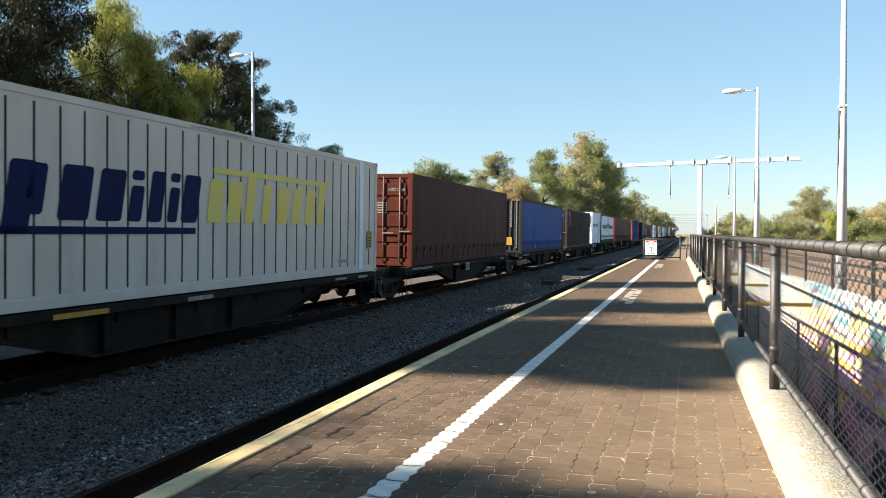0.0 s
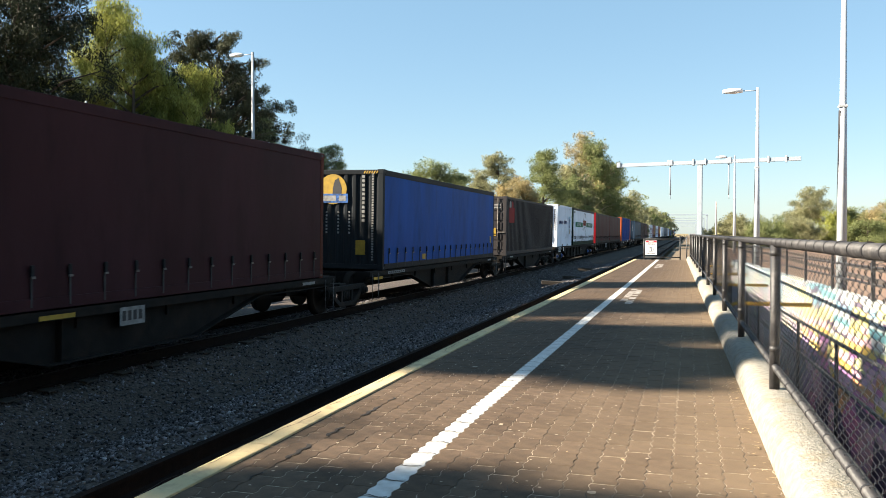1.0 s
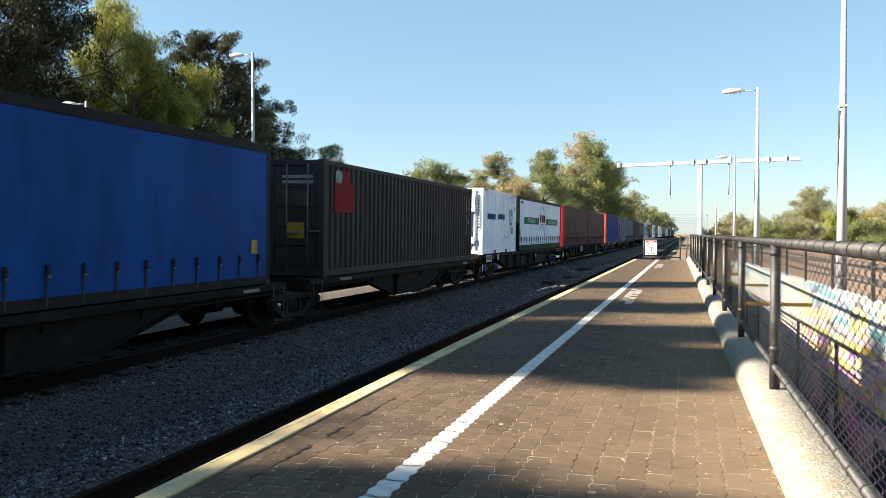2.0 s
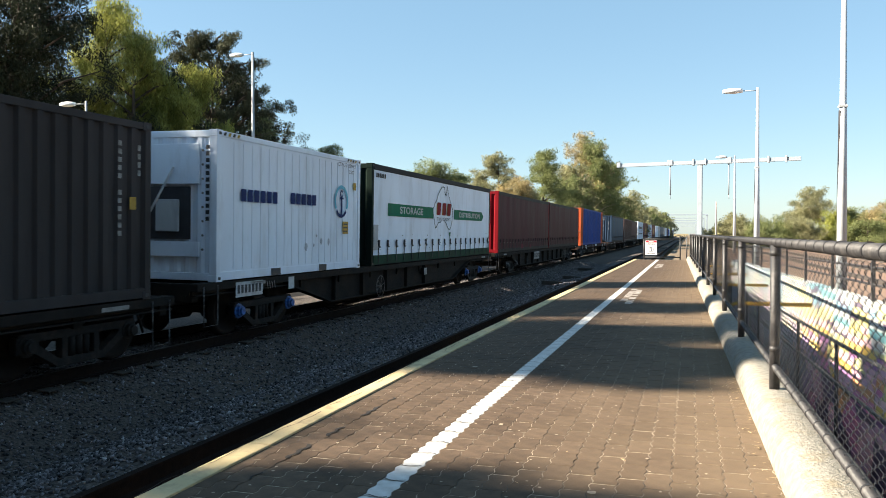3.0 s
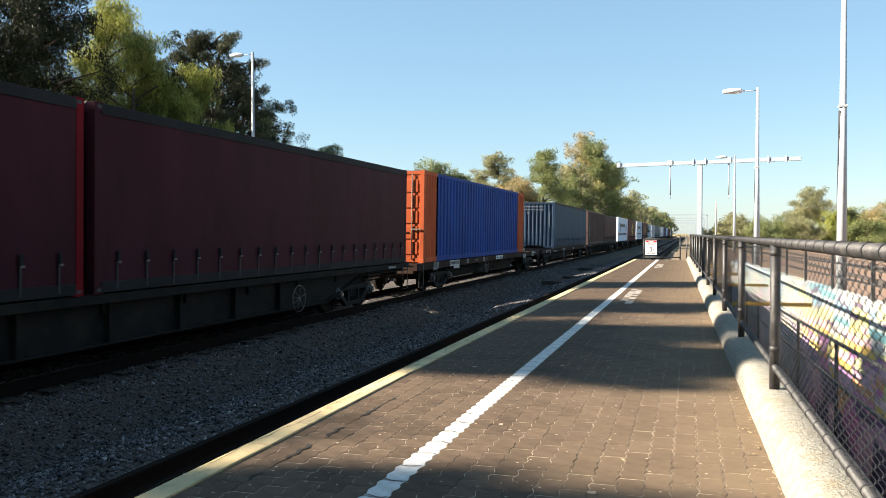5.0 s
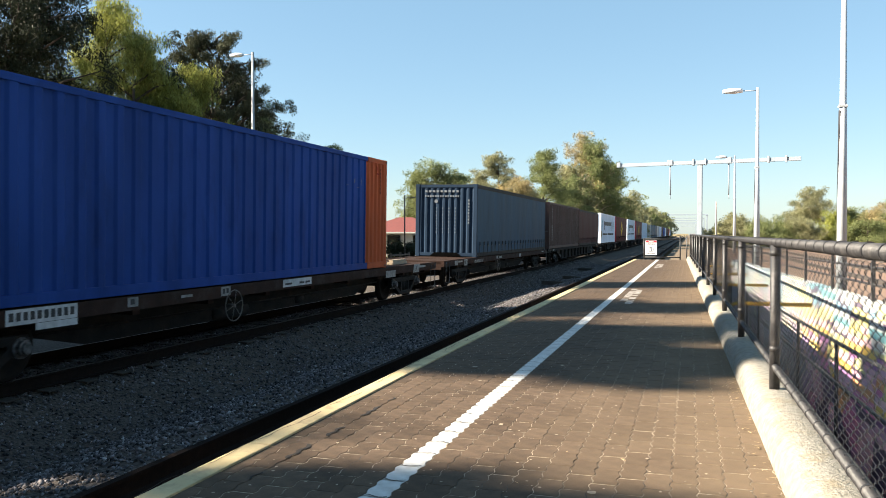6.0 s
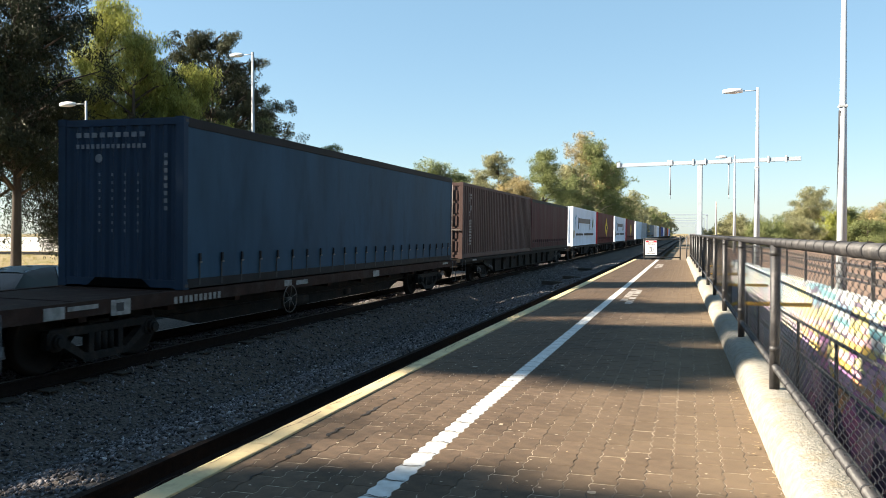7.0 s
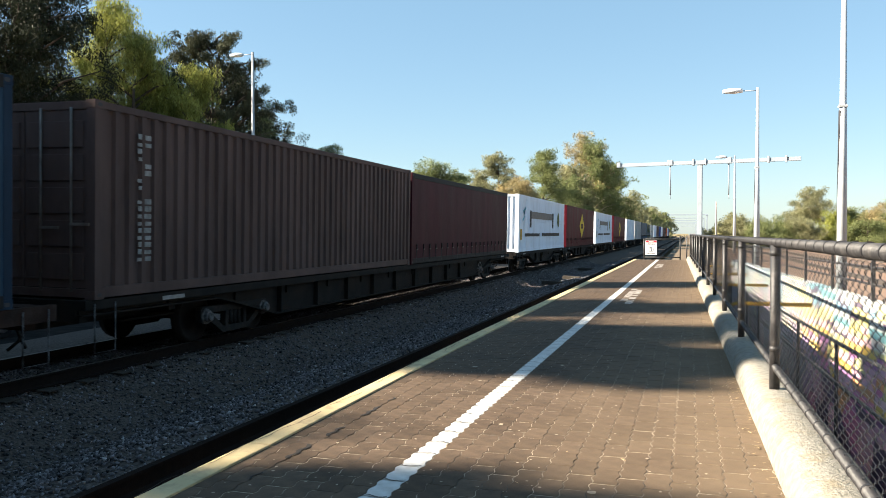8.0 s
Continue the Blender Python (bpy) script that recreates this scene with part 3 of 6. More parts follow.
def gantry(x, y, w0, w1, h, mast, r=0.17, z0=-1.0, drops=True, coat="galv_pale", turn=0.0):
    t = thing("catenary_gantry", "pale galvanised steel overhead line gantry with one mast", "gantry", pose(x, y, z0, 0, 0, turn), "catenary gantries along the line")
    part("mast", boxes((mast - r, mast + r, -r, r, 0, h), bevel=0.02), M[coat], t)
    part("mast_cap", boxes((mast - 2 * r, mast + 2 * r, -r - 0.05, r + 0.05, h - 0.03, h + 0.03), bevel=0.01), M[coat], t)
    part("beam", boxes((w0, w1, -0.11, 0.11, h + 0.03, h + 0.29), bevel=0.02), M[coat], t)
    part("beam_flange", boxes((w0, w1, -0.16, 0.16, h + 0.01, h + 0.035)), M[coat], t)
    part("end_plate", boxes((w0 - 0.25, w0 + 0.05, -0.2, 0.2, h - 0.02, h + 0.38), bevel=0.02), M[coat], t)
    if drops:
        for xx, dd in ((w0 + 3.95, 2.3), (w1 - 5.0, 2.4)):
            part("clamp", boxes((xx - 0.2, xx + 0.2, -0.16, 0.16, h - 0.02, h + 0.42), bevel=0.02), M[coat], t)
            part("drop_tube", tube(bmesh.new(), [(xx, 0, h - 0.02), (xx, 0, h - dd)], 0.05, 8), M[coat], t)
            part("insulator", tube(bmesh.new(), [(xx, 0, h - dd), (xx + 0.02, 0, h - dd - 0.3)], 0.025, 6), M[coat], t)
        for xx in (w0 + 6.6, w1 - 1.0, w1 - 2.2, w1 - 7.6):
            part("bracket", boxes((xx - 0.07, xx + 0.07, -0.18, 0.18, h - 0.08, h + 0.42), bevel=0.01), M[coat], t)
    return t


gantry(0.76, 64.0, -6.2, 7.1, 7.42, 0.0, turn=-10.0)
# the line beyond: one-sided frames, mast at the right end
for i, y in enumerate((224, 272, 322, 374, 430, 490, 560, 640)):
    gantry(0.4, y, -6.0, 4.3, 7.0, 4.1, 0.17, drops=False, coat="galv_far")
part("pole", tube(bmesh.new(), [(0, 0, 0), (0, 0, 6.2)], [0.12, 0.09], 8), M["pole_grey"],
     tagged(new("timber_pole"), "plain grey timber pole beside the line", "pole")).parent.matrix_basis = pose(3.3, 108, -1)


# ---------------------------------------------------------------- gate at the platform's end
def gate():
    t = thing("end_gate", "black pipe barrier closing the platform's end", "barrier", pose(0, PLAT_Y1 + 0.06, 0))
    for x in (-1.82, -0.36, -0.10):
        part("post", tube(bmesh.new(), [(x, 0, -0.03), (x, 0, 0.90 + (0.1 if x > -1 else 0))], 0.026, 10), M["fence"], t)
    for z in (0.86, 0.10):
        part("rail", tube(bmesh.new(), [(-1.82, 0, z), (-0.36, 0, z)], 0.022, 8), M["fence"], t)
    g = thing("warning_sign", "white warning sign with a red heading on the end gate", "sign", pose(-1.53, PLAT_Y1 + 0.02, 0.20))
    part("panel", boxes((-0.235, 0.235, -0.008, 0.008, 0, 0.60), bevel=0.004), M["sign_white"], g)
    part("heading", boxes((-0.22, 0.22, -0.013, -0.009, 0.52, 0.59)), M["sign_red"], g)
    part("heading_bar", boxes((-0.10, 0.10, -0.017, -0.014, 0.54, 0.57)), M["sign_white"], g)
    for k, w in enumerate((0.13, 0.15)):
        part("text_bar", boxes((-w, w, -0.013, -0.009, 0.46 - 0.04 * k, 0.475 - 0.04 * k)), M["sign_ink"], g)
    bm = bmesh.new()
    for k in range(24):
        a, b = 2 * math.pi * k / 24, 2 * math.pi * (k + 1) / 24
        vs = [bm.verts.new((r * math.cos(q), -0.0115, 0.22 + r * math.sin(q))) for q, r in ((a, 0.085), (b, 0.085), (b, 0.105), (a, 0.105))]
        bm.faces.new(vs)
    part("roundel", bm, M["sign_ink"], g)
    part("symbol", boxes((-0.02, 0.02, -0.013, -0.009, 0.15, 0.29)), M["sign_ink"], g)
    part("text_bar", boxes((-0.16, 0.16, -0.013, -0.009, 0.05, 0.065)), M["sign_ink"], g)


gate()


# ---------------------------------------------------------------- trees
def foliage(name, centres, rng, per, spread, size, aspect, droop, material, parent, tall=0.75):
    """Many small leaves round the clump centres, one mesh."""
    n = len(centres) * per
    c = np.repeat(np.array(centres), per, axis=0)
    off = rng.normal(size=(n, 3))
    off /= np.linalg.norm(off, axis=1)[:, None]
    off *= (rng.random(n) ** 0.5)[:, None] * spread
    off[:, 2] *= tall
    c = c + off
    d = rng.normal(size=(n, 3))
    d[:, 2] = d[:, 2] * (1 - droop) - droop * 2.2
    d /= np.linalg.norm(d, axis=1)[:, None]
    e = np.cross(d, rng.normal(size=(n, 3)))
    e /= np.linalg.norm(e, axis=1)[:, None]
    ln = size * (0.6 + 0.8 * rng.random(n))[:, None]
    d, e = d * ln, e * ln * aspect
    v = np.stack([c - d, c - 0.2 * d + 1.5 * e, c + d], 1).reshape(-1, 3)
    me = bpy.data.meshes.new(name)
    me.vertices.add(3 * n)
    me.vertices.foreach_set("co", v.ravel())
    me.loops.add(3 * n)
    me.loops.foreach_set("vertex_index", np.arange(3 * n))
    me.polygons.add(n)
    me.polygons.foreach_set("loop_start", np.arange(0, 3 * n, 3))
    me.update()
    me.materials.append(material)
    ob = new(name, me)
    ob.parent = parent
    return ob


def tree(x, y, z0, h, r, leaf, seed, label, low=0.25, clumps=70, per=90, size=0.16, aspect=0.3, droop=0.3, bark="bark", trunk=0.28, spread=0.75, top=1.0, skew=(0, 0), kind="tree", tall=0.75, base=0.35):
    """A tapered trunk with limbs and a crown of leafy clumps. low: where the crown starts; top: how it narrows upwards."""
    rng = np.random.default_rng(seed)
    t = thing(kind, label, "tree", pose(x, y, z0))
    bm = bmesh.new()
    fork = h * max(0.2, low)
    lean = Vector((rng.normal() * 0.3 + skew[0] * 0.3, rng.normal() * 0.3 + skew[1] * 0.3, 0))
    tube(bm, [(0, 0, -0.2), (0, 0, 0.3), lean * 0.5 + Vector((0, 0, fork)), lean + Vector((0, 0, h * 0.62)), lean * 1.3 + Vector((0, 0, h * 0.9))], [trunk * 1.35, trunk, trunk * 0.75, trunk * 0.4, 0.03], 9)
    centres = []
    limbs = max(6, clumps // 7)
    for i in range(limbs):
        a, u = rng.random() * 6.283, (i + 0.5) / limbs
        zc = h * (low + (0.97 - low) * u)
        # crown outline: widest at a third of its height
        w = r * (math.sin(math.pi * (0.22 + 0.74 * u ** top))) * (0.65 + 0.5 * rng.random())
        tip = Vector((math.cos(a) * w + skew[0] * u, math.sin(a) * w + skew[1] * u, zc))
        foot = lean * u + Vector((0, 0, max(fork * 0.6, zc - 0.45 * w - 0.4)))
        midp = foot.lerp(tip, 0.55) + Vector((0, 0, 0.12 * w))
        tube(bm, [foot, midp, tip], [trunk * 0.33 * (1 - 0.5 * u) + 0.02, trunk * 0.18 + 0.01, 0.015], 6)
        for k in range(7):
            p = foot.lerp(tip, base + (1.07 - base) * rng.random()) + Vector(rng.normal(size=3) * spread * np.array((0.75, 0.75, 0.55)))
            centres.append(tuple(p))
    part("trunk", bm, M[bark], t)
    foliage("crown", centres, rng, per, spread, size, aspect, droop, M[leaf], t, tall)
    return t


DARK, YEL = "dark green casuarina tree with drooping foliage", "yellow-green peppercorn tree with hanging foliage"
GUM = "tall eucalyptus tree with a patchy olive crown"
# park trees beyond the street lamps
tree(-34.9, 33.9, -1, 21.0, 4.8, "leaf_dark", 1, DARK, 0.28, 520, 210, 0.12, 0.30, 0.45, spread=0.78, top=1.3)
tree(-41.5, 38.0, -1, 20.0, 5.6, "leaf_dark", 11, DARK, 0.28, 380, 160, 0.13, 0.30, 0.40, spread=0.95, top=1.2)
tree(-37.8, 44.3, -1, 18.2, 3.6, "leaf_yellow", 2, YEL, 0.35, 300, 150, 0.125, 0.28, 0.75, spread=0.55, tall=1.6, top=1.5, skew=(0.6, 0))
tree(-33.6, 41.9, -1, 14.7, 3.2, "leaf_yellow", 3, YEL, 0.36, 252, 150, 0.125, 0.28, 0.75, spread=0.52, tall=1.6, top=1.9)
tree(-31.0, 45.0, -1, 13.2, 2.7, "leaf_yellow", 12, YEL, 0.36, 210, 150, 0.125, 0.28, 0.75, spread=0.48, tall=1.6, top=1.9)
# two dark trees added in place of the shade on the yellow crowns' lower half
tree(-31.9, 40.2, -1, 8.6, 2.7, "leaf_dark", 27, DARK, 0.16, 240, 150, 0.10, 0.30, 0.6, spread=0.7, top=0.9, tall=1.4)
tree(-29.6, 43.2, -1, 8.4, 2.4, "leaf_dark", 28, DARK, 0.18, 220, 150, 0.10, 0.30, 0.6, spread=0.7, top=0.9, tall=1.4)
tree(-34.2, 51.8, -1, 17.6, 5.8, "leaf_cypress", 4, DARK, 0.20, 620, 180, 0.105, 0.30, -0.45, spread=0.50, top=1.7)
tree(-35.4, 55.5, -1, 15.6, 4.4, "leaf_dark", 113, DARK, 0.19, 440, 190, 0.105, 0.30, 0.0, spread=0.75, top=1.2)
tree(-35.6, 46.5, -1, 13.5, 3.8, "leaf_dark", 13, DARK, 0.05, 460, 170, 0.11, 0.30, 0.5, spread=0.80, top=0.75, tall=1.4)
tree(-39.5, 43.0, -1, 11.5, 3.6, "leaf_dark", 18, DARK, 0.14, 300, 150, 0.12, 0.30, 0.5, spread=0.85, top=0.75, tall=1.4)
tree(-33.0, 57.0, -1, 12.4, 2.7, "leaf_mid", 5, GUM, 0.34, 200, 170, 0.085, 0.28, 0.5, spread=0.55)
tree(-30.8, 58.0, -1, 9.4, 2.2, "leaf_dark", 15, GUM, 0.58, 130, 160, 0.085, 0.28, 0.5, spread=0.5)
tree(-28.4, 57.5, -1, 9.3, 1.5, "leaf_mid", 14, GUM, 0.74, 56, 160, 0.085, 0.28, 0.4, spread=0.42, skew=(1.0, 0), trunk=0.16)
tree(-29.6, 56.6, -1, 6.3, 1.9, "leaf_dark", 17, "small dark tree with drooping leaves and a forked trunk", 0.46, 98, 190, 0.085, 0.26, 0.7, spread=0.42, skew=(1.7, 0), trunk=0.14, tall=1.3)
for x, y, h, r in ((-37.0, 66.8, 1.5, 0.9), (-34.9, 67.0, 1.3, 1.0), (-32.6, 67.4, 1.6, 1.0)):
    tree(x, y, -1, h, r, "leaf_dark", int(-10 * x), "low clipped dark green garden shrub", 0.1, 28, 160, 0.10, 0.3, 0.1, spread=0.4, trunk=0.05, kind="shrub")
# row of unseen tall trees beside the railway, shaped so that their shade falls over the tracks
for i, (yy, hh, rr, lo) in enumerate(((-1.75, 17.6, 0.6, 0.965), (2.12, 18.25, 1.40, 0.935), (4.5, 18.9, 1.7, 0.04), (7.2, 18.7, 1.7, 0.04), (9.8, 15.0, 2.6, 0.04), (13.2, 18.6, 1.7, 0.04), (17.7, 14.0, 1.6, 0.04), (21.0, 9.0, 2.0, 0.04))):
    tree(-27.0 + 0.3 * (i % 3), yy - 4.9, -1, hh, rr, "leaf_dark", 60 + i, DARK, lo, 300 if lo < 0.5 else 90 if lo < 0.95 else 49, 55, 0.26, 0.32, 0.35, spread=0.5 if lo < 0.5 else 0.24 if lo < 0.95 else 0.15, top=0.62, trunk=0.28 if lo < 0.5 else 0.10, base=0.35 if lo < 0.5 else 0.8)
    tree(-28.5 + 0.3 * (i % 2), yy - 3.4, -1, 16.8 if i < 2 else 16.2 if i < 6 else 8.8, 2.6, "leaf_dark", 160 + i, DARK, 0.02, 260, 40, 0.34, 0.34, 0.35, spread=0.8, top=0.7)
# unseen trees added behind the platform to block sky light from the near train
for i, (xx, yy, hh) in enumerate(((11.0, -26.0, 13.0), (9.5, -18.0, 12.5), (10.5, -10.5, 12.0), (10.0, -3.5, 11.0), (13.5, 3.5, 9.5), (2.0, -24.0, 14.0), (-6.0, -27.0, 13.0))):
    tree(xx, yy, -1, hh, 4.6, "leaf_dark", 260 + i, DARK, 0.08, 260, 40, 0.42, 0.36, 0.3, spread=1.1, top=0.8)
# far along the line
tree(-26.5, 80.8, -1, 10.0, 3.2, "leaf_mid", 6, GUM, 0.2, 200, 110, 0.135, 0.34, 0.3, spread=0.75)
tree(-23.6, 81.7, -1, 8.8, 2.3, "leaf_mid", 16, GUM, 0.2, 130, 110, 0.135, 0.34, 0.3, spread=0.68)
tree(-29.2, 83.1, -1, 9.2, 2.0, "leaf_mid", 46, GUM, 0.2, 110, 110, 0.135, 0.34, 0.3, spread=0.68)
tree(-22.0, 92.7, -1, 12.0, 2.9, "leaf_gum", 7, GUM, 0.15, 190, 110, 0.135, 0.34, 0.3, spread=0.7)
tree(-24.8, 94.9, -1, 10.0, 2.0, "leaf_gum", 47, GUM, 0.15, 120, 110, 0.135, 0.34, 0.3, spread=0.68)
tree(-18.8, 90.5, -1, 8.4, 3.0, "leaf_tan", 17, GUM, 0.1, 200, 110, 0.135, 0.34, 0.3, spread=0.68)
tree(-20.1, 88.0, -1, 7.6, 2.4, "leaf_tan", 48, GUM, 0.1, 140, 110, 0.135, 0.34, 0.3, spread=0.68)
tree(-18.3, 105.3, -1, 13.3, 3.6, "leaf_mid", 8, GUM, 0.1, 280, 110, 0.15, 0.34, 0.3, spread=0.8)
tree(-16.5, 112.2, -1, 10.2, 3.4, "leaf_mid", 18, GUM, 0.05, 200, 100, 0.17, 0.34, 0.3, spread=0.85)
tree(-17.0, 133.1, -1, 18.8, 4.6, "leaf_tan", 9, GUM, 0.42, 170, 60, 0.22, 0.3, 0.3, bark="bark_pale", trunk=0.5, spread=0.95)
tree(-15.2, 131.6, -1, 17.4, 4.2, "leaf_mid", 109, GUM, 0.25, 330, 60, 0.22, 0.3, 0.3, bark="bark_pale", trunk=0.45, spread=1.0)
tree(-14.5, 135.9, -1, 13.9, 3.6, "leaf_mid", 19, GUM, 0.05, 260, 65, 0.26, 0.3, 0.3, spread=1.0)
tree(-12.9, 142.6, -1, 14.4, 3.4, "leaf_mid", 10, GUM, 0.08, 260, 60, 0.26, 0.3, 0.3, spread=1.0, bark="bark_pale")
tree(-11.1, 155.8, -1, 9.5, 3.2, "leaf_gum", 30, GUM, 0.05, 180, 60, 0.28, 0.3, 0.3, spread=1.0)
tree(-17.8, 125.4, -1, 13.1, 3.6, "leaf_gum", 49, GUM, 0.1, 220, 60, 0.26, 0.3, 0.3, spread=1.0)
for i in range(9):
    tree(-17 + 0.6 * i, 190 + 24 * i, -1, 8.5 + 1.5 * ((i * 7) % 3), 6.0, ("leaf_mid", "leaf_gum")[i % 2], 31 + i, GUM, 0.05, 150, 50, 0.42, 0.35, 0.3, spread=1.5)
LOW = "low spreading eucalyptus with olive foliage"
tree(17.5, 120.7, -1, 8.3, 3.0, "leaf_gum", 80, "eucalyptus with a pale leaning trunk and olive crown", 0.52, 150, 90, 0.15, 0.3, 0.3, spread=0.7, bark="bark_pale", trunk=0.22, skew=(-1.0, 0))
for x, y, h, r, leaf, seed in ((14.7, 126.1, 5.4, 3.4, "leaf_gum", 81), (10.3, 128.9, 4.0, 3.2, "leaf_mid", 82), (6.7, 136.2, 5.0, 2.2, "leaf_gum", 83), (21.6, 124.1, 5.6, 3.2, "leaf_mid", 85), (24.2, 120.7, 5.7, 3.0, "leaf_tan", 86),
                               (26.6, 118.3, 5.8, 3.4, "leaf_mid", 87), (14.0, 113.5, 3.9, 3.0, "leaf_gum", 88), (18.6, 114.6, 4.6, 2.4, "leaf_yellow", 89), (11.6, 114.7, 3.5, 3.0, "leaf_mid", 90), (7.3, 123.8, 4.0, 3.0, "leaf_gum", 91),
                               (5.3, 148.3, 3.4, 3.6, "leaf_gum", 92), (20.8, 109.2, 3.7, 3.0, "leaf_mid", 93), (8.9, 111.7, 3.1, 3.2, "leaf_mid", 95)):
    tree(x, y, -1, h, r, leaf, seed, LOW, 0.04, 200, 90, 0.15, 0.3, 0.3, spread=0.8)


# ---------------------------------------------------------------- street side: bollards, fence, houses, cars
M["tan_panel"] = mat("tan_steel_panel", (0.52, 0.42, 0.20), 0.6, 0, (0.42, 0.33, 0.15), 2, 0.8)
M["roof_white"] = mat("roof_pale", (0.40, 0.42, 0.41), 0.6, 0, (0.30, 0.32, 0.31), 2, 0.7)
M["roof_grey"] = mat("roof_grey", (0.30, 0.33, 0.29), 0.7, 0, (0.22, 0.24, 0.21), 4, 0.8)
M["house_brick"] = mat("house_brick", (0.26, 0.15, 0.10), 0.9, 0, (0.18, 0.10, 0.07), 12, 0.8)
M["wall_white"] = mat("wall_white", (0.74, 0.73, 0.71), 0.8, 0, (0.58, 0.57, 0.55), 1.5, 0.8)
M["glass_dark"] = mat("glass_dark", (0.015, 0.018, 0.02), 0.08, 0, (0.01, 0.012, 0.014), 3, 0.5, spec=0.6)
M["car_silver"] = mat("car_silver", (0.34, 0.36, 0.38), 0.28, 0.6, (0.30, 0.32, 0.34), 2, 0.5)
M["car_grey"] = mat("car_grey", (0.16, 0.18, 0.20), 0.3, 0.5, (0.13, 0.15, 0.17), 2, 0.5)
M["tyre"] = mat("tyre", (0.02, 0.02, 0.02), 0.9)
M["grass"] = leaf_mat("dry_grass", (0.34, 0.28, 0.10), (0.16, 0.17, 0.05), 0.25)


def bollard_fence():
    t = thing("bollard_fence", "low weathered timber post and rail barrier beside the car park", "fence")
    for i in range(22):
        y = 20.0 + 2.05 * i
        part("post", boxes((-22.08, -21.92, y - 0.08, y + 0.08, -1.2, -0.42), bevel=0.02), M["timber"], t)
        if i % 3 != 2:
            part("rail", boxes((-21.93, -21.85, y - 0.3, y + 1.9, -0.66, -0.54), bevel=0.015), M["timber"], t)


bollard_fence()


def panel_fence():
    t = thing("panel_fence", "tan corrugated steel garden fence behind the trees", "fence")
    a, b = Vector((-48.5, 61.0, -1)), Vector((-35.4, 64.2, -1))
    n = 17
    for i in range(n):
        p, q = a.lerp(b, i / n), a.lerp(b, (i + 1) / n)
        bm = bmesh.new()
        d, up = (q - p), Vector((0, 0, 1.38))
        nrm = Vector((d.y, -d.x, 0)).normalized() * 0.03
        pts = []
        for k in range(9):
            pts.append(p + d * (0.02 + 0.96 * k / 8) + nrm * (k % 2))
        lo, hi = [bm.verts.new(v) for v in pts], [bm.verts.new(v + up) for v in pts]
        for k in range(8):
            bm.faces.new((lo[k], lo[k + 1], hi[k + 1], hi[k]))
        part("fence_panel", bm, M["tan_panel"], t)
        part("fence_post", boxes((p.x - 0.04, p.x + 0.04, p.y - 0.04, p.y + 0.04, -1.05, 0.42), bevel=0.005), M["tan_panel"], t)


panel_fence()


def house(x, y, rz, w, d, hw, hr, wall, roof, label):
    """A single-storey house: walls, hipped roof with eaves, windows and a door."""
    t = thing("house", label, "house", pose(x, y, -1.0, 0, 0, rz))
    part("wall", boxes((-w / 2, w / 2, -d / 2, d / 2, 0, hw)), M[wall], t)
    bm = bmesh.new()
    e = 0.5
    base = [bm.verts.new(p) for p in ((-w / 2 - e, -d / 2 - e, hw), (w / 2 + e, -d / 2 - e, hw), (w / 2 + e, d / 2 + e, hw), (-w / 2 - e, d / 2 + e, hw))]
    r0, r1 = bm.verts.new((-w / 2 + d / 2, 0, hw + hr)), bm.verts.new((w / 2 - d / 2, 0, hw + hr))
    for f in ((base[0], base[1], r1, r0), (base[1], base[2], r1), (base[2], base[3], r0, r1), (base[3], base[0], r0), tuple(base[::-1])):
        bm.faces.new(f)
    part("roof", bm, M[roof], t)
    part("gutter", boxes((-w / 2 - e - 0.08, w / 2 + e + 0.08, -d / 2 - e - 0.1, -d / 2 - e, hw - 0.06, hw + 0.08), bevel=0.02), M["roof_white"], t)
    for k in range(3):
        xx = -w / 2 + w * (k + 0.5) / 3
        f = part("window", boxes((xx - 0.7, xx + 0.7, -d / 2 - 0.05, -d / 2 + 0.02, 0.9, 2.0), bevel=0.01), M["roof_white"], t)
        part("pane", boxes((xx - 0.62, xx + 0.62, -d / 2 - 0.07, -d / 2 - 0.045, 0.98, 1.92)), M["glass_dark"], f)


# dark wall colour stands for the shade under an open carport roof
house(-48.0, 77.5, 4, 11, 6, 2.0, 0.6, "timber", "roof_white", "low house with a pale metal roof behind the fence, walls dark for a shaded carport")
house(-41.2, 85.0, 3, 8.6, 8, 2.0, 1.7, "house_brick", "roof_grey", "brick house with a grey-green hipped roof")
M["roof_red"] = mat("roof_red_tile", (0.17, 0.045, 0.040), 0.85, 0, (0.10, 0.03, 0.028), 6, 0.8, 0.3, 20)
house(-25.4, 69.5, 0, 7.4, 6, 2.15, 1.45, "wall_white", "roof_red", "pale house with a red tiled hipped roof")
# shrubs added to fill the dark band of shade below the house wall
for x in (-27.6, -25.8, -24.0, -22.4):
    tree(x, 63.2, -1, 1.35, 0.9, "leaf_dark", int(-10 * x) + 500, "low clipped dark green garden shrub", 0.1, 28, 140, 0.10, 0.3, 0.1, spread=0.4, trunk=0.05, kind="shrub")
g = thing("thin_pole", "thin dark steel pole with a short arm", "pole", pose(-22.0, 60.0, -1.05))
part("shaft", tube(bmesh.new(), [(0, 0, 0), (0, 0, 5.25)], [0.07, 0.05], 8), M["fence"], g)
part("arm", tube(bmesh.new(), [(-0.1, 0, 5.0), (1.1, 0, 5.05)], 0.03, 6), M["fence"], g)
g = thing("street_wall", "long white rendered wall across the street", "wall")
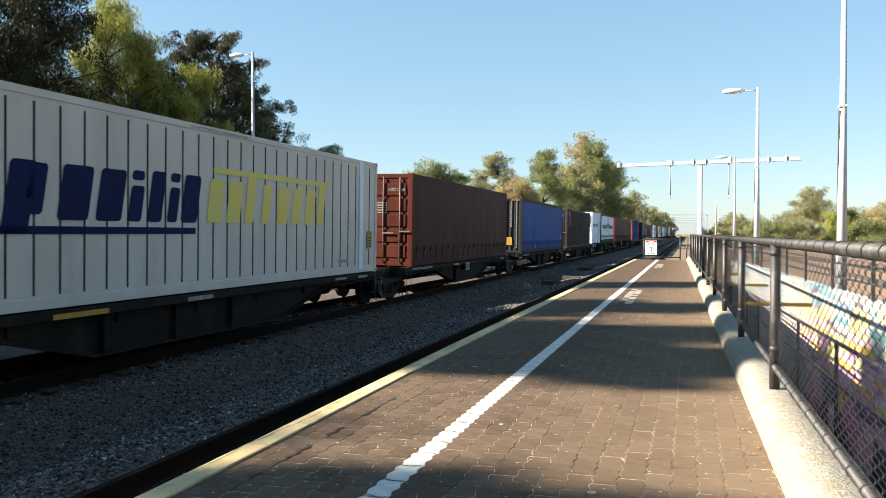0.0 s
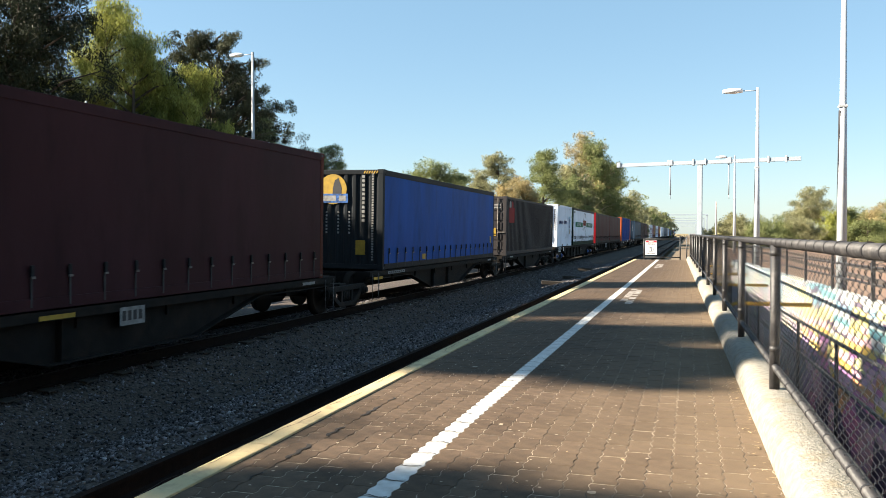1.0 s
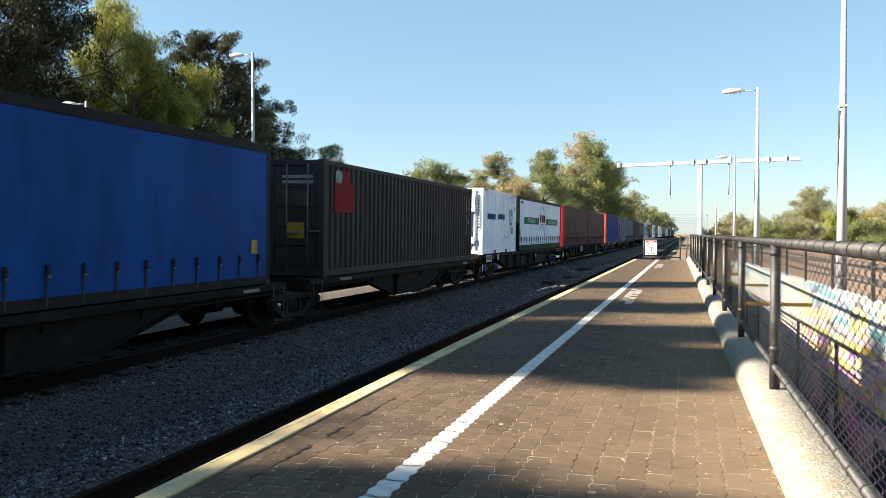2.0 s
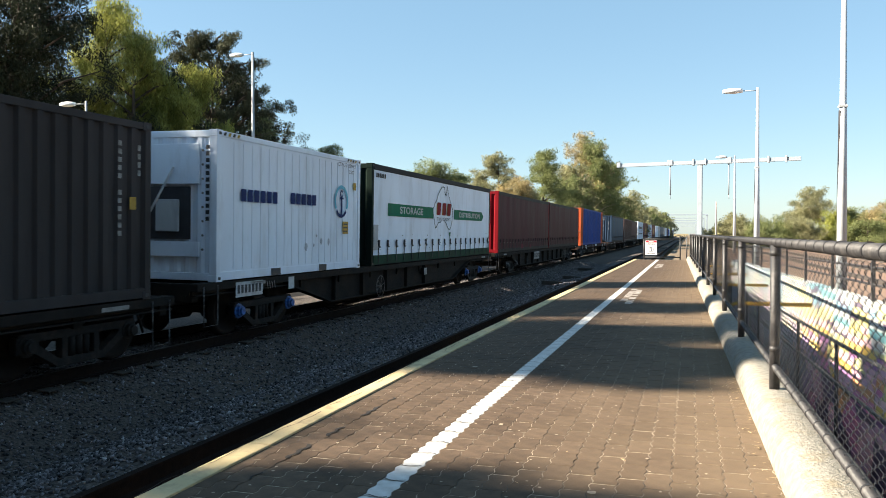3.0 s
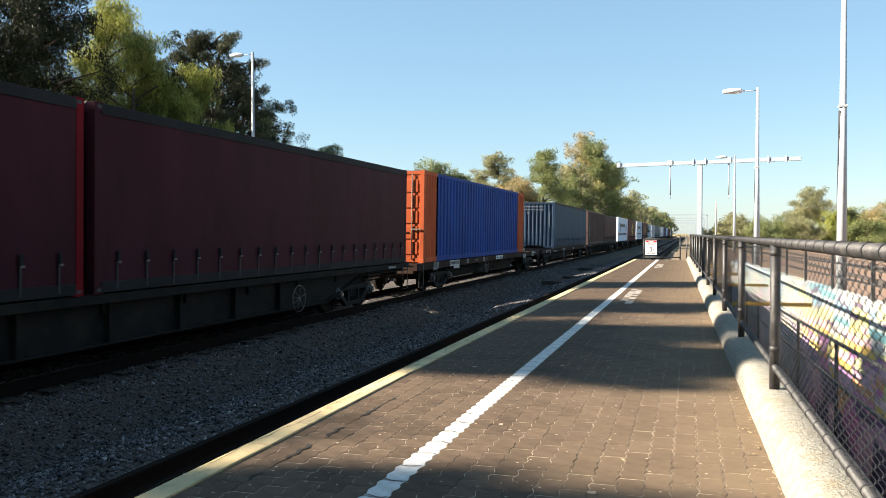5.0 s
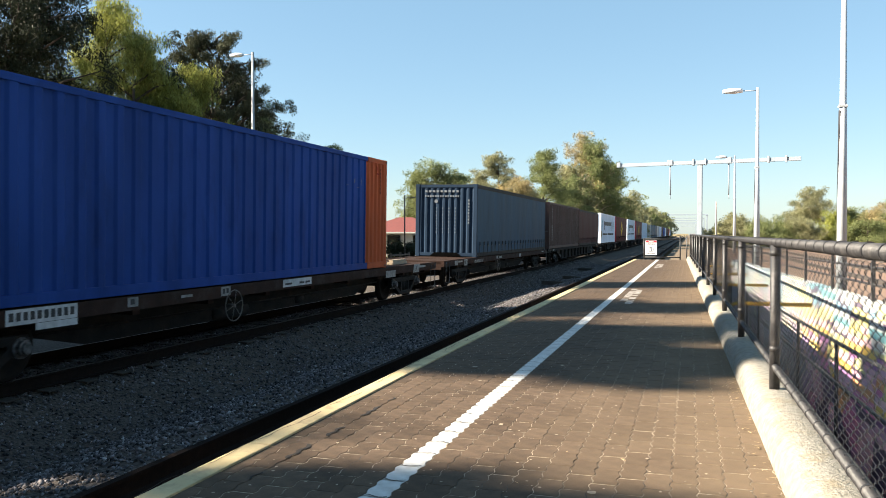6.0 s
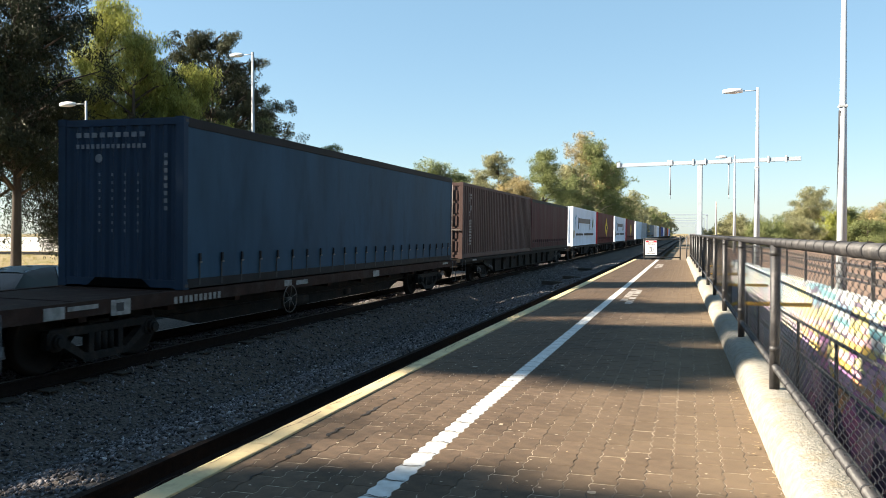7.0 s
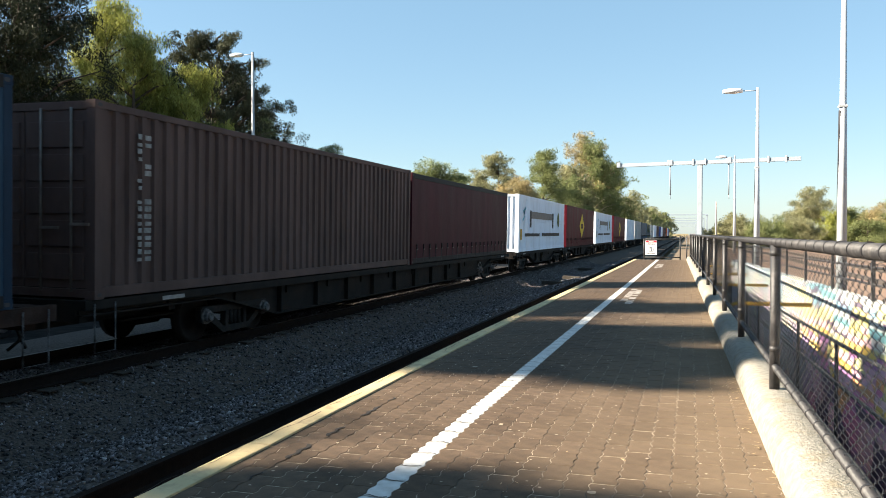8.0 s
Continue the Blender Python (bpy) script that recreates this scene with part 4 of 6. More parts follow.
for i in range(8):
    part("wall_panel", boxes((-92 + 4 * i, -88.05 + 4 * i, 73.9 + 0.02 * i, 74.15 + 0.02 * i, -1.05, 0.65), bevel=0.01), M["wall_white"], g)
structure("street", boxes((-110, -48, 62, 71, -1.3, -0.985)), M["asphalt"], "grey asphalt side street beyond the park", "road")


def car(x, y, rz, body, label):
    """A parked hatchback: pressed body, glasshouse, wheels."""
    t = thing("car", label, "car", pose(x, y, -1.27, 0, 0, rz))
    bm = bmesh.new()
    sec = [(-2.15, 0.45, 0.78), (-1.95, 0.32, 0.92), (-1.2, 0.28, 0.98), (0.9, 0.28, 0.95), (1.7, 0.30, 0.84), (2.1, 0.38, 0.70), (2.2, 0.42, 0.62)]
    rings = [[bm.verts.new(p) for p in ((-0.80, u, lo), (-0.87, u, (lo + hi) / 2), (-0.80, u, hi), (0.80, u, hi), (0.87, u, (lo + hi) / 2), (0.80, u, lo))] for u, lo, hi in sec]
    for a, b in zip(rings, rings[1:]):
        for k in range(6):
            bm.faces.new((a[k], a[(k + 1) % 6], b[(k + 1) % 6], b[k])).smooth = True
    bm.faces.new(rings[0])
    bm.faces.new(rings[-1][::-1])
    part("body", bm, M[body], t)
    bm = bmesh.new()
    sec = [(-2.0, 0.76, 0.93), (-1.6, 0.70, 1.36), (-0.9, 0.66, 1.47), (0.0, 0.66, 1.46), (0.45, 0.67, 1.38), (1.15, 0.74, 0.94)]
    lo = [[bm.verts.new((sx * 0.80, u, 0.92)) for u, _, _ in sec] for sx in (-1, 1)]
    hi = [[bm.verts.new((sx * w, u, h)) for u, w, h in sec] for sx in (-1, 1)]
    for k in range(5):
        bm.faces.new((lo[0][k], lo[0][k + 1], hi[0][k + 1], hi[0][k]))
        bm.faces.new((lo[1][k + 1], lo[1][k], hi[1][k], hi[1][k + 1]))
        bm.faces.new((hi[0][k], hi[0][k + 1], hi[1][k + 1], hi[1][k]))
    part("glasshouse", bm, M["glass_dark"], t)
    bm = bmesh.new()
    sec = [(-1.62, 0.70, 1.37), (-0.9, 0.66, 1.485), (0.0, 0.66, 1.475), (0.40, 0.67, 1.40)]
    rows = [[bm.verts.new(p) for p in ((-w, u, h - 0.02), (-w * 0.7, u, h + 0.015), (w * 0.7, u, h + 0.015), (w, u, h - 0.02))] for u, w, h in sec]
    for a, b in zip(rows, rows[1:]):
        for k in range(3):
            bm.faces.new((a[k], a[k + 1], b[k + 1], b[k])).smooth = True
    part("roof", bm, M[body], t)
    for sx in (-1, 1):
        part("pillar", tube(bmesh.new(), [(sx * 0.68, 0.42, 1.39), (sx * 0.78, 1.15, 0.93)], 0.03, 6), M[body], t)
        part("pillar", tube(bmesh.new(), [(sx * 0.67, -0.5, 1.47), (sx * 0.80, -0.45, 0.93)], 0.035, 6), M[body], t)
        part("mirror", boxes((*sorted((sx * 0.84, sx * 1.02)), 0.75, 0.88, 0.95, 1.08), bevel=0.03), M[body], t)
        for yy in (-1.35, 1.35):
            w = part("wheel", lathe(bmesh.new(), [(sx * 0.66, 0.30), (sx * 0.68, 0.315), (sx * 0.84, 0.315), (sx * 0.86, 0.29)], "x", (0, yy, 0.315), 18), M["tyre"], t)
            part("rim", lathe(bmesh.new(), [(sx * 0.855, 0.20), (sx * 0.868, 0.18), (sx * 0.868, 0.02)], "x", (0, yy, 0.315), 14), M["car_silver"], w)
        part("headlight", boxes((*sorted((sx * 0.45, sx * 0.78)), 2.08, 2.17, 0.58, 0.72), bevel=0.03), M["lamp_white"], t)


car(-16.9, 17.6, 0, "car_silver", "parked silver hatchback on the car park")
car(-15.6, 12.6, 0, "car_grey", "parked dark grey hatchback on the car park")


def tufts():
    rng = np.random.default_rng(12)
    pts = [(float(a), float(b), -0.97) for a, b in zip(rng.uniform(-60, -22.5, 1500), rng.uniform(20, 75, 1500))]
    ob = foliage("grass_tufts", pts, rng, 14, 0.35, 0.14, 0.08, -0.6, M["grass"], None)
    tagged(ob, "dry yellow grass tufts under the trees", "grass", "", "stuff")


tufts()


# ---------------------------------------------------------------- train
MOVING = []
SPEED = 17.98
CANT = 0.87


def rolling(name, label, category, s, z, group=""):
    """A thing that rides with the train: s is where its middle stands along the line at the start."""
    ob = thing(name, label, category, pose(X_TRAIN + 0.0152 * (z - Z_RAIL), s, z, 0, CANT, 0), group)
    MOVING.append((ob, s, z))
    return ob


def doors(t, hw, hl, H, col):
    """Two ribbed doors with lock rods, on the end that leads."""
    y = -hl + 0.03
    for sx in (-1, 1):
        x0, x1 = sorted((sx * 0.01, sx * (hw - 0.15)))
        d = part("door", boxes((x0, x1, y, y + 0.05, 0.14, H - 0.13), bevel=0.008), M[col], t)
        for k in range(5):
            za = 0.26 + k * (H - 0.45) / 5
            part("door_panel", boxes((x0 + 0.06, x1 - 0.06, y - 0.022, y + 0.002, za, za + (H - 0.45) / 5 - 0.09), bevel=0.012), M[col], d)
        for u in (0.30, 0.78):
            x = sx * (hw - 0.15) * u
            rod = part("lock_rod", tube(bmesh.new(), [(x, y - 0.045, 0.10), (x, y - 0.045, H - 0.10)], 0.017, 8), M["castings"], d)
            part("lock_handle", boxes((*sorted((x, x + sx * 0.32)), y - 0.075, y - 0.055, 0.92 + 0.1 * u, 0.96 + 0.1 * u), bevel=0.004), M["castings"], d)
        for k in range(4):
            zc = 0.35 + k * (H - 0.7) / 3
            part("hinge", boxes((*sorted((sx * (hw - 0.17), sx * (hw - 0.07))), y - 0.02, y + 0.01, zc - 0.06, zc + 0.06), bevel=0.004), M[col], t)
    part("end_header", boxes((-hw + 0.15, hw - 0.15, -hl + 0.01, -hl + 0.09, H - 0.13, H - 0.02), bevel=0.01), M[col], t)
    part("end_sill", boxes((-hw + 0.15, hw - 0.15, -hl + 0.01, -hl + 0.09, 0.02, 0.14), bevel=0.01), M[col], t)


def slab(name, pts, material, parent, x=1.2225, end=None, label=""):
    """A flat painted shape or plate. On the platform side it lies in (along, up); on an end (end given) in (across, up)."""
    bm = bmesh.new()
    loops = []
    for off in (0.0, 0.003):
        loops.append([bm.verts.new((x + off, a, b) if end is None else (a, end - off, b)) for a, b in pts])
    n = len(pts)
    bm.faces.new(loops[1])
    for i in range(n):
        bm.faces.new((loops[0][i], loops[0][(i + 1) % n], loops[1][(i + 1) % n], loops[1][i]))
    return part(name, bm, material, parent, label)


def oblong(a0, a1, b0, b1, slant=0.0, r=0.0):
    h = b1 - b0
    if not r:
        return [(a0, b0), (a1, b0), (a1 + slant * h, b1), (a0 + slant * h, b1)]
    pts = []
    for cx, cy, q in ((a1 - r, b0 + r, -90), (a1 - r, b1 - r, 0), (a0 + r, b1 - r, 90), (a0 + r, b0 + r, 180)):
        for k in range(4):
            w = radians(q + 30 * k)
            px, py = cx + r * math.cos(w), cy + r * math.sin(w)
            pts.append((px + slant * (py - b0), py))
    return pts


def disc(a, b, r, n=24, r2=None):
    return [(a + r * math.cos(2 * math.pi * k / n), b + (r2 or r) * math.sin(2 * math.pi * k / n)) for k in range(n)]


def band(pts, w):
    """Outline of a stroke of width w along the points."""
    left, right = [], []
    for i, p in enumerate(pts):
        q0, q1 = Vector(pts[max(0, i - 1)]), Vector(pts[min(len(pts) - 1, i + 1)])
        d = (q1 - q0).normalized()
        nrm = Vector((-d.y, d.x)) * w / 2
        left.append(tuple(Vector(p) + nrm))
        right.append(tuple(Vector(p) - nrm))
    return left + right[::-1]


def words(text, a0, a1, b0, b1, material, parent, x=1.2235, end=None, name="lettering", bold=0.0):
    """A word in the built-in font, fitted into its box."""
    cu = bpy.data.curves.new("words", "FONT")
    cu.body, cu.fill_mode, cu.offset = text, "FRONT", bold
    ob = bpy.data.objects.new("words", cu)
    scene.collection.objects.link(ob)
    bpy.context.view_layer.update()
    me = bpy.data.meshes.new_from_object(ob.evaluated_get(bpy.context.evaluated_depsgraph_get()))
    bpy.data.objects.remove(ob)
    co = np.array([v.co[:] for v in me.vertices])
    lo, hi = co.min(0), co.max(0)
    u = a0 + (co[:, 0] - lo[0]) / (hi[0] - lo[0]) * (a1 - a0)
    w = b0 + (co[:, 1] - lo[1]) / (hi[1] - lo[1]) * (b1 - b0)
    k = np.full(len(u), x if end is None else end)
    v = np.stack([k, u, w], 1) if end is None else np.stack([u, k, w], 1)
    me.vertices.foreach_set("co", v.ravel())
    me.update()
    me.materials.append(material)
    if b1 - b0 < 0.15:
        return part(name, me, None, parent)
    # large words: each letter is a piece of its own
    bm, seen = bmesh.new(), set()
    bm.from_mesh(me)
    bm.verts.ensure_lookup_table()
    for v0 in bm.verts:
        if v0.index in seen:
            continue
        todo, isle = [v0], []
        while todo:
            w = todo.pop()
            if w.index not in seen:
                seen.add(w.index)
                isle.append(w)
                todo += [q.other_vert(w) for q in w.link_edges]
        one = bmesh.new()
        mapped = {w: one.verts.new(w.co) for w in isle}
        for f in {f for w in isle for f in w.link_faces}:
            one.faces.new([mapped[w] for w in f.verts])
        part("letter", one, material, parent)
    bm.free()


def container(s0, s1, z, side, col, end=None, trim=None, label="", h=2.591, name="container", door=False, ends=None):
    """A freight container from s0 to s1 along the train; side: 'wave', 'curtain' or 'panel'."""
    L, W, H = s1 - s0, 2.438, h
    end, trim = end or col, trim or col
    t = rolling(name, label, "container", (s0 + s1) / 2, z, "containers on the train")
    hw, hl = W / 2, L / 2
    for sx in (-1, 1):
        for sy in (-1, 1):
            x0, x1 = sorted((sx * hw, sx * (hw - 0.15)))
            y0, y1 = sorted((sy * hl, sy * (hl - 0.13)))
            part("corner_post", boxes((x0, x1, y0, y1, 0.1, H - 0.1), bevel=0.012), M[end], t)
        x0, x1 = sorted((sx * (hw + (0.008 if side == "curtain" else -0.004)), sx * (hw - 0.07)))
        part("top_rail", boxes((x0, x1, -hl + 0.13, hl - 0.13, H - (0.11 if side != "curtain" else 0.16), H - 0.01), bevel=0.01), M[trim], t)
        part("bottom_rail", boxes((x0, x1, -hl + 0.13, hl - 0.13, 0.02, 0.17), bevel=0.01), M[trim], t)
        bm = bmesh.new()
        top = H - (0.11 if side != "curtain" else 0.145)
        if side == "wave":
            pitch, dep = (0.36, 0.034) if ends else (0.278, 0.046)
            inset = 0.13 + (ends or 0)
            n = int((L - 2 * inset) / pitch)
            p = (L - 2 * inset) / n
            prof = []
            for i in range(n):
                y = -hl + inset + i * p
                for u, v in ((0.0, 0), (0.34, 0), (0.46, 1), (0.88, 1)):
                    prof.append((sx * (hw - 0.012 - v * dep), y + u * p))
            prof.append((sx * (hw - 0.012), hl - inset))
            ribbon(bm, prof, 0, 0.15, top)
        elif side == "curtain":
            n = 60
            rows = []
            for j in range(7):
                zz = 0.12 + (top - 0.12) * j / 6
                rows.append([bm.verts.new((sx * (hw - 0.008 + 0.012 * noise.noise((s0 + i * 0.35, zz * 0.5, sx))), -hl + 0.13 + (L - 0.26) * i / n, zz)) for i in range(n + 1)])
            for a, b in zip(rows, rows[1:]):
                for i in range(n):
                    bm.faces.new((a[i], a[i + 1], b[i + 1], b[i])).smooth = True
        else:
            box(bm, *sorted((sx * (hw - 0.02), sx * (hw - 0.05))), -hl + 0.13, hl - 0.13, 0.15, top)
        part("side_curtain" if side == "curtain" else "side_wall", bm, M[col], t)
        if side == "panel":
            bm = bmesh.new()
            n = int((L - 0.3) / (0.42 if col == "pn_grey" else 0.30))
            for i in range(1, n):
                y = -hl + 0.25 + (L - 0.3) * i / n
                box(bm, *sorted((sx * (hw - 0.021), sx * (hw - 0.012))), y - 0.014, y + 0.014, 0.2, top - 0.06)
            part("side_ribs", bm, M["black_trim"] if col == "pn_grey" else M[col], t)
    part("roof", boxes((-hw + 0.02, hw - 0.02, -hl + 0.05, hl - 0.05, H - 0.05, H - 0.008)), M[trim], t)
    part("floor", boxes((-hw + 0.03, hw - 0.03, -hl + 0.03, hl - 0.03, 0.05, 0.15)), M["wagon"], t)
    # ends: ribs or doors
    if ends:
        for sx in (-1, 1):
            for sy in (-1, 1):
                bm = bmesh.new()
                prof = []
                p = ends / 5
                for i in range(5):
                    for u, v in ((0.0, 0), (0.25, 0), (0.5, 1), (0.75, 1)):
                        prof.append((sx * (hw - 0.007 - v * 0.036), sy * (hl - 0.13 - (i + u) * p)))
                ribbon(bm, prof, 0, 0.15, H - 0.11)
                part("side_end_panel", bm, M[end], t, "orange corrugated end section")
                part("side_cap", boxes((*sorted((sx * (hw - 0.06), sx * (hw + 0.003))), *sorted((sy * (hl - 0.13), sy * (hl - ends - 0.02))), 0.02, 0.17)), M[end], t)
                part("side_cap", boxes((*sorted((sx * (hw - 0.06), sx * (hw + 0.003))), *sorted((sy * (hl - 0.13), sy * (hl - ends - 0.02))), H - 0.12, H - 0.006)), M[end], t)
    for sy in (-1, 1):
        if sy < 0 and door:
            doors(t, hw, hl, H, end)
            for sx in (-1, 1):
                for zz in (0.0, H - 0.118):
                    part("corner_casting", boxes((*sorted((sx * (hw + 0.004), sx * (hw - 0.162))), *sorted((sy * (hl + 0.004), sy * (hl - 0.178))), zz, zz + 0.118), bevel=0.008), M[end], t)
            continue
        bm = bmesh.new()
        prof = []
        n = 9
        for i in range(n):
            x = -hw + 0.15 + (W - 0.30) * i / n
            p = (W - 0.30) / n
            for u, v in ((0.0, 0), (0.3, 0), (0.5, 1), (0.8, 1)):
                prof.append((x + u * p, sy * (hl - 0.02 - 0.04 * v)))
        prof.append((hw - 0.15, sy * (hl - 0.02)))
        ribbon(bm, prof, 0, 0.12, H - 0.1)
        part("end_wall", bm, M[end], t)
        part("end_sill", boxes((-hw + 0.15, hw - 0.15, *sorted((sy * (hl - 0.01), sy * (hl - 0.09))), 0.02, 0.15), bevel=0.01), M[end], t)
        part("end_header", boxes((-hw + 0.15, hw - 0.15, *sorted((sy * (hl - 0.01), sy * (hl - 0.09))), H - 0.13, H - 0.02), bevel=0.01), M[end], t)
        for sx in (-1, 1):
            for zz in (0.0, H - 0.118):
                part("corner_casting", boxes((*sorted((sx * (hw + 0.004), sx * (hw - 0.162))), *sorted((sy * (hl + 0.004), sy * (hl - 0.178))), zz, zz + 0.118), bevel=0.008), M[end], t)
    # casting holes as flat dark patches: their inner shade is only colour
    if s0 < 180:
        for yy in (-hl + 0.045, hl - 0.125):
            for zz in (0.035, H - 0.085):
                slab("casting_socket", oblong(yy, yy + 0.08, zz, zz + 0.05, 0, 0.02), M["plate_ink"], t, hw + 0.0045)
    if side == "curtain":
        for sx in (-1, 1):
            n = int(L / 0.62)
            for i in range(n):
                y = -hl + L * (i + 0.7) / (n + 0.4)
                x0, x1 = sorted((sx * (hw + 0.002), sx * (hw + 0.012)))
                if col == "white":
                    b = part("strap", boxes((x0 + sx * 0.016, x1 + sx * 0.016, y - 0.02, y + 0.02, 0.08, 0.56)), M["strap_grey"], t, "worn grey strap")
                    part("buckle", boxes((x0 + sx * 0.010, x1 + sx * 0.034, y - 0.035, y + 0.035, 0.50, 0.66), bevel=0.006), M["plate_ink"], b)
                    part("lever", boxes((x0 + sx * 0.030, x1 + sx * 0.042, y - 0.012, y + 0.065, 0.46, 0.50), bevel=0.004), M["plate_ink"], b)
                    continue
                lean = 0.03 * noise.noise((s0, i * 1.7, 3.0))
                b = part("strap", boxes((x0, x1, y - 0.016, y + 0.016, 0.06, 0.46)), M["strap_grey" if s0 < 180 else col], t)
                part("buckle", boxes((x0 + sx * 0.006, x1 + sx * 0.022, y - 0.026 + lean, y + 0.026 + lean, 0.43, 0.58), bevel=0.006), M["black_trim"], b)
                if s0 < 180 and sx > 0:
                    part("pin", boxes((x0 + 0.024, x1 + 0.034, y - 0.030 + lean, y + 0.034 + lean, 0.415, 0.445), bevel=0.004), M["castings"], b)
    return t


def wheelset_mesh():
    bm = bmesh.new()
    for sx in (-1, 1):
        lathe(bm, [(sx * 0.68, 0.43), (sx * 0.68, 0.47), (sx * 0.712, 0.445), (sx * 0.80, 0.44), (sx * 0.80, 0.38), (sx * 0.75, 0.34), (sx * 0.75, 0.16), (sx * 0.82, 0.12), (sx * 0.82, 0.06)], "x", sides=24)
    lathe(bm, [(-0.98, 0.07), (0.98, 0.07)], "x", sides=12)
    return mesh_of("wheelset", bm, M["wheel"])


WHEELSET = wheelset_mesh()
SPINNING = []


def side_frame_mesh():
    """A cast bogie side: arched top, spring window, sloping legs to the boxes."""
    bm = bmesh.new()
    x0, x1 = -0.06, 0.06
    box(bm, x0, x1, -1.05, 1.05, 0.50, 0.62, bevel=0.02)
    box(bm, x0, x1, -0.45, 0.45, 0.13, 0.24, bevel=0.02)
    for sy in (-1, 1):
        box(bm, x0, x1, *sorted((sy * 0.72, sy * 1.08)), 0.36, 0.58, bevel=0.02)
        box(bm, x0, x1, *sorted((sy * 0.24, sy * 0.34)), 0.2, 0.55, bevel=0.015)
        vs = [bm.verts.new((x, sy * yy, zz)) for x in (x0, x1) for yy, zz in ((0.40, 0.13), (0.40, 0.24), (0.78, 0.50), (0.86, 0.40))]
        for f in ((0, 1, 2, 3), (7, 6, 5, 4), (0, 4, 5, 1), (1, 5, 6, 2), (2, 6, 7, 3), (3, 7, 4, 0)):
            bm.faces.new([vs[k] for k in f])
    for k in (-0.13, 0, 0.13):
        tube(bm, [(0, k, 0.24), (0, k, 0.50)], 0.055, 8)
    return mesh_of("side_frame", bm, M["bogie"])


SIDE_FRAME = side_frame_mesh()
BOLSTER = mesh_of("bogie", boxes((-0.93, 0.93, -0.2, 0.2, 0.42, 0.66), bevel=0.02), M["bogie"])


def hub_mesh(m):
    return mesh_of("axle_cap", lathe(bmesh.new(), [(1.03, 0.135), (1.065, 0.135), (1.07, 0.10), (1.12, 0.10), (1.125, 0.075), (1.16, 0.07), (1.165, 0.01)], "x", sides=20, smooth=False), m)


HUBS = {k: hub_mesh(M[k]) for k in ("hub_white", "hub_blue", "bogie")}


def bogie(parent, y, hub, zr):
    """A two-axle bogie under a wagon whose origin is zr above the rail."""
    b = part("bogie", BOLSTER, None, parent, at=pose(0, y, -zr))
    for sx in (-1, 1):
        part("side_frame", SIDE_FRAME, None, b, at=pose(sx * 0.99, 0, 0))
    for dy in (-0.93, 0.93):
        for rz in (0, 180):
            part("axle_cap", HUBS[hub], None, b, at=pose(0, dy, 0.46, 0, 0, rz))
        w = part("wheelset", WHEELSET, None, b, at=pose(0, dy, 0.46))
        SPINNING.append((w, dy))


def hand_wheel(t, y, z, r=0.27):
    """Spoked hand brake wheel on the platform side."""
    bm = bmesh.new()
    ring = [(1.27, y + r * math.cos(2 * math.pi * k / 24), z + r * math.sin(2 * math.pi * k / 24)) for k in range(25)]
    tube(bm, ring, 0.009, 6, caps=False)
    for k in range(6):
        a = math.pi * k / 3 + 0.3
        tube(bm, [(1.27, y, z), (1.27, y + r * math.cos(a), z + r * math.sin(a))], 0.006, 5)
    lathe(bm, [(1.15, 0.03), (1.29, 0.03)], "x", (0, y, z), 8)
    part("hand_brake_wheel", bm, M["castings"], t, "pale spoked hand brake wheel")


def step(t, y, z0=-0.72):
    """A shunter's step: a bent rod frame at the wagon's corner."""
    bm = tube(bmesh.new(), [(1.22, y - 0.2, -0.05), (1.22, y - 0.2, z0), (1.22, y + 0.2, z0), (1.22, y + 0.2, -0.05)], 0.010, 6)
    part("shunter_step", bm, M["hub_white"], t)


def plate(t, y0, y1, z0, z1, bars=0, m="plate", slant=0.0):
    if m == "stencil":
        for k in range(bars):
            w = (y1 - y0) / (bars + 0.6)
            a = y0 + w * (k + 0.4)
            slab("stencil_bar", oblong(a, a + w * 0.6, z0, z1), M["plate"], t, 1.205)
        return
    p = slab("number_plate" if bars else "marker_plate", oblong(y0, y1, z0, z1, slant), M[m], t, 1.205)
    if z0 < -0.15:
        part("plate_bracket", boxes((1.05, 1.204, (y0 + y1) / 2 - 0.06, (y0 + y1) / 2 + 0.06, z0 + 0.02, z1)), M["wagon"], p)
    for k in range(bars):
        w = (y1 - y0) / (bars + 0.6)
        a = y0 + w * (k + 0.4)
        slab("plate_bar", oblong(a, a + w * 0.62, z0 + 0.25 * (z1 - z0), z1 - 0.2 * (z1 - z0)), M["plate_ink"], p, 1.2095)


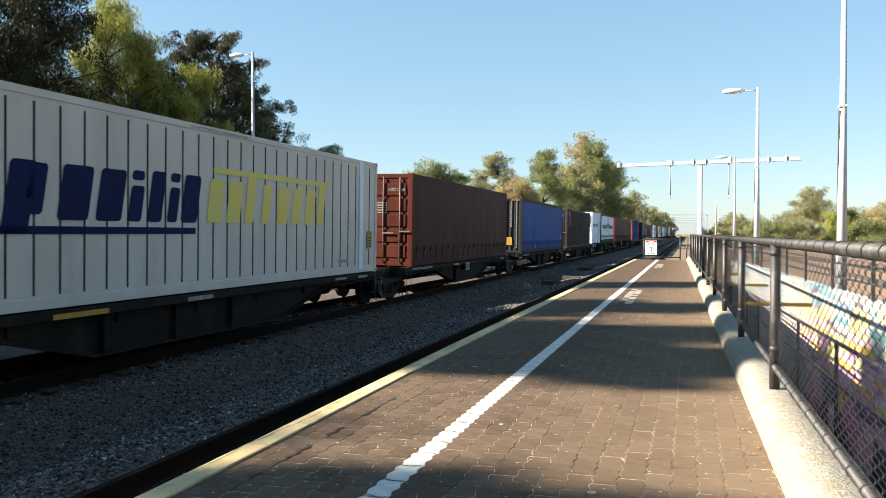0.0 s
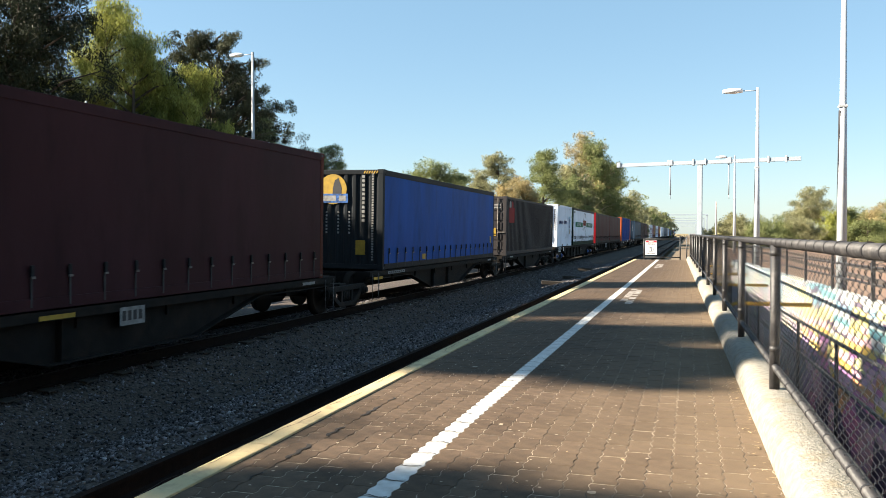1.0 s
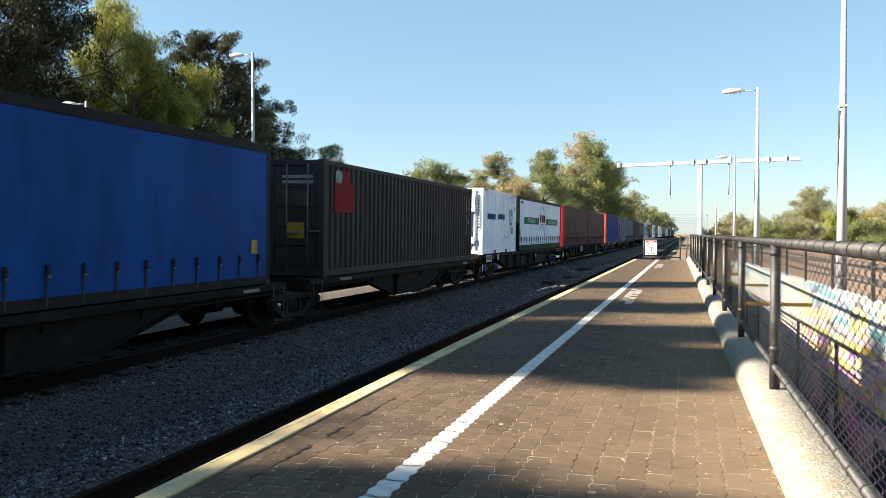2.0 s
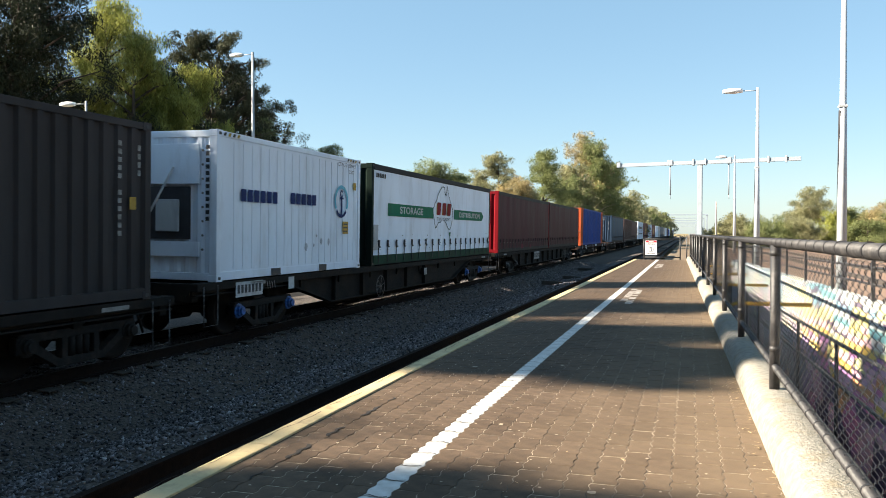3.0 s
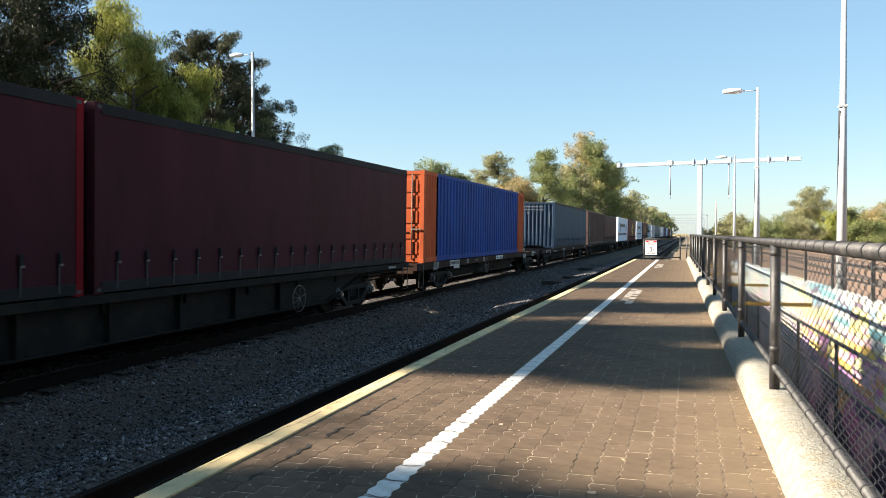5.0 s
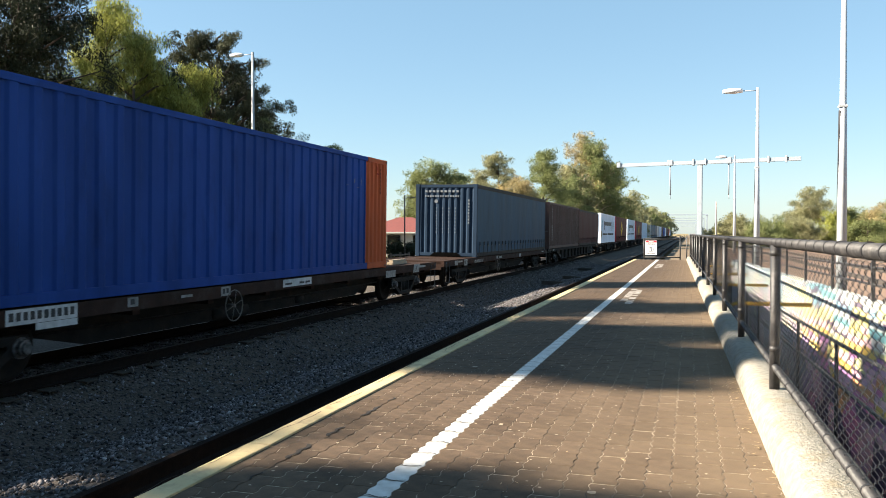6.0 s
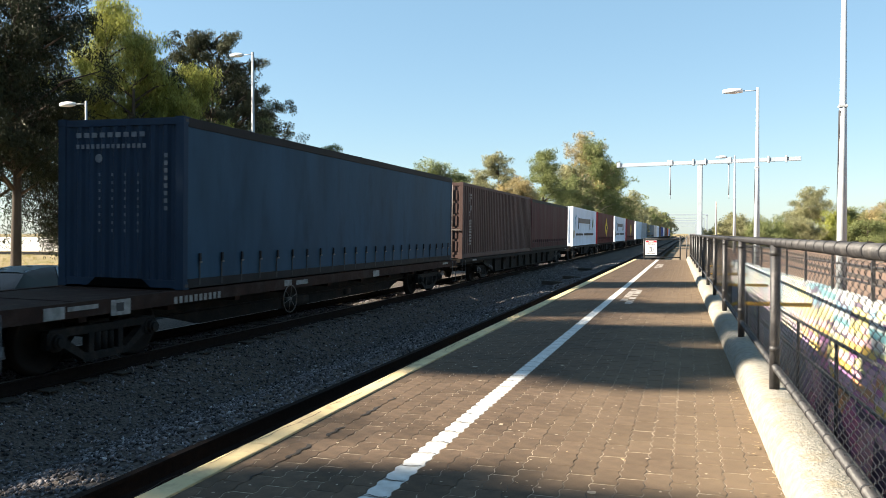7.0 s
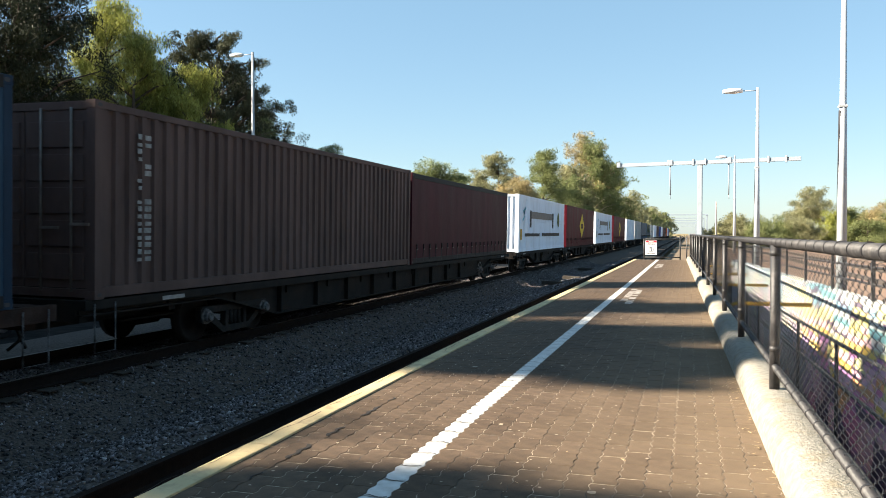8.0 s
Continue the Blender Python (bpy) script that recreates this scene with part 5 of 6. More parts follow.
def wagon(s0, s1, deck, bogies, body="wagon", hub="bogie", label="", sill=0.72, deckless=True):
    """A flat container wagon; deck is the height of its top."""
    t = rolling("container_wagon", label, "wagon", (s0 + s1) / 2, deck, "wagons of the train")
    hl, sc = (s1 - s0) / 2, (s0 + s1) / 2
    for sx in (-1, 1):
        x0, x1 = sorted((sx * 1.20, sx * 1.08))
        bm = bmesh.new()
        # fish-bellied sill: shallow over the bogies, deep between them
        ys = [-hl, -hl + 3.2, -hl + 5.2, hl - 5.2, hl - 3.2, hl]
        zs = [0.22, 0.22, sill, sill, 0.22, 0.22] if body == "wagon" else [0.21] * 6
        ring = []
        if body == "wagon":
            x0, x1 = sorted((sx * 1.04, sx * 0.98))
        for yy, zz in zip(ys, zs):
            ring.append([bm.verts.new(p) for p in ((x0, yy, -0.004), (x1, yy, -0.004), (x1, yy, -zz), (x0, yy, -zz))])
        for a, b in zip(ring, ring[1:]):
            for k in range(4):
                bm.faces.new((a[k], b[k], b[(k + 1) % 4], a[(k + 1) % 4]))
        bm.faces.new(ring[0])
        bm.faces.new(ring[-1][::-1])
        web = part("side_sill", bm, M[body], t)
        if body != "wagon":
            bm = bmesh.new()
            deep = [[bm.verts.new(p) for p in ((sx * 0.62, yy, -0.06), (sx * 0.70, yy, -0.06), (sx * 0.70, yy, -zz), (sx * 0.62, yy, -zz))] for yy, zz in zip(ys[1:5], (0.24, sill, sill, 0.24))]
            for a, b in zip(deep, deep[1:]):
                for k in range(4):
                    bm.faces.new((a[k], b[k], b[(k + 1) % 4], a[(k + 1) % 4]))
            bm.faces.new(deep[0])
            bm.faces.new(deep[-1][::-1])
            part("inner_girder", bm, M["wagon"], t)
            for i in range(int(2 * hl / 2.4)):
                yy = -hl + 1.2 + 2.4 * i
                part("sill_bracket", boxes((*sorted((sx * 0.70, sx * 1.07)), yy - 0.03, yy + 0.03, -0.20, -0.02)), M["wagon"], t)
        if body == "wagon":
            part("top_flange", boxes((*sorted((sx * 1.20, sx * 0.98)), -hl, hl, -0.135, -0.003), bevel=0.008), M[body], t)
            bm = bmesh.new()
            for (ya, za), (yb, zb) in zip(zip(ys, zs), zip(ys[1:], zs[1:])):
                q = [[bm.verts.new((sx * xx, yy, -zz + dz)) for xx, dz in ((0.96, 0), (1.16, 0), (1.16, 0.022), (0.96, 0.022))] for yy, zz in ((ya, za), (yb, zb))]
                for k in range(4):
                    bm.faces.new((q[0][k], q[1][k], q[1][(k + 1) % 4], q[0][(k + 1) % 4]))
            part("bottom_flange", bm, M[body], t)
            for i in range(int(2 * (hl - 5.2) / 1.6)):
                yy = -hl + 5.4 + 1.6 * i
                part("stiffener", boxes((*sorted((sx * 1.041, sx * 1.14)), yy - 0.008, yy + 0.008, -sill + 0.02, -0.136)), M[body], web)
    part("centre_sill", boxes((-0.25, 0.25, -hl, hl, -0.45, -0.05)), M[body], t)
    if hl > 5:
        for sy in (-1, 1):
            part("brake_lever", boxes((-0.40, -0.34, *sorted((sy * (hl - 3.5), sy * (hl - 3.3))), -0.70, -0.40), bevel=0.01), M["bogie"], t)
        part("brake_rod", tube(bmesh.new(), [(-0.37, -hl + 3.4, -0.60), (-0.37, hl - 3.4, -0.60)], 0.02, 6), M["bogie"], t)
    if not deckless:
        part("deck", boxes((-1.08, 1.08, -hl, hl, -0.06, -0.02)), M[body], t)
    for i in range(int(hl * 2 / 1.9) + 1):
        yy = min(hl - 0.12, -hl + 0.1 + 1.9 * i)
        part("cross_beam", boxes((-1.08, 1.08, yy - 0.08, yy + 0.08, -0.3, -0.01)), M[body], t)
    for sy in (-1, 1):
        part("coupler", boxes((-0.12, 0.12, *sorted((sy * hl, sy * (hl + 0.55))), -0.36, -0.12), bevel=0.02), M["bogie"], t)
        part("brake_hose", tube(bmesh.new(), [(0.36, sy * (hl - 0.05), -0.30), (0.38, sy * (hl + 0.16), -0.34), (0.36, sy * (hl + 0.28), -0.55), (0.30, sy * (hl + 0.40), -0.66)], 0.022, 8), M["bogie"], t)
    for s in bogies:
        bogie(t, s - sc, hub, deck - Z_RAIL)
    for sy in (-1, 1):
        step(t, sy * (hl - 0.35))
        plate(t, sy * (hl - 1.6), sy * (hl - 1.6) + 0.55, -0.115, -0.055)
    if hl > 8:
        part("air_tank", lathe(bmesh.new(), [(-0.62, 0.03), (-0.60, 0.10), (-0.54, 0.15), (0.54, 0.15), (0.60, 0.10), (0.62, 0.03)], "y", (0.62, -1.0, -0.56), 16), M["bogie"], t)
        part("brake_cylinder", lathe(bmesh.new(), [(1.5, 0.04), (1.52, 0.13), (1.9, 0.13), (1.95, 0.05), (2.7, 0.025)], "y", (0.6, 0, -0.55), 12), M["bogie"], t)
        part("brake_pipe", tube(bmesh.new(), [(0.72, -hl + 1.2, -0.42), (0.72, -1.7, -0.46), (0.72, 1.4, -0.46), (0.72, hl - 1.2, -0.42)], 0.02, 6), M["bogie"], t)
    return t


BW = "black container wagon with fish-bellied side sills"
RW = "rusty brown flat wagon with an empty deck end"
w = wagon(3.6, 19.2, 0.15, (5.5, 20.0), label=BW)
plate(w, -0.6, 0.1, -0.12, -0.05)
plate(w, -3.4, -2.4, -0.13, -0.06, m="label_yellow")
plate(w, 4.9, 5.5, -0.10, -0.05)
w = wagon(20.8, 34.3, 0.15, (35.3,), label=BW)
plate(w, -0.35, 0.18, -0.34, -0.08, 4)
plate(w, -6.0, -4.2, -0.10, -0.04, 7)
plate(w, -1.8, -1.2, -0.12, -0.06, m="label_yellow")
w = wagon(36.3, 50.0, 0.15, (50.6,), label=BW)
plate(w, -5.6, -4.3, -0.11, -0.04, 8)
plate(w, -6.6, -6.0, -0.22, -0.15, m="label_yellow")
w = wagon(51.0, 64.4, 0.15, (62.6,), label=BW)
plate(w, -5.2, -4.6, -0.10, -0.05)
w = wagon(65.0, 85.0, 0.29, (67.4, 82.65), hub="hub_blue", label=BW)
hand_wheel(w, -2.17, -0.53)
plate(w, -8.87, -7.95, -0.31, -0.04, 7, "plate_bright")
plate(w, -6.95, -6.72, -0.28, -0.04, 0, "plate_bright")
for k in range(4):
    slab("slash_mark", oblong(-7.76 + 0.09 * k, -7.745 + 0.09 * k, -0.22, -0.08, -0.3), M["plate"], w, 1.205)
plate(w, 1.5, 1.75, -0.42, -0.22)
w = wagon(85.6, 111.1, 0.29, (89.4, 107.6), hub="hub_white", label=BW)
plate(w, -4.2, -2.7, -0.50, -0.12, 7)
hand_wheel(w, 6.0, -0.5)
w = wagon(111.8, 131.6, 0.22, (114.6, 129.2), body="wagon_red", hub="hub_white", label=RW, deckless=False, sill=0.68)
plate(w, -6.55, -5.41, -0.20, -0.01, 10, "plate_bright")
plate(w, -6.10, -5.41, -0.29, -0.205, 0, "plate_bright")
plate(w, -4.44, -4.22, -0.16, -0.02, 1)
plate(w, -2.09, -1.80, -0.18, -0.02, 2)
plate(w, 0.07, 1.29, -0.17, -0.02, 0, "plate_bright")
for k, (a, b) in enumerate(((0.15, 0.42), (0.75, 0.95), (1.0, 1.2))):
    slab("text_bar", oblong(a, b, -0.13, -0.09), M["plate_ink"], w, 1.2095)
p = slab("marker_plate", oblong(-8.35, -7.85, -0.24, 0.0, 0.3), M["plate"], w, 1.205)
words("B", -8.17, -8.0, -0.2, -0.05, M["plate_ink"], p, 1.2095)
p = slab("marker_plate", oblong(7.75, 8.25, -0.24, 0.0, 0.3), M["plate"], w, 1.205)
words("A", 7.92, 8.1, -0.2, -0.05, M["plate_ink"], p, 1.2095)
hand_wheel(w, -1.78, -0.36)
for s_mid, ln, lab in ((129.7, 0.60, "pale rough timber dunnage lying on the wagon deck"),):
    d = rolling("dunnage", lab, "timber", s_mid, 0.203)
    part("plank", boxes((0.52, 0.70, -ln, ln, 0.0, 0.075), bevel=0.008), M["dunnage"], d)
    part("plank", boxes((0.56, 0.68, -ln + 0.07, ln - 0.05, 0.075, 0.14), bevel=0.008), M["dunnage"], d)
plate(w, -3.2, -2.9, -0.12, -0.08)
plate(w, 5.6, 6.3, -0.28, -0.10)
w = wagon(132.5, 151.9, 0.22, (135.0, 149.4), body="wagon_red", hub="bogie", label=RW, deckless=False, sill=0.68)
plate(w, -5.95, -4.55, -0.20, -0.09, 10, "stencil")
plate(w, -8.5, -8.15, -0.2, -0.04)
plate(w, -7.3, -6.9, -0.25, -0.03, 1)
plate(w, -2.4, -2.1, -0.15, -0.03)
plate(w, -1.9, -1.4, -0.15, -0.06)
plate(w, 2.2, 2.6, -0.2, -0.05)
hand_wheel(w, -2.27, -0.40)
w = wagon(152.4, 178.2, 0.22, (156.3, 174.6), hub="hub_white", label=BW, sill=0.68)
hand_wheel(w, 7.5, -0.45)

# white refrigerated container with big slanted colour shapes
BLUE_INK = paint("ink_blue", (0.010, 0.018, 0.070), 0.8)
FADED = mat("ink_yellow", (0.62, 0.52, 0.05), 0.6, 0, (0.50, 0.45, 0.20), 4, 0.9)
c = container(4.07, 18.70, 0.15, "panel", "pn_grey", label="grey-white refrigerated container with blue and yellow lettering shapes", h=2.75)
for a0, a1, b0, b1 in ((-4.20, -3.80, 0.97, 1.86), (-3.86, -3.58, 1.20, 1.84), (-3.34, -2.80, 1.14, 1.86), (-2.66, -2.16, 1.14, 1.86), (-2.02, -1.74, 1.14, 1.66), (-1.93, -1.66, 1.74, 1.88), (-1.60, -1.28, 1.14, 1.90), (-1.14, -0.90, 1.14, 1.68), (-1.05, -0.81, 1.76, 1.90), (-0.80, -0.38, 1.14, 1.90)):
    slab("painted_shape", oblong(a0, a1, b0, b1, 0.18, 0.06), BLUE_INK, c, 1.2085)
slab("underline", oblong(-4.25, -0.40, 0.96, 1.06), BLUE_INK, c, 1.2085)
slab("overline", oblong(0.10, 4.55, 1.98, 2.08), FADED, c, 1.2085)
for k in range(8):
    a = -0.1 + 0.575 * k
    slab("painted_shape", oblong(a, a + (0.42 if k not in (2, 3, 7) else 0.30), 1.15, 1.88 if k not in (2, 7) else 1.98, 0.16, 0.05), FADED, c, 1.2085)
words("DO NOT STACK 20' CONTAINERS ON ROOF", -0.55, 1.15, 2.66, 2.70, M["plate_ink"], c, 1.2225)
part("side_post", boxes((1.18, 1.226, 6.2, 6.42, 0.1, 2.70), bevel=0.01), M["white"], c, "white lifting post")
slab("caution_label", oblong(6.67, 6.97, 0.60, 1.02), M["label_yellow"], c, 1.2225)
words("CAUTION", 6.70, 6.94, 0.93, 0.99, M["plate_ink"], c, 1.2265)
for k in range(4):
    slab("text_bar", oblong(6.71, 6.93, 0.64 + 0.07 * k, 0.675 + 0.07 * k), M["plate_ink"], c, 1.2265)
slab("notice_strip", oblong(5.0, 5.62, 0.28, 0.38), M["grey_light"], c, 1.2125)
words("PATENT PENDING", 5.03, 5.59, 0.305, 0.355, M["plate_ink"], c, 1.2165)

c = container(21.40, 33.60, 0.15, "curtain", "brown", "brown_end", label="dark brown curtain-sided container with an oxide red end", h=2.70, door=True)
words("400146", 0.45, 0.98, 2.18, 2.28, M["plate"], c, end=-6.105)
for k in range(5):
    slab("stencil_bar", oblong(0.12, 0.42, 1.55 + 0.07 * k, 1.585 + 0.07 * k), M["plate"], c, end=-6.098)
slab("sticker", oblong(-0.4, -0.3, 2.1, 2.25), M["plate"], c, end=-6.098)
slab("sticker", oblong(-0.9, -0.65, 2.05, 2.28), M["hub_blue"], c, end=-6.098)

c = container(37.10, 49.30, 0.15, "curtain", "blue", "dark_end", "black_trim", label="blue curtain-sided container with a charcoal end", h=2.64)
e = -6.097
slab("emblem", disc(-0.22, 2.12, 0.40, 28), M["label_yellow"], c, end=e)
slab("emblem_shape", [(-0.22, 1.85), (0.02, 1.85), (0.04, 2.15), (-0.06, 2.42), (-0.16, 2.36), (-0.22, 2.15)], M["plate_ink"], c, end=e - 0.004)
slab("emblem_banner", oblong(-0.66, 0.22, 1.76, 2.0), M["hub_blue"], c, end=e - 0.006)
slab("emblem_bar", oblong(-0.60, -0.12, 1.81, 1.95), M["plate"], c, end=e - 0.010)
slab("emblem_bar", oblong(-0.04, 0.16, 1.81, 1.95), M["plate"], c, end=e - 0.010)
for k in range(11):
    slab("stencil_bar", oblong(0.62, 0.70, 2.42 - 0.115 * k, 2.49 - 0.115 * k), M["plate"], c, end=e)
for k in range(34):
    slab("stencil_bar", oblong(0.90, 0.955, 2.50 - 0.068 * k, 2.545 - 0.068 * k), M["plate"], c, end=e - 0.006)
for x in (-0.75, -0.42, -0.08, 0.24):
    for k in range(7):
        slab("stencil_bar", oblong(x, x + 0.05, 0.95 + 0.09 * k, 1.0 + 0.09 * k), M["plate"], c, end=e)
for k in range(6):
    for x in (-1.08, 0.66):
        slab("hazard_stripe", oblong(x + 0.07 * k, x + 0.07 * k + 0.035, 2.53, 2.60, 0.5), M["label_yellow"], c, end=e - 0.012)
slab("sticker", oblong(0.45, 0.72, 0.40, 0.78), M["label_yellow"], c, end=e)
slab("sticker", oblong(-0.95, -0.72, 0.35, 0.68), M["label_yellow"], c, end=e)
slab("sticker", oblong(5.42, 5.62, 0.60, 0.85), M["label_yellow"], c, 1.2225)
slab("hook_plate", oblong(-2.9, -2.6, 0.20, 0.36), M["label_yellow"], c, 1.2225)

c = container(51.60, 63.80, 0.15, "wave", "grey_box", label="dark grey corrugated steel container with a red square", h=2.591, door=True)
for k in range(12):
    if k != 5:
        slab("stencil_bar", oblong(5.40, 5.47, 2.20 - 0.115 * k, 2.27 - 0.115 * k), M["plate"], c, 1.2125)
for k in range(4):
    slab("stencil_bar", oblong(5.81, 5.87, 2.16 - 0.12 * k, 2.24 - 0.12 * k), M["plate"], c, 1.2125)
slab("sticker", oblong(5.64, 5.77, 1.31, 1.49), M["label_yellow"], c, 1.2125)
slab("painted_square", oblong(-5.55, -4.45, 1.45, 2.12), M["red"], c, 1.2125)
slab("painted_mark", oblong(-5.5, -5.15, 2.08, 2.40, 0, 0.1), M["plate"], c, 1.2125)
slab("painted_mark", oblong(-5.05, -4.7, 2.08, 2.40, 0, 0.1), M["red"], c, 1.2125)
slab("sticker", oblong(0.3, 0.75, 0.85, 1.2), M["label_yellow"], c, end=-6.10)
for k in range(2):
    slab("stencil_bar", oblong(0.2, 0.95, 2.18 - 0.12 * k, 2.25 - 0.12 * k), M["plate"], c, end=-6.10)

# white refrigerated container with a machinery end
c = container(65.50, 71.56, 0.29, "panel", "white", label="white refrigerated container with dark blue lettering shapes", h=2.591)
INK = paint("ink_navy", (0.02, 0.035, 0.12), 0.85)
for k in range(6):
    slab("painted_shape", oblong(-2.28 + 0.225 * k, -2.28 + 0.225 * k + 0.165, 1.40, 1.62), INK, c)
for k in range(5):
    slab("painted_shape", oblong(-0.45 + 0.235 * k, -0.45 + 0.235 * k + 0.17, 1.42, 1.64), INK, c)
SKY_INK = paint("ink_sky", (0.16, 0.45, 0.58), 0.9)
arc = [(1.95 + 0.33 * math.cos(radians(q)), 1.56 + 0.33 * math.sin(radians(q))) for q in range(-30, 215, 12)]
slab("emblem_arc", band(arc, 0.075), SKY_INK, c)
arc = [(1.95 + 0.30 * math.cos(radians(q)), 1.52 + 0.30 * math.sin(radians(q))) for q in range(215, 330, 12)]
slab("emblem_arc", band(arc, 0.07), INK, c)
slab("emblem_shank", oblong(1.92, 1.98, 1.22, 1.66), INK, c, 1.2265)
slab("emblem_bar", oblong(1.85, 2.05, 1.61, 1.65), INK, c, 1.2285)
ringp = [(1.95 + 0.07 * math.cos(radians(q)), 1.73 + 0.07 * math.sin(radians(q))) for q in range(0, 361, 24)]
slab("emblem_ring", band(ringp, 0.035), INK, c, 1.2265)
words("CTAU 313099 9", 1.75, 2.72, 2.36, 2.45, M["plate_ink"], c)
words("25G", 2.35, 2.62, 2.22, 2.30, M["plate_ink"], c)
slab("sticker", oblong(2.02, 2.33, 0.82, 1.10), M["label_yellow"], c)
for k in range(3):
    slab("text_bar", oblong(2.05, 2.29, 0.865 + 0.08 * k, 0.895 + 0.08 * k), M["plate_ink"], c, 1.2265)
slab("sticker", oblong(2.60, 2.76, 1.85, 2.02), M["label_yellow"], c)
for k in range(4):
    for y0 in (-2.85, 2.25):
        slab("hazard_stripe", oblong(y0 + 0.14 * k, y0 + 0.14 * k + 0.07, 2.50, 2.56, 0.6), M["label_yellow"] if k % 2 else M["plate_ink"], c, 1.2265)
# fork pockets as flat patches, dark for the shade inside them
for y0 in (-1.02, 1.02):
    slab("fork_pocket", oblong(y0 - 0.18, y0 + 0.18, 0.025, 0.16), M["plate_ink"], c)
SMUDGE = paint("smudge_grey", (0.36, 0.40, 0.45), 0.8)
for a, b, w, v in ((0.25, 0.55, 0.16, 0.22), (0.72, 0.78, 0.10, 0.07), (0.95, 0.66, 0.13, 0.18), (1.32, 0.64, 0.12, 0.20), (0.60, 0.58, 0.08, 0.08)):
    slab("smudge", [(a + w * math.cos(q * 0.7) * (0.8 + 0.2 * math.sin(3 * q)) / 2, b + v * math.sin(q * 0.7) * (0.8 + 0.2 * math.cos(2 * q)) / 2) for q in range(9)], SMUDGE, c, 1.2125)
e = -3.045
# thin plate whose dark colour carries the shade inside the open bay
part("machinery_bay", boxes((-0.85, 0.72, e - 0.006, e - 0.001, 0.72, 1.62)), M["plate_ink"], c, "dark plate for the shaded open machinery bay")
part("bay_panel", boxes((-1.0, 0.9, e - 0.03, e - 0.004, 1.66, 2.35), bevel=0.012), M["white"], c)
part("bay_panel", boxes((-1.0, 0.9, e - 0.03, e - 0.004, 0.42, 0.68), bevel=0.012), M["white"], c)
part("control_box", boxes((0.05, 0.5, e - 0.06, e - 0.006, 0.85, 1.40), bevel=0.015), M["grey_light"], c)
part("fan_shroud", lathe(bmesh.new(), [(e - 0.05, 0.28), (e - 0.03, 0.30), (e - 0.007, 0.30)], "y", (-0.5, 0, 1.2), 20), M["grey_box"], c)
part("brace", tube(bmesh.new(), [(-0.5, e - 0.07, 0.45), (0.42, e - 0.07, 1.95)], 0.02, 6), M["grey_light"], c)
for k in range(12):
    slab("stencil_bar", oblong(1.02, 1.09, 2.25 - 0.11 * k, 2.32 - 0.11 * k), M["plate_ink"], c, end=e - 0.01)
for k in range(8):
    part("bolt", lathe(bmesh.new(), [(e - 0.02, 0.02), (e - 0.001, 0.02)], "y", (0.96, 0, 0.55 + 0.24 * k), 8), M["castings"], c)

# white curtain side with green bands and the outline of a map
c = container(72.30, 84.55, 0.29, "curtain", "white", "green_end", "black_trim", label="white curtain-sided container with green bands and a map outline", h=2.60)
G = paint("ink_green", (0.010, 0.13, 0.075), 0.9)
slab("green_band", oblong(-5.03, -1.17, 1.29, 1.63), G, c, 1.2255)
slab("green_band", [(1.08, 1.30), (4.78, 1.30), (5.07, 1.465), (4.78, 1.63), (1.08, 1.63)], G, c, 1.2255)
words("STORAGE", -4.12, -2.16, 1.37, 1.57, M["grey_light"], c, 1.2295, bold=0.022)
words("DISTRIBUTION", 1.72, 4.50, 1.38, 1.56, M["grey_light"], c, 1.2295, bold=0.022)
coast = [(-0.86, 1.02), (-0.62, 1.18), (-0.35, 1.20), (-0.95, 1.0), (-1.05, 1.18), (-1.22, 1.55), (-1.05, 1.75), (-0.80, 1.90), (-0.66, 2.10), (-0.48, 2.20), (-0.30, 2.34), (-0.02, 2.30), (0.02, 2.12), (0.18, 2.03), (0.28, 2.36), (0.42, 2.10), (0.62, 1.90), (0.88, 1.66), (0.90, 1.40), (0.78, 1.12), (0.66, 0.98), (0.44, 0.96), (0.24, 1.12), (0.02, 1.22)]
rngm = random.Random(5)
fine = []
for p, q in zip(coast[3:], coast[4:]):
    for k in range(4):
        fine.append((p[0] + (q[0] - p[0]) * k / 4 + rngm.uniform(-0.018, 0.018), p[1] + (q[1] - p[1]) * k / 4 + rngm.uniform(-0.018, 0.018)))
MAPINK = paint("ink_map", (0.018, 0.045, 0.045), 0.9)
slab("map_outline", band(fine + [coast[-1]], 0.028), MAPINK, c, 1.2275)
for k in range(26):
    a, b = rngm.uniform(-5.9, 5.9), rngm.uniform(0.32, 0.85)
    w, v = rngm.uniform(0.01, 0.07), rngm.uniform(0.006, 0.02)
    slab("scuff", [(a, b), (a + w, b - v * 0.4), (a + 1.3 * w, b + v), (a + 0.4 * w, b + 1.4 * v)], M["strap_grey"], c, 1.2265)
slab("map_outline", band([coast[3], coast[0], coast[1], coast[2]], 0.03), MAPINK, c, 1.2275)
slab("map_island", [(0.50, 0.86), (0.72, 0.86), (0.62, 0.68)], G, c, 1.2275)
for k, a in enumerate((-0.82, -0.25, 0.28)):
    slab("painted_shadow", oblong(a - 0.03, a + 0.33, 1.41, 1.79, 0.14, 0.05), M["label_yellow"], c, 1.2285)
    slab("painted_shape", oblong(a, a + 0.36, 1.41, 1.81, 0.14, 0.05), M["red"], c, 1.2325)
words("TRANSPORT", -0.80, 0.66, 1.23, 1.34, M["plate_ink"], c, 1.2295)
for k in range(6):
    slab("stencil_bar", oblong(-5.87 + 0.115 * k, -5.79 + 0.115 * k, 2.26, 2.37), M["plate_ink"], c, 1.2255)
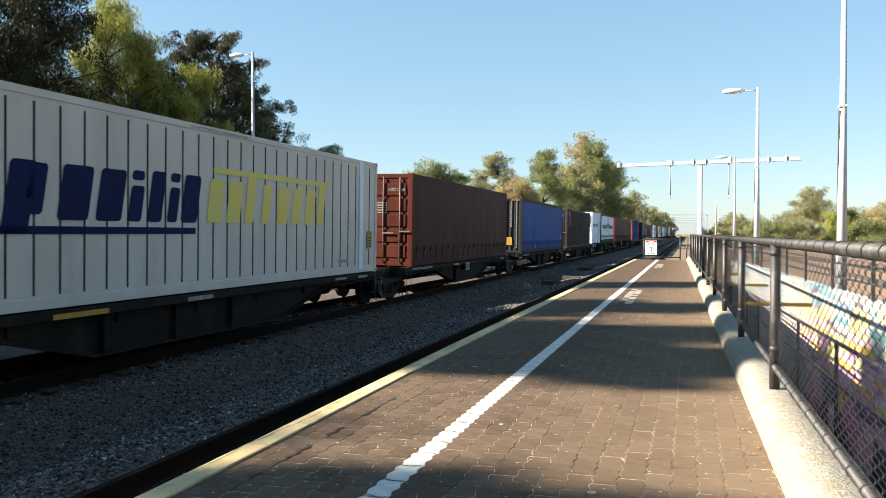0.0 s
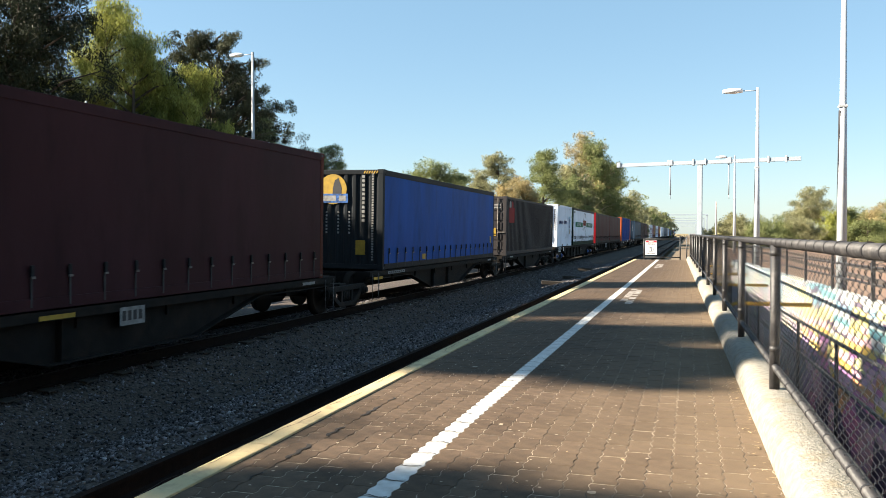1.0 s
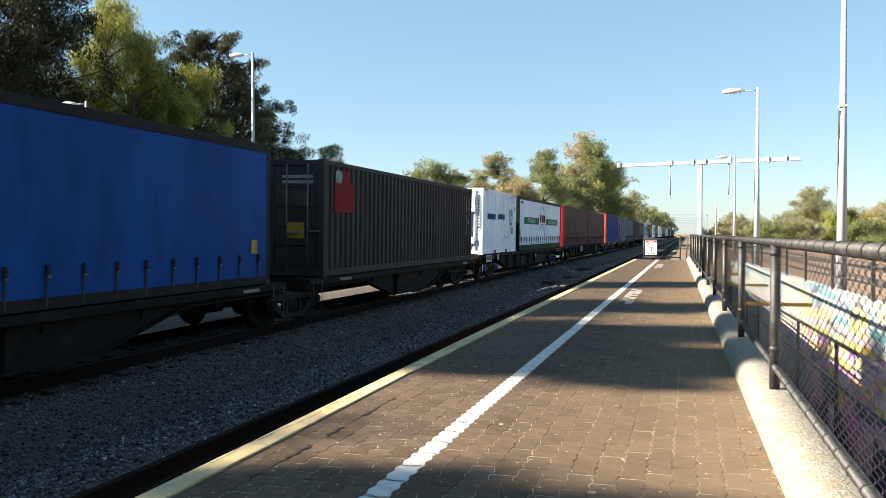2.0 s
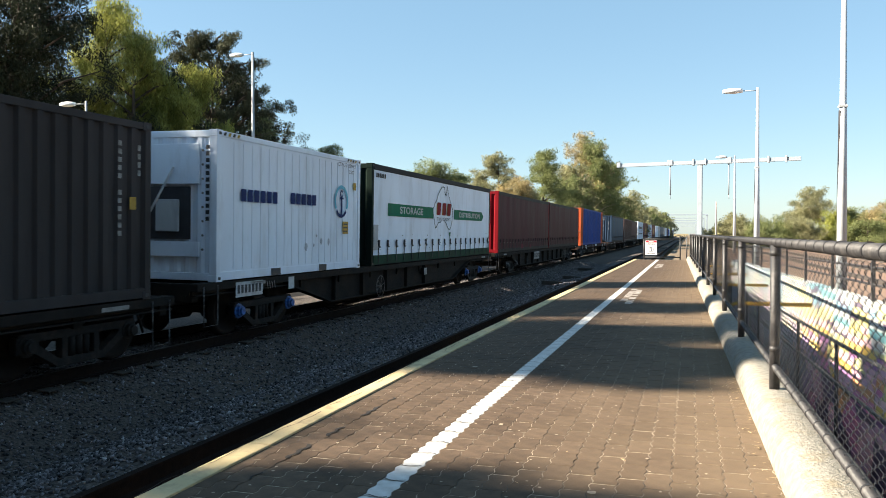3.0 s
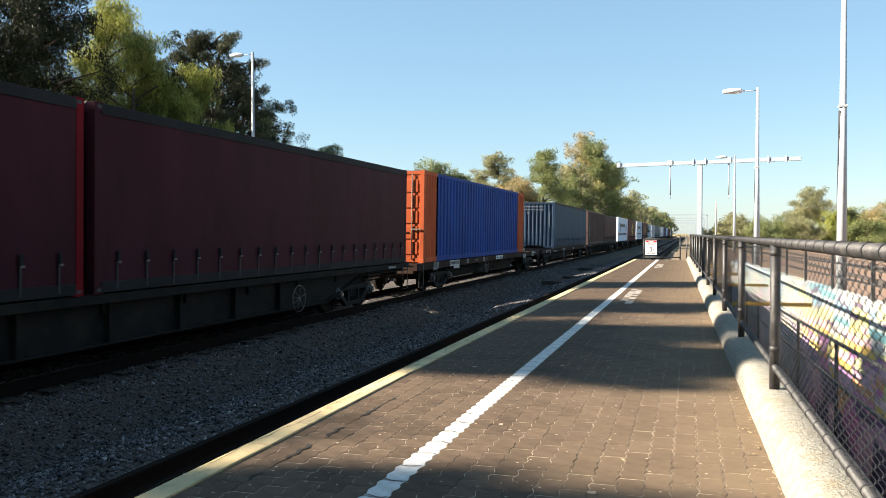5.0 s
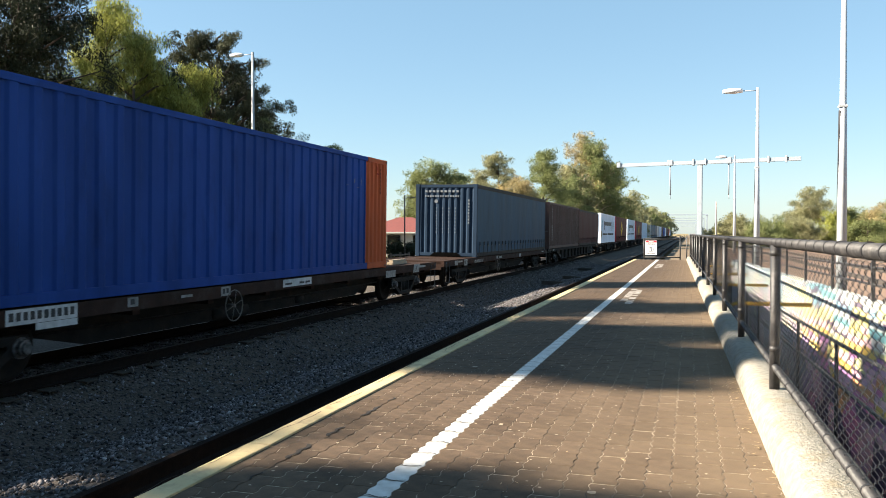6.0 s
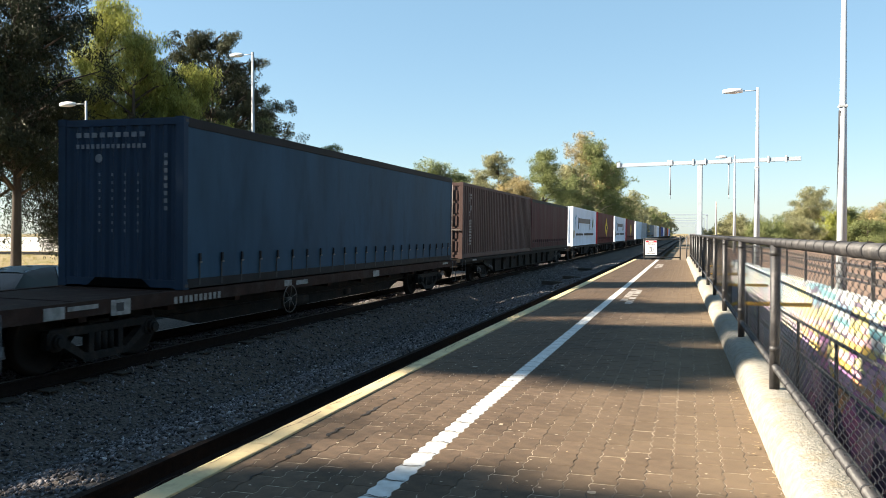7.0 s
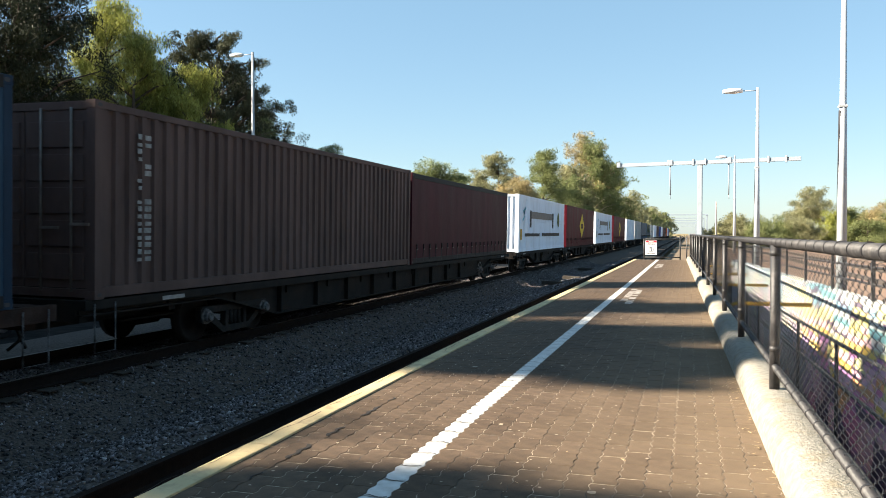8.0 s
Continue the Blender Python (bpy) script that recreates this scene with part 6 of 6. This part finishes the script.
slab("side_hatch", oblong(-6.0, -5.7, 0.40, 1.05), M["grey_light"], c, 1.2255)
part("lower_rave", boxes((1.19, 1.228, -6.0, 6.0, 0.03, 0.27), bevel=0.008), M["green"], c, "green lower side rail")

c = container(86.00, 98.40, 0.29, "curtain", "maroon", "red", "black_trim", label="maroon curtain-sided container with a red end", h=2.6)
for k in range(9):
    slab("stencil_bar", oblong(0.80, 0.86, 2.15 - 0.11 * k, 2.22 - 0.11 * k), M["plate"], c, end=-6.198)
CRIMSON = paint("patch_crimson", (0.13, 0.014, 0.034))
slab("patch", oblong(-1.56, -0.9, 0.12, 0.33), CRIMSON, c, 1.2255)
slab("patch", oblong(0.7, 1.0, 0.12, 0.30), CRIMSON, c, 1.2255)
container(98.60, 110.80, 0.29, "curtain", "maroon", trim="black_trim", label="plain maroon curtain-sided container with buckled straps", h=2.6)
c = container(112.35, 127.25, 0.22, "wave", "box_blue", "orange", "box_blue", label="blue corrugated container with orange ends", h=2.80, ends=1.25, door=True)
for k in range(7):
    slab("stencil_bar", oblong(6.98, 7.035, 2.50 - 0.098 * k, 2.565 - 0.098 * k), M["brown_end"], c, 1.2165)
slab("stencil_mark", [(6.74, 2.40), (6.86, 2.40), (6.86, 2.43), (6.775, 2.43), (6.775, 2.60), (6.74, 2.60)], M["red"], c, 1.2165)
for a, b, w, v in ((4.9, 2.02, 0.10, 0.02), (5.35, 2.10, 0.05, 0.12), (5.5, 1.98, 0.12, 0.025), (5.75, 2.05, 0.02, 0.18)):
    slab("scrape", [(a, b), (a + w, b + 0.02), (a + w, b + v), (a + 0.3 * w, b + v * 0.8)], M["stencil_dim"], c, 1.2125)
c = container(136.50, 151.20, 0.22, "curtain", "slate", "navy", "black_trim", label="slate blue curtain-sided container with a navy ribbed end", h=2.75)
e = -7.347
for k in range(9):
    slab("stencil_bar", oblong(-0.85 + 0.155 * k, -0.85 + 0.155 * k + 0.10, 2.44, 2.52), M["stencil_dim"], c, end=e)
for k in range(14):
    slab("stencil_bar", oblong(-0.85 + 0.1 * k, -0.85 + 0.1 * k + 0.06, 2.26, 2.33), M["stencil_dim"], c, end=e)
slab("sticker", disc(-0.40, 2.1, 0.07), M["stencil_dim"], c, end=e)
# flat patch, black for the shade in the hollow under the end sill
slab("gooseneck_recess", [(-0.62, 0.02), (0.62, 0.02), (0.45, 0.16), (-0.45, 0.16)], M["recess"], c, end=e - 0.01, label="black patch for the shaded hollow under the end sill")
for x in (-0.4, -0.15, 0.1, 0.35):
    for k in range(8):
        slab("stencil_bar", oblong(x, x + 0.03, 0.9 + 0.13 * k, 0.95 + 0.13 * k), M["stencil_dim"], c, end=e)
for k in range(8):
    slab("stencil_bar", oblong(0.86, 0.92, 2.1 - 0.12 * k, 2.17 - 0.12 * k), M["stencil_dim"], c, end=e)
c = container(152.55, 165.05, 0.22, "wave", "brown_box", label="brown corrugated steel container", h=2.7, door=True)
rngb = random.Random(17)
for k in range(19):
    b = 2.26 - 0.104 * k
    for a, w in ((-5.40, 0.10), (-5.25, 0.16)):
        if rngb.random() < 0.8:
            slab("stencil_bar", oblong(a + 0.03 * rngb.random(), a + w, b, b + 0.05 + 0.03 * rngb.random()), M["plate"], c, 1.2125)
container(165.20, 177.60, 0.22, "curtain", "maroon", trim="black_trim", label="plain maroon curtain-sided container with buckled straps", h=2.65)

# the rest of the train
DIAMOND = paint("ink_gold", (0.60, 0.42, 0.05), 0.9)
far = [("panel", "white", "white refrigerated container with a bridge picture"), ("curtain", "maroon", "maroon curtain-sided container with a gold diamond"), ("panel", "white", "white refrigerated container with a bridge picture"),
       ("curtain", "maroon", "maroon curtain-sided container with a gold diamond"), ("panel", "white", "plain white refrigerated freight container"), ("wave", "grey_light", "pale grey corrugated freight container"),
       ("curtain", "slate", "slate blue curtain-sided freight container"), ("curtain", "slate", "slate blue curtain-sided freight container"), ("wave", "grey_light", "pale grey corrugated freight container"),
       ("panel", "white", "plain white refrigerated freight container"), ("wave", "brown_box", "brown corrugated steel freight container"), ("wave", "box_blue", "bright blue corrugated freight container"),
       ("panel", "white", "plain white refrigerated freight container"), ("curtain", "maroon", "plain maroon curtain-sided freight container"), ("wave", "grey_box", "dark grey corrugated freight container"),
       ("wave", "orange", "orange corrugated steel freight container"), ("panel", "white", "plain white refrigerated freight container"), ("curtain", "blue", "blue curtain-sided freight container")]
M["red_curtain"] = paint("curtain_red", (0.085, 0.010, 0.017))
starts = [180.1, 195.1, 211.9, 228.3, 246.4, 262.6]
for k, (side, col, lab) in enumerate(far):
    s = starts[k] if k < 6 else 278.5 + 16.0 * (k - 6)
    n = 13.9 if k == 0 else 15.2 if k in (1, 3) else 14.6
    if "gold" in lab:
        col = "red_curtain"
    wagon(s - 0.4, s + n + 0.4, 0.22, (s + 1.6, s + n - 1.6), label=BW, sill=0.64)
    c = container(s, s + n, 0.22, side, col, label=lab, h=2.75)
    if "bridge" in lab:
        for a, b in ((-4.3, -3.9), (2.4, 2.8)):
            slab("picture_tower", oblong(a, b, 1.2, 2.05), M["grey_box"], c)
        slab("picture_span", oblong(-3.9, 2.4, 1.65, 2.0), M["castings"], c)
        slab("emblem", band([(-6.1, 1.5), (-5.6, 1.75), (-6.0, 1.95), (-5.3, 2.15)], 0.14), SKY_INK, c)
        slab("emblem", disc(4.6, 1.7, 0.35, 20, 0.42), M["leaf_mid"], c)
        slab("text_bar", oblong(-5.5, -1.6, 0.75, 0.90), M["grey_box"], c)
        slab("text_bar", oblong(-0.9, 5.0, 0.75, 0.92), M["grey_box"], c)
        slab("sticker", oblong(-6.6, -6.2, 0.6, 1.1), M["label_yellow"], c)
    elif "gold" in lab:
        p = slab("gold_diamond", [(0, 0.55), (1.3, 1.42), (0, 2.35), (-1.3, 1.42)], DIAMOND, c, 1.2275)
        slab("diamond_mark", oblong(-0.5, 0.5, 1.25, 1.6), M["maroon"], p, 1.2315)


# ---------------------------------------------------------------- loose ballast stones
def stones():
    rng = np.random.default_rng(5)
    n = 96000
    y = 1.0 + 62 * rng.random(n) ** 2.0
    x = -10.6 + 8.15 * rng.random(n) ** 0.8
    z = np.array([bed_z(a, b) for a, b in zip(x, y)]) + 0.016 * rng.random(n)
    r = (0.012 + 0.017 * rng.random(n) ** 1.6) * (1 + 0.016 * y)
    unit = np.array([(1, 0, 0), (0, 1, 0), (-1, 0, 0), (0, -1, 0), (0, 0, 0.8), (0, 0, -0.7)], float)
    v = unit[None] * (0.65 + 0.7 * rng.random((n, 6, 1))) + 0.25 * rng.normal(size=(n, 6, 3))
    q = rng.normal(size=(n, 3, 3))
    q, _ = np.linalg.qr(q)
    v = np.einsum("nij,nkj->nki", q, v) * r[:, None, None]
    v[:, :, 2] *= 0.8
    v += np.stack([x, y, z], 1)[:, None]
    tri = np.array([(0, 1, 4), (1, 2, 4), (2, 3, 4), (3, 0, 4), (1, 0, 5), (2, 1, 5), (3, 2, 5), (0, 3, 5)])
    f = (tri[None] + 6 * np.arange(n)[:, None, None]).reshape(-1)
    me = bpy.data.meshes.new("ballast_stones")
    me.vertices.add(6 * n)
    me.vertices.foreach_set("co", v.ravel())
    me.loops.add(len(f))
    me.loops.foreach_set("vertex_index", f)
    me.polygons.add(8 * n)
    me.polygons.foreach_set("loop_start", np.arange(0, 24 * n, 3))
    me.update()
    me.materials.append(M["stone"])
    me.materials.append(M["stone_pale"])
    me.polygons.foreach_set("material_index", np.repeat((rng.random(n) < 0.03).astype(np.int32), 8))
    tagged(new("ballast_stones", me), "loose dark grey crushed ballast stones", "ballast", "", "stuff")


stones()


# ---------------------------------------------------------------- pavers
PAVE_W, PAVE_L, GAP = 0.1125, 0.225, 0.0042
PAVE_X0 = -2.095


def paver_mesh(name, material):
    """An interlocking block: wavy long sides, straight ends, chamfered top."""
    wav = [0.0, 0.0055, 0.006, 0.0, -0.006, -0.0055, 0.0, 0.0055, 0.006, 0.0, -0.006, -0.0055, 0.0]
    n = len(wav) - 1
    ys = [GAP + (PAVE_L - 2 * GAP) * i / n for i in range(n + 1)]
    ring = [(w + GAP / 2, y) for w, y in zip(wav, ys)] + [(PAVE_W + w - GAP / 2, y) for w, y in zip(wav[::-1], ys[::-1])]
    cx, cy = PAVE_W / 2, PAVE_L / 2
    ins = [(x + (0.0016 if x < cx else -0.0016), y + (0.0018 if i in (0, len(ring) - 1) else -0.0018 if i in (n, n + 1) else 0)) for i, (x, y) in enumerate(ring)]
    verts = [(x, y, -0.02) for x, y in ring] + [(x, y, -0.0012) for x, y in ring] + [(x, y, 0.0) for x, y in ins]
    m = len(ring)
    faces = [[o + i, o + (i + 1) % m, o + m + (i + 1) % m, o + m + i][::-1] for o in (0, m) for i in range(m)] + [list(range(2 * m, 3 * m))[::-1]]
    me = bpy.data.meshes.new(name)
    me.from_pydata(verts, [], faces)
    me.materials.append(material)
    return me


def pave():
    rng = random.Random(3)
    plain, white, worn = paver_mesh("paver", M["paver"]), paver_mesh("painted_paver", M["paver_paint"]), paver_mesh("worn_paver", M["paver_worn"])
    near, rest = [], {0: [], 1: [], 2: []}
    for c in range(25):
        x = PAVE_X0 + c * PAVE_W
        for r in range(-26, 152):
            y = r * PAVE_L + (PAVE_L / 2 if c % 2 else 0)
            if x > kerb_x(y) + 0.01 or y > PLAT_Y1 - 0.25:
                continue
            faint = c in (9, 10) and rng.random() < 0.75 and (12.3 < y < 15.9 or 25.8 < y < 29.0)
            painted = 1 if c == 7 else 2 if faint else 0
            m = (x, y, 0.0004 + 0.0005 * rng.uniform(-1, 1), 0.25 * rng.uniform(-1, 1), 0.25 * rng.uniform(-1, 1))
            (near if 2.6 < y < 5.6 and len(near) < 300 else rest[painted]).append((*m, painted))
    for x, y, z, rx, ry, painted in near:
        part("paver", white if painted else plain, None, platform, at=pose(x, y, z, rx, ry, 0))
    g = GAP / 2
    block = [(a, b, c) for c in (-0.02, 0.0) for a, b in ((g, g), (PAVE_W - g, g), (PAVE_W - g, PAVE_L - g), (g, PAVE_L - g))]
    for painted, todo in rest.items():
        src = (plain, white, worn)[painted]
        wavy = np.array([v.co[:] for v in src.vertices]), [list(p.vertices) for p in src.polygons]
        straight = np.array(block), [[4, 5, 6, 7], [0, 1, 5, 4], [1, 2, 6, 5], [2, 3, 7, 6], [3, 0, 4, 7]]
        allv, allf, at = [], [], 0
        for x, y, z, rx, ry, _ in todo:
            v0, f0 = wavy if 2.2 < y < 15 else straight
            v = v0 + (x, y, z)
            v[:, 2] += (v0[:, 1] - 0.11) * radians(rx) + (v0[:, 0] - 0.056) * radians(ry)
            allv.append(v)
            allf += [[k + at for k in f] for f in f0]
            at += len(v0)
        me = bpy.data.meshes.new("paving")
        me.from_pydata(np.concatenate(allv).tolist(), [], allf)
        me.materials.append(src.materials[0])
        tagged(part("paving", me, None, platform, ("brown interlocking paving blocks", "white painted paving blocks", "paving blocks with worn white paint")[painted]), kind="stuff")


pave()


def litter():
    """Dry gum leaves along the foot of the kerb and a few on the paving."""
    rng = random.Random(9)
    verts, faces = [], []
    for i in range(420):
        y = 2.5 + 22 * rng.random() ** 1.6
        x = kerb_x(y) - abs(rng.gauss(0, 0.05)) - 0.01 if i < 300 else rng.uniform(-2.0, kerb_x(y) - 0.05)
        a, ln, w = rng.uniform(0, 6.28), rng.uniform(0.007, 0.024) * (2.2 if i % 41 == 0 else 1), rng.uniform(0.002, 0.005)
        d, e = Vector((math.cos(a), math.sin(a), rng.uniform(-0.1, 0.1))) * ln, Vector((-math.sin(a), math.cos(a), rng.uniform(-0.3, 0.3))) * w
        p = Vector((x, y, 0.006 + rng.random() * 0.006))
        o = len(verts)
        verts += [p - d, p - d * 0.2 + e, p + d, p - d * 0.2 - e]
        faces.append((o, o + 1, o + 2, o + 3))
    me = bpy.data.meshes.new("leaf_litter")
    me.from_pydata(verts, [], faces)
    me.materials.append(M["leaf_fallen"])
    tagged(new("leaf_litter", me), "dry fallen gum leaves at the kerb's foot", "leaves", "", "stuff")


litter()


def open_joints():
    """Wavy joints beside the coping that have lost their sand, and cracks in the coping. Flat strips: the shade in the
    gaps is put into their dark colour.
    """
    dark = mat("open_joint", (0.02, 0.017, 0.015), 1.0)
    x = PAVE_X0 + 2 * PAVE_W
    for y0, y1, w in ((3.08, 3.20, 0.010), (3.42, 3.70, 0.022), (3.86, 4.10, 0.020), (4.36, 4.64, 0.022), (4.80, 4.92, 0.012)):
        n = int((y1 - y0) / 0.012)
        pts = [(x + 0.0085 * math.sin((y0 + 0.012 * k) / PAVE_L * 4 * math.pi), y0 + 0.012 * k) for k in range(n)]
        bm = bmesh.new()
        bm.faces.new([bm.verts.new((a, b, 0.0045)) for a, b in band(pts, w)])
        part("open_joint", bm, dark, platform)
    for r in range(11, 58):
        y = r * PAVE_L + PAVE_L / 2
        xs = [PAVE_X0 + 7 * PAVE_W + PAVE_W * k / 8 for k in range(9)]
        bm = bmesh.new()
        bm.faces.new([bm.verts.new((a, b, 0.0045)) for a, b in band([(a, y + 0.010 * math.sin(k * 0.79 + r)) for k, a in enumerate(xs)], 0.007)])
        part("open_joint", bm, dark, platform)
    rng = random.Random(4)
    for y0, y1 in ((2.7, 3.1), (3.2, 4.4), (4.5, 5.0), (5.3, 6.4), (6.9, 8.2), (9.0, 10.5)):
        n = int((y1 - y0) / 0.05)
        u, pts = 0.065, []
        for k in range(n):
            u = min(0.105, max(0.025, u + rng.uniform(-0.011, 0.012)))
            pts.append((X_EDGE + u, y0 + 0.05 * k))
        bm = bmesh.new()
        bm.faces.new([bm.verts.new((a, b, 0.0145)) for a, b in band(pts, 0.0045)])
        part("crack", bm, dark, platform)


open_joints()


def spots():
    """Pale flattened spots and crumbs on the paving."""
    rng = random.Random(21)
    verts, faces = [], []
    for i in range(620):
        y = 2.7 + 14 * rng.random() ** 1.7
        x = rng.uniform(-2.0, kerb_x(y) - 0.06)
        r = rng.uniform(0.003, 0.009) if i > 14 else rng.uniform(0.014, 0.028)
        o = len(verts)
        n = 9
        verts += [(x + r * math.cos(6.283 * k / n) * rng.uniform(0.7, 1.1), y + r * math.sin(6.283 * k / n) * rng.uniform(0.7, 1.1), 0.0035) for k in range(n)]
        faces.append(tuple(range(o, o + n)))
    me = bpy.data.meshes.new("paving_spots")
    me.from_pydata(verts, [], faces)
    me.materials.append(mat("pale_spot", (0.40, 0.33, 0.24), 0.9, 0, (0.26, 0.21, 0.15), 30, 0.8, island=0.3))
    tagged(part("paving_spots", me, None, platform), kind="stuff")


spots()


def offcut(x, y, rz, w, label):
    t = thing("timber_offcut", label, "timber", pose(x, y, bed_z(x, y) + 0.03, 0, 2, rz))
    part("beam", boxes((-w, w, -0.12, 0.12, -0.04, 0.12), bevel=0.015), M["sleeper"], t)


offcut(-5.5, 33.6, 12, 0.55, "dark old sleeper offcut lying on the ballast")
offcut(-5.2, 36.6, -8, 0.40, "dark old sleeper offcut lying on the ballast")
offcut(-5.8, 48.5, 6, 0.70, "dark old sleeper offcut lying on the ballast")


# ---------------------------------------------------------------- movement
def motions():
    times = [0.0, 1 / 30, 1, 2, 3, 4, 5, 6, 7, 8 - 1 / 30, 8.0]
    for ob, s, z in MOVING:
        x = X_TRAIN + 0.0152 * (z - Z_RAIL)
        walk(ob, [(t, pose(x, s - SPEED * t, z, 0, CANT, 0)) for t in times])
    # wheels: radius 0.44 m, they roll towards the eye
    turn = math.degrees(SPEED / 0.44)
    for w, dy in SPINNING[:36]:
        walk(w, [(k / 30, pose(0, dy, 0.46, turn * k / 30, 0, 0)) for k in range(241)])


motions()
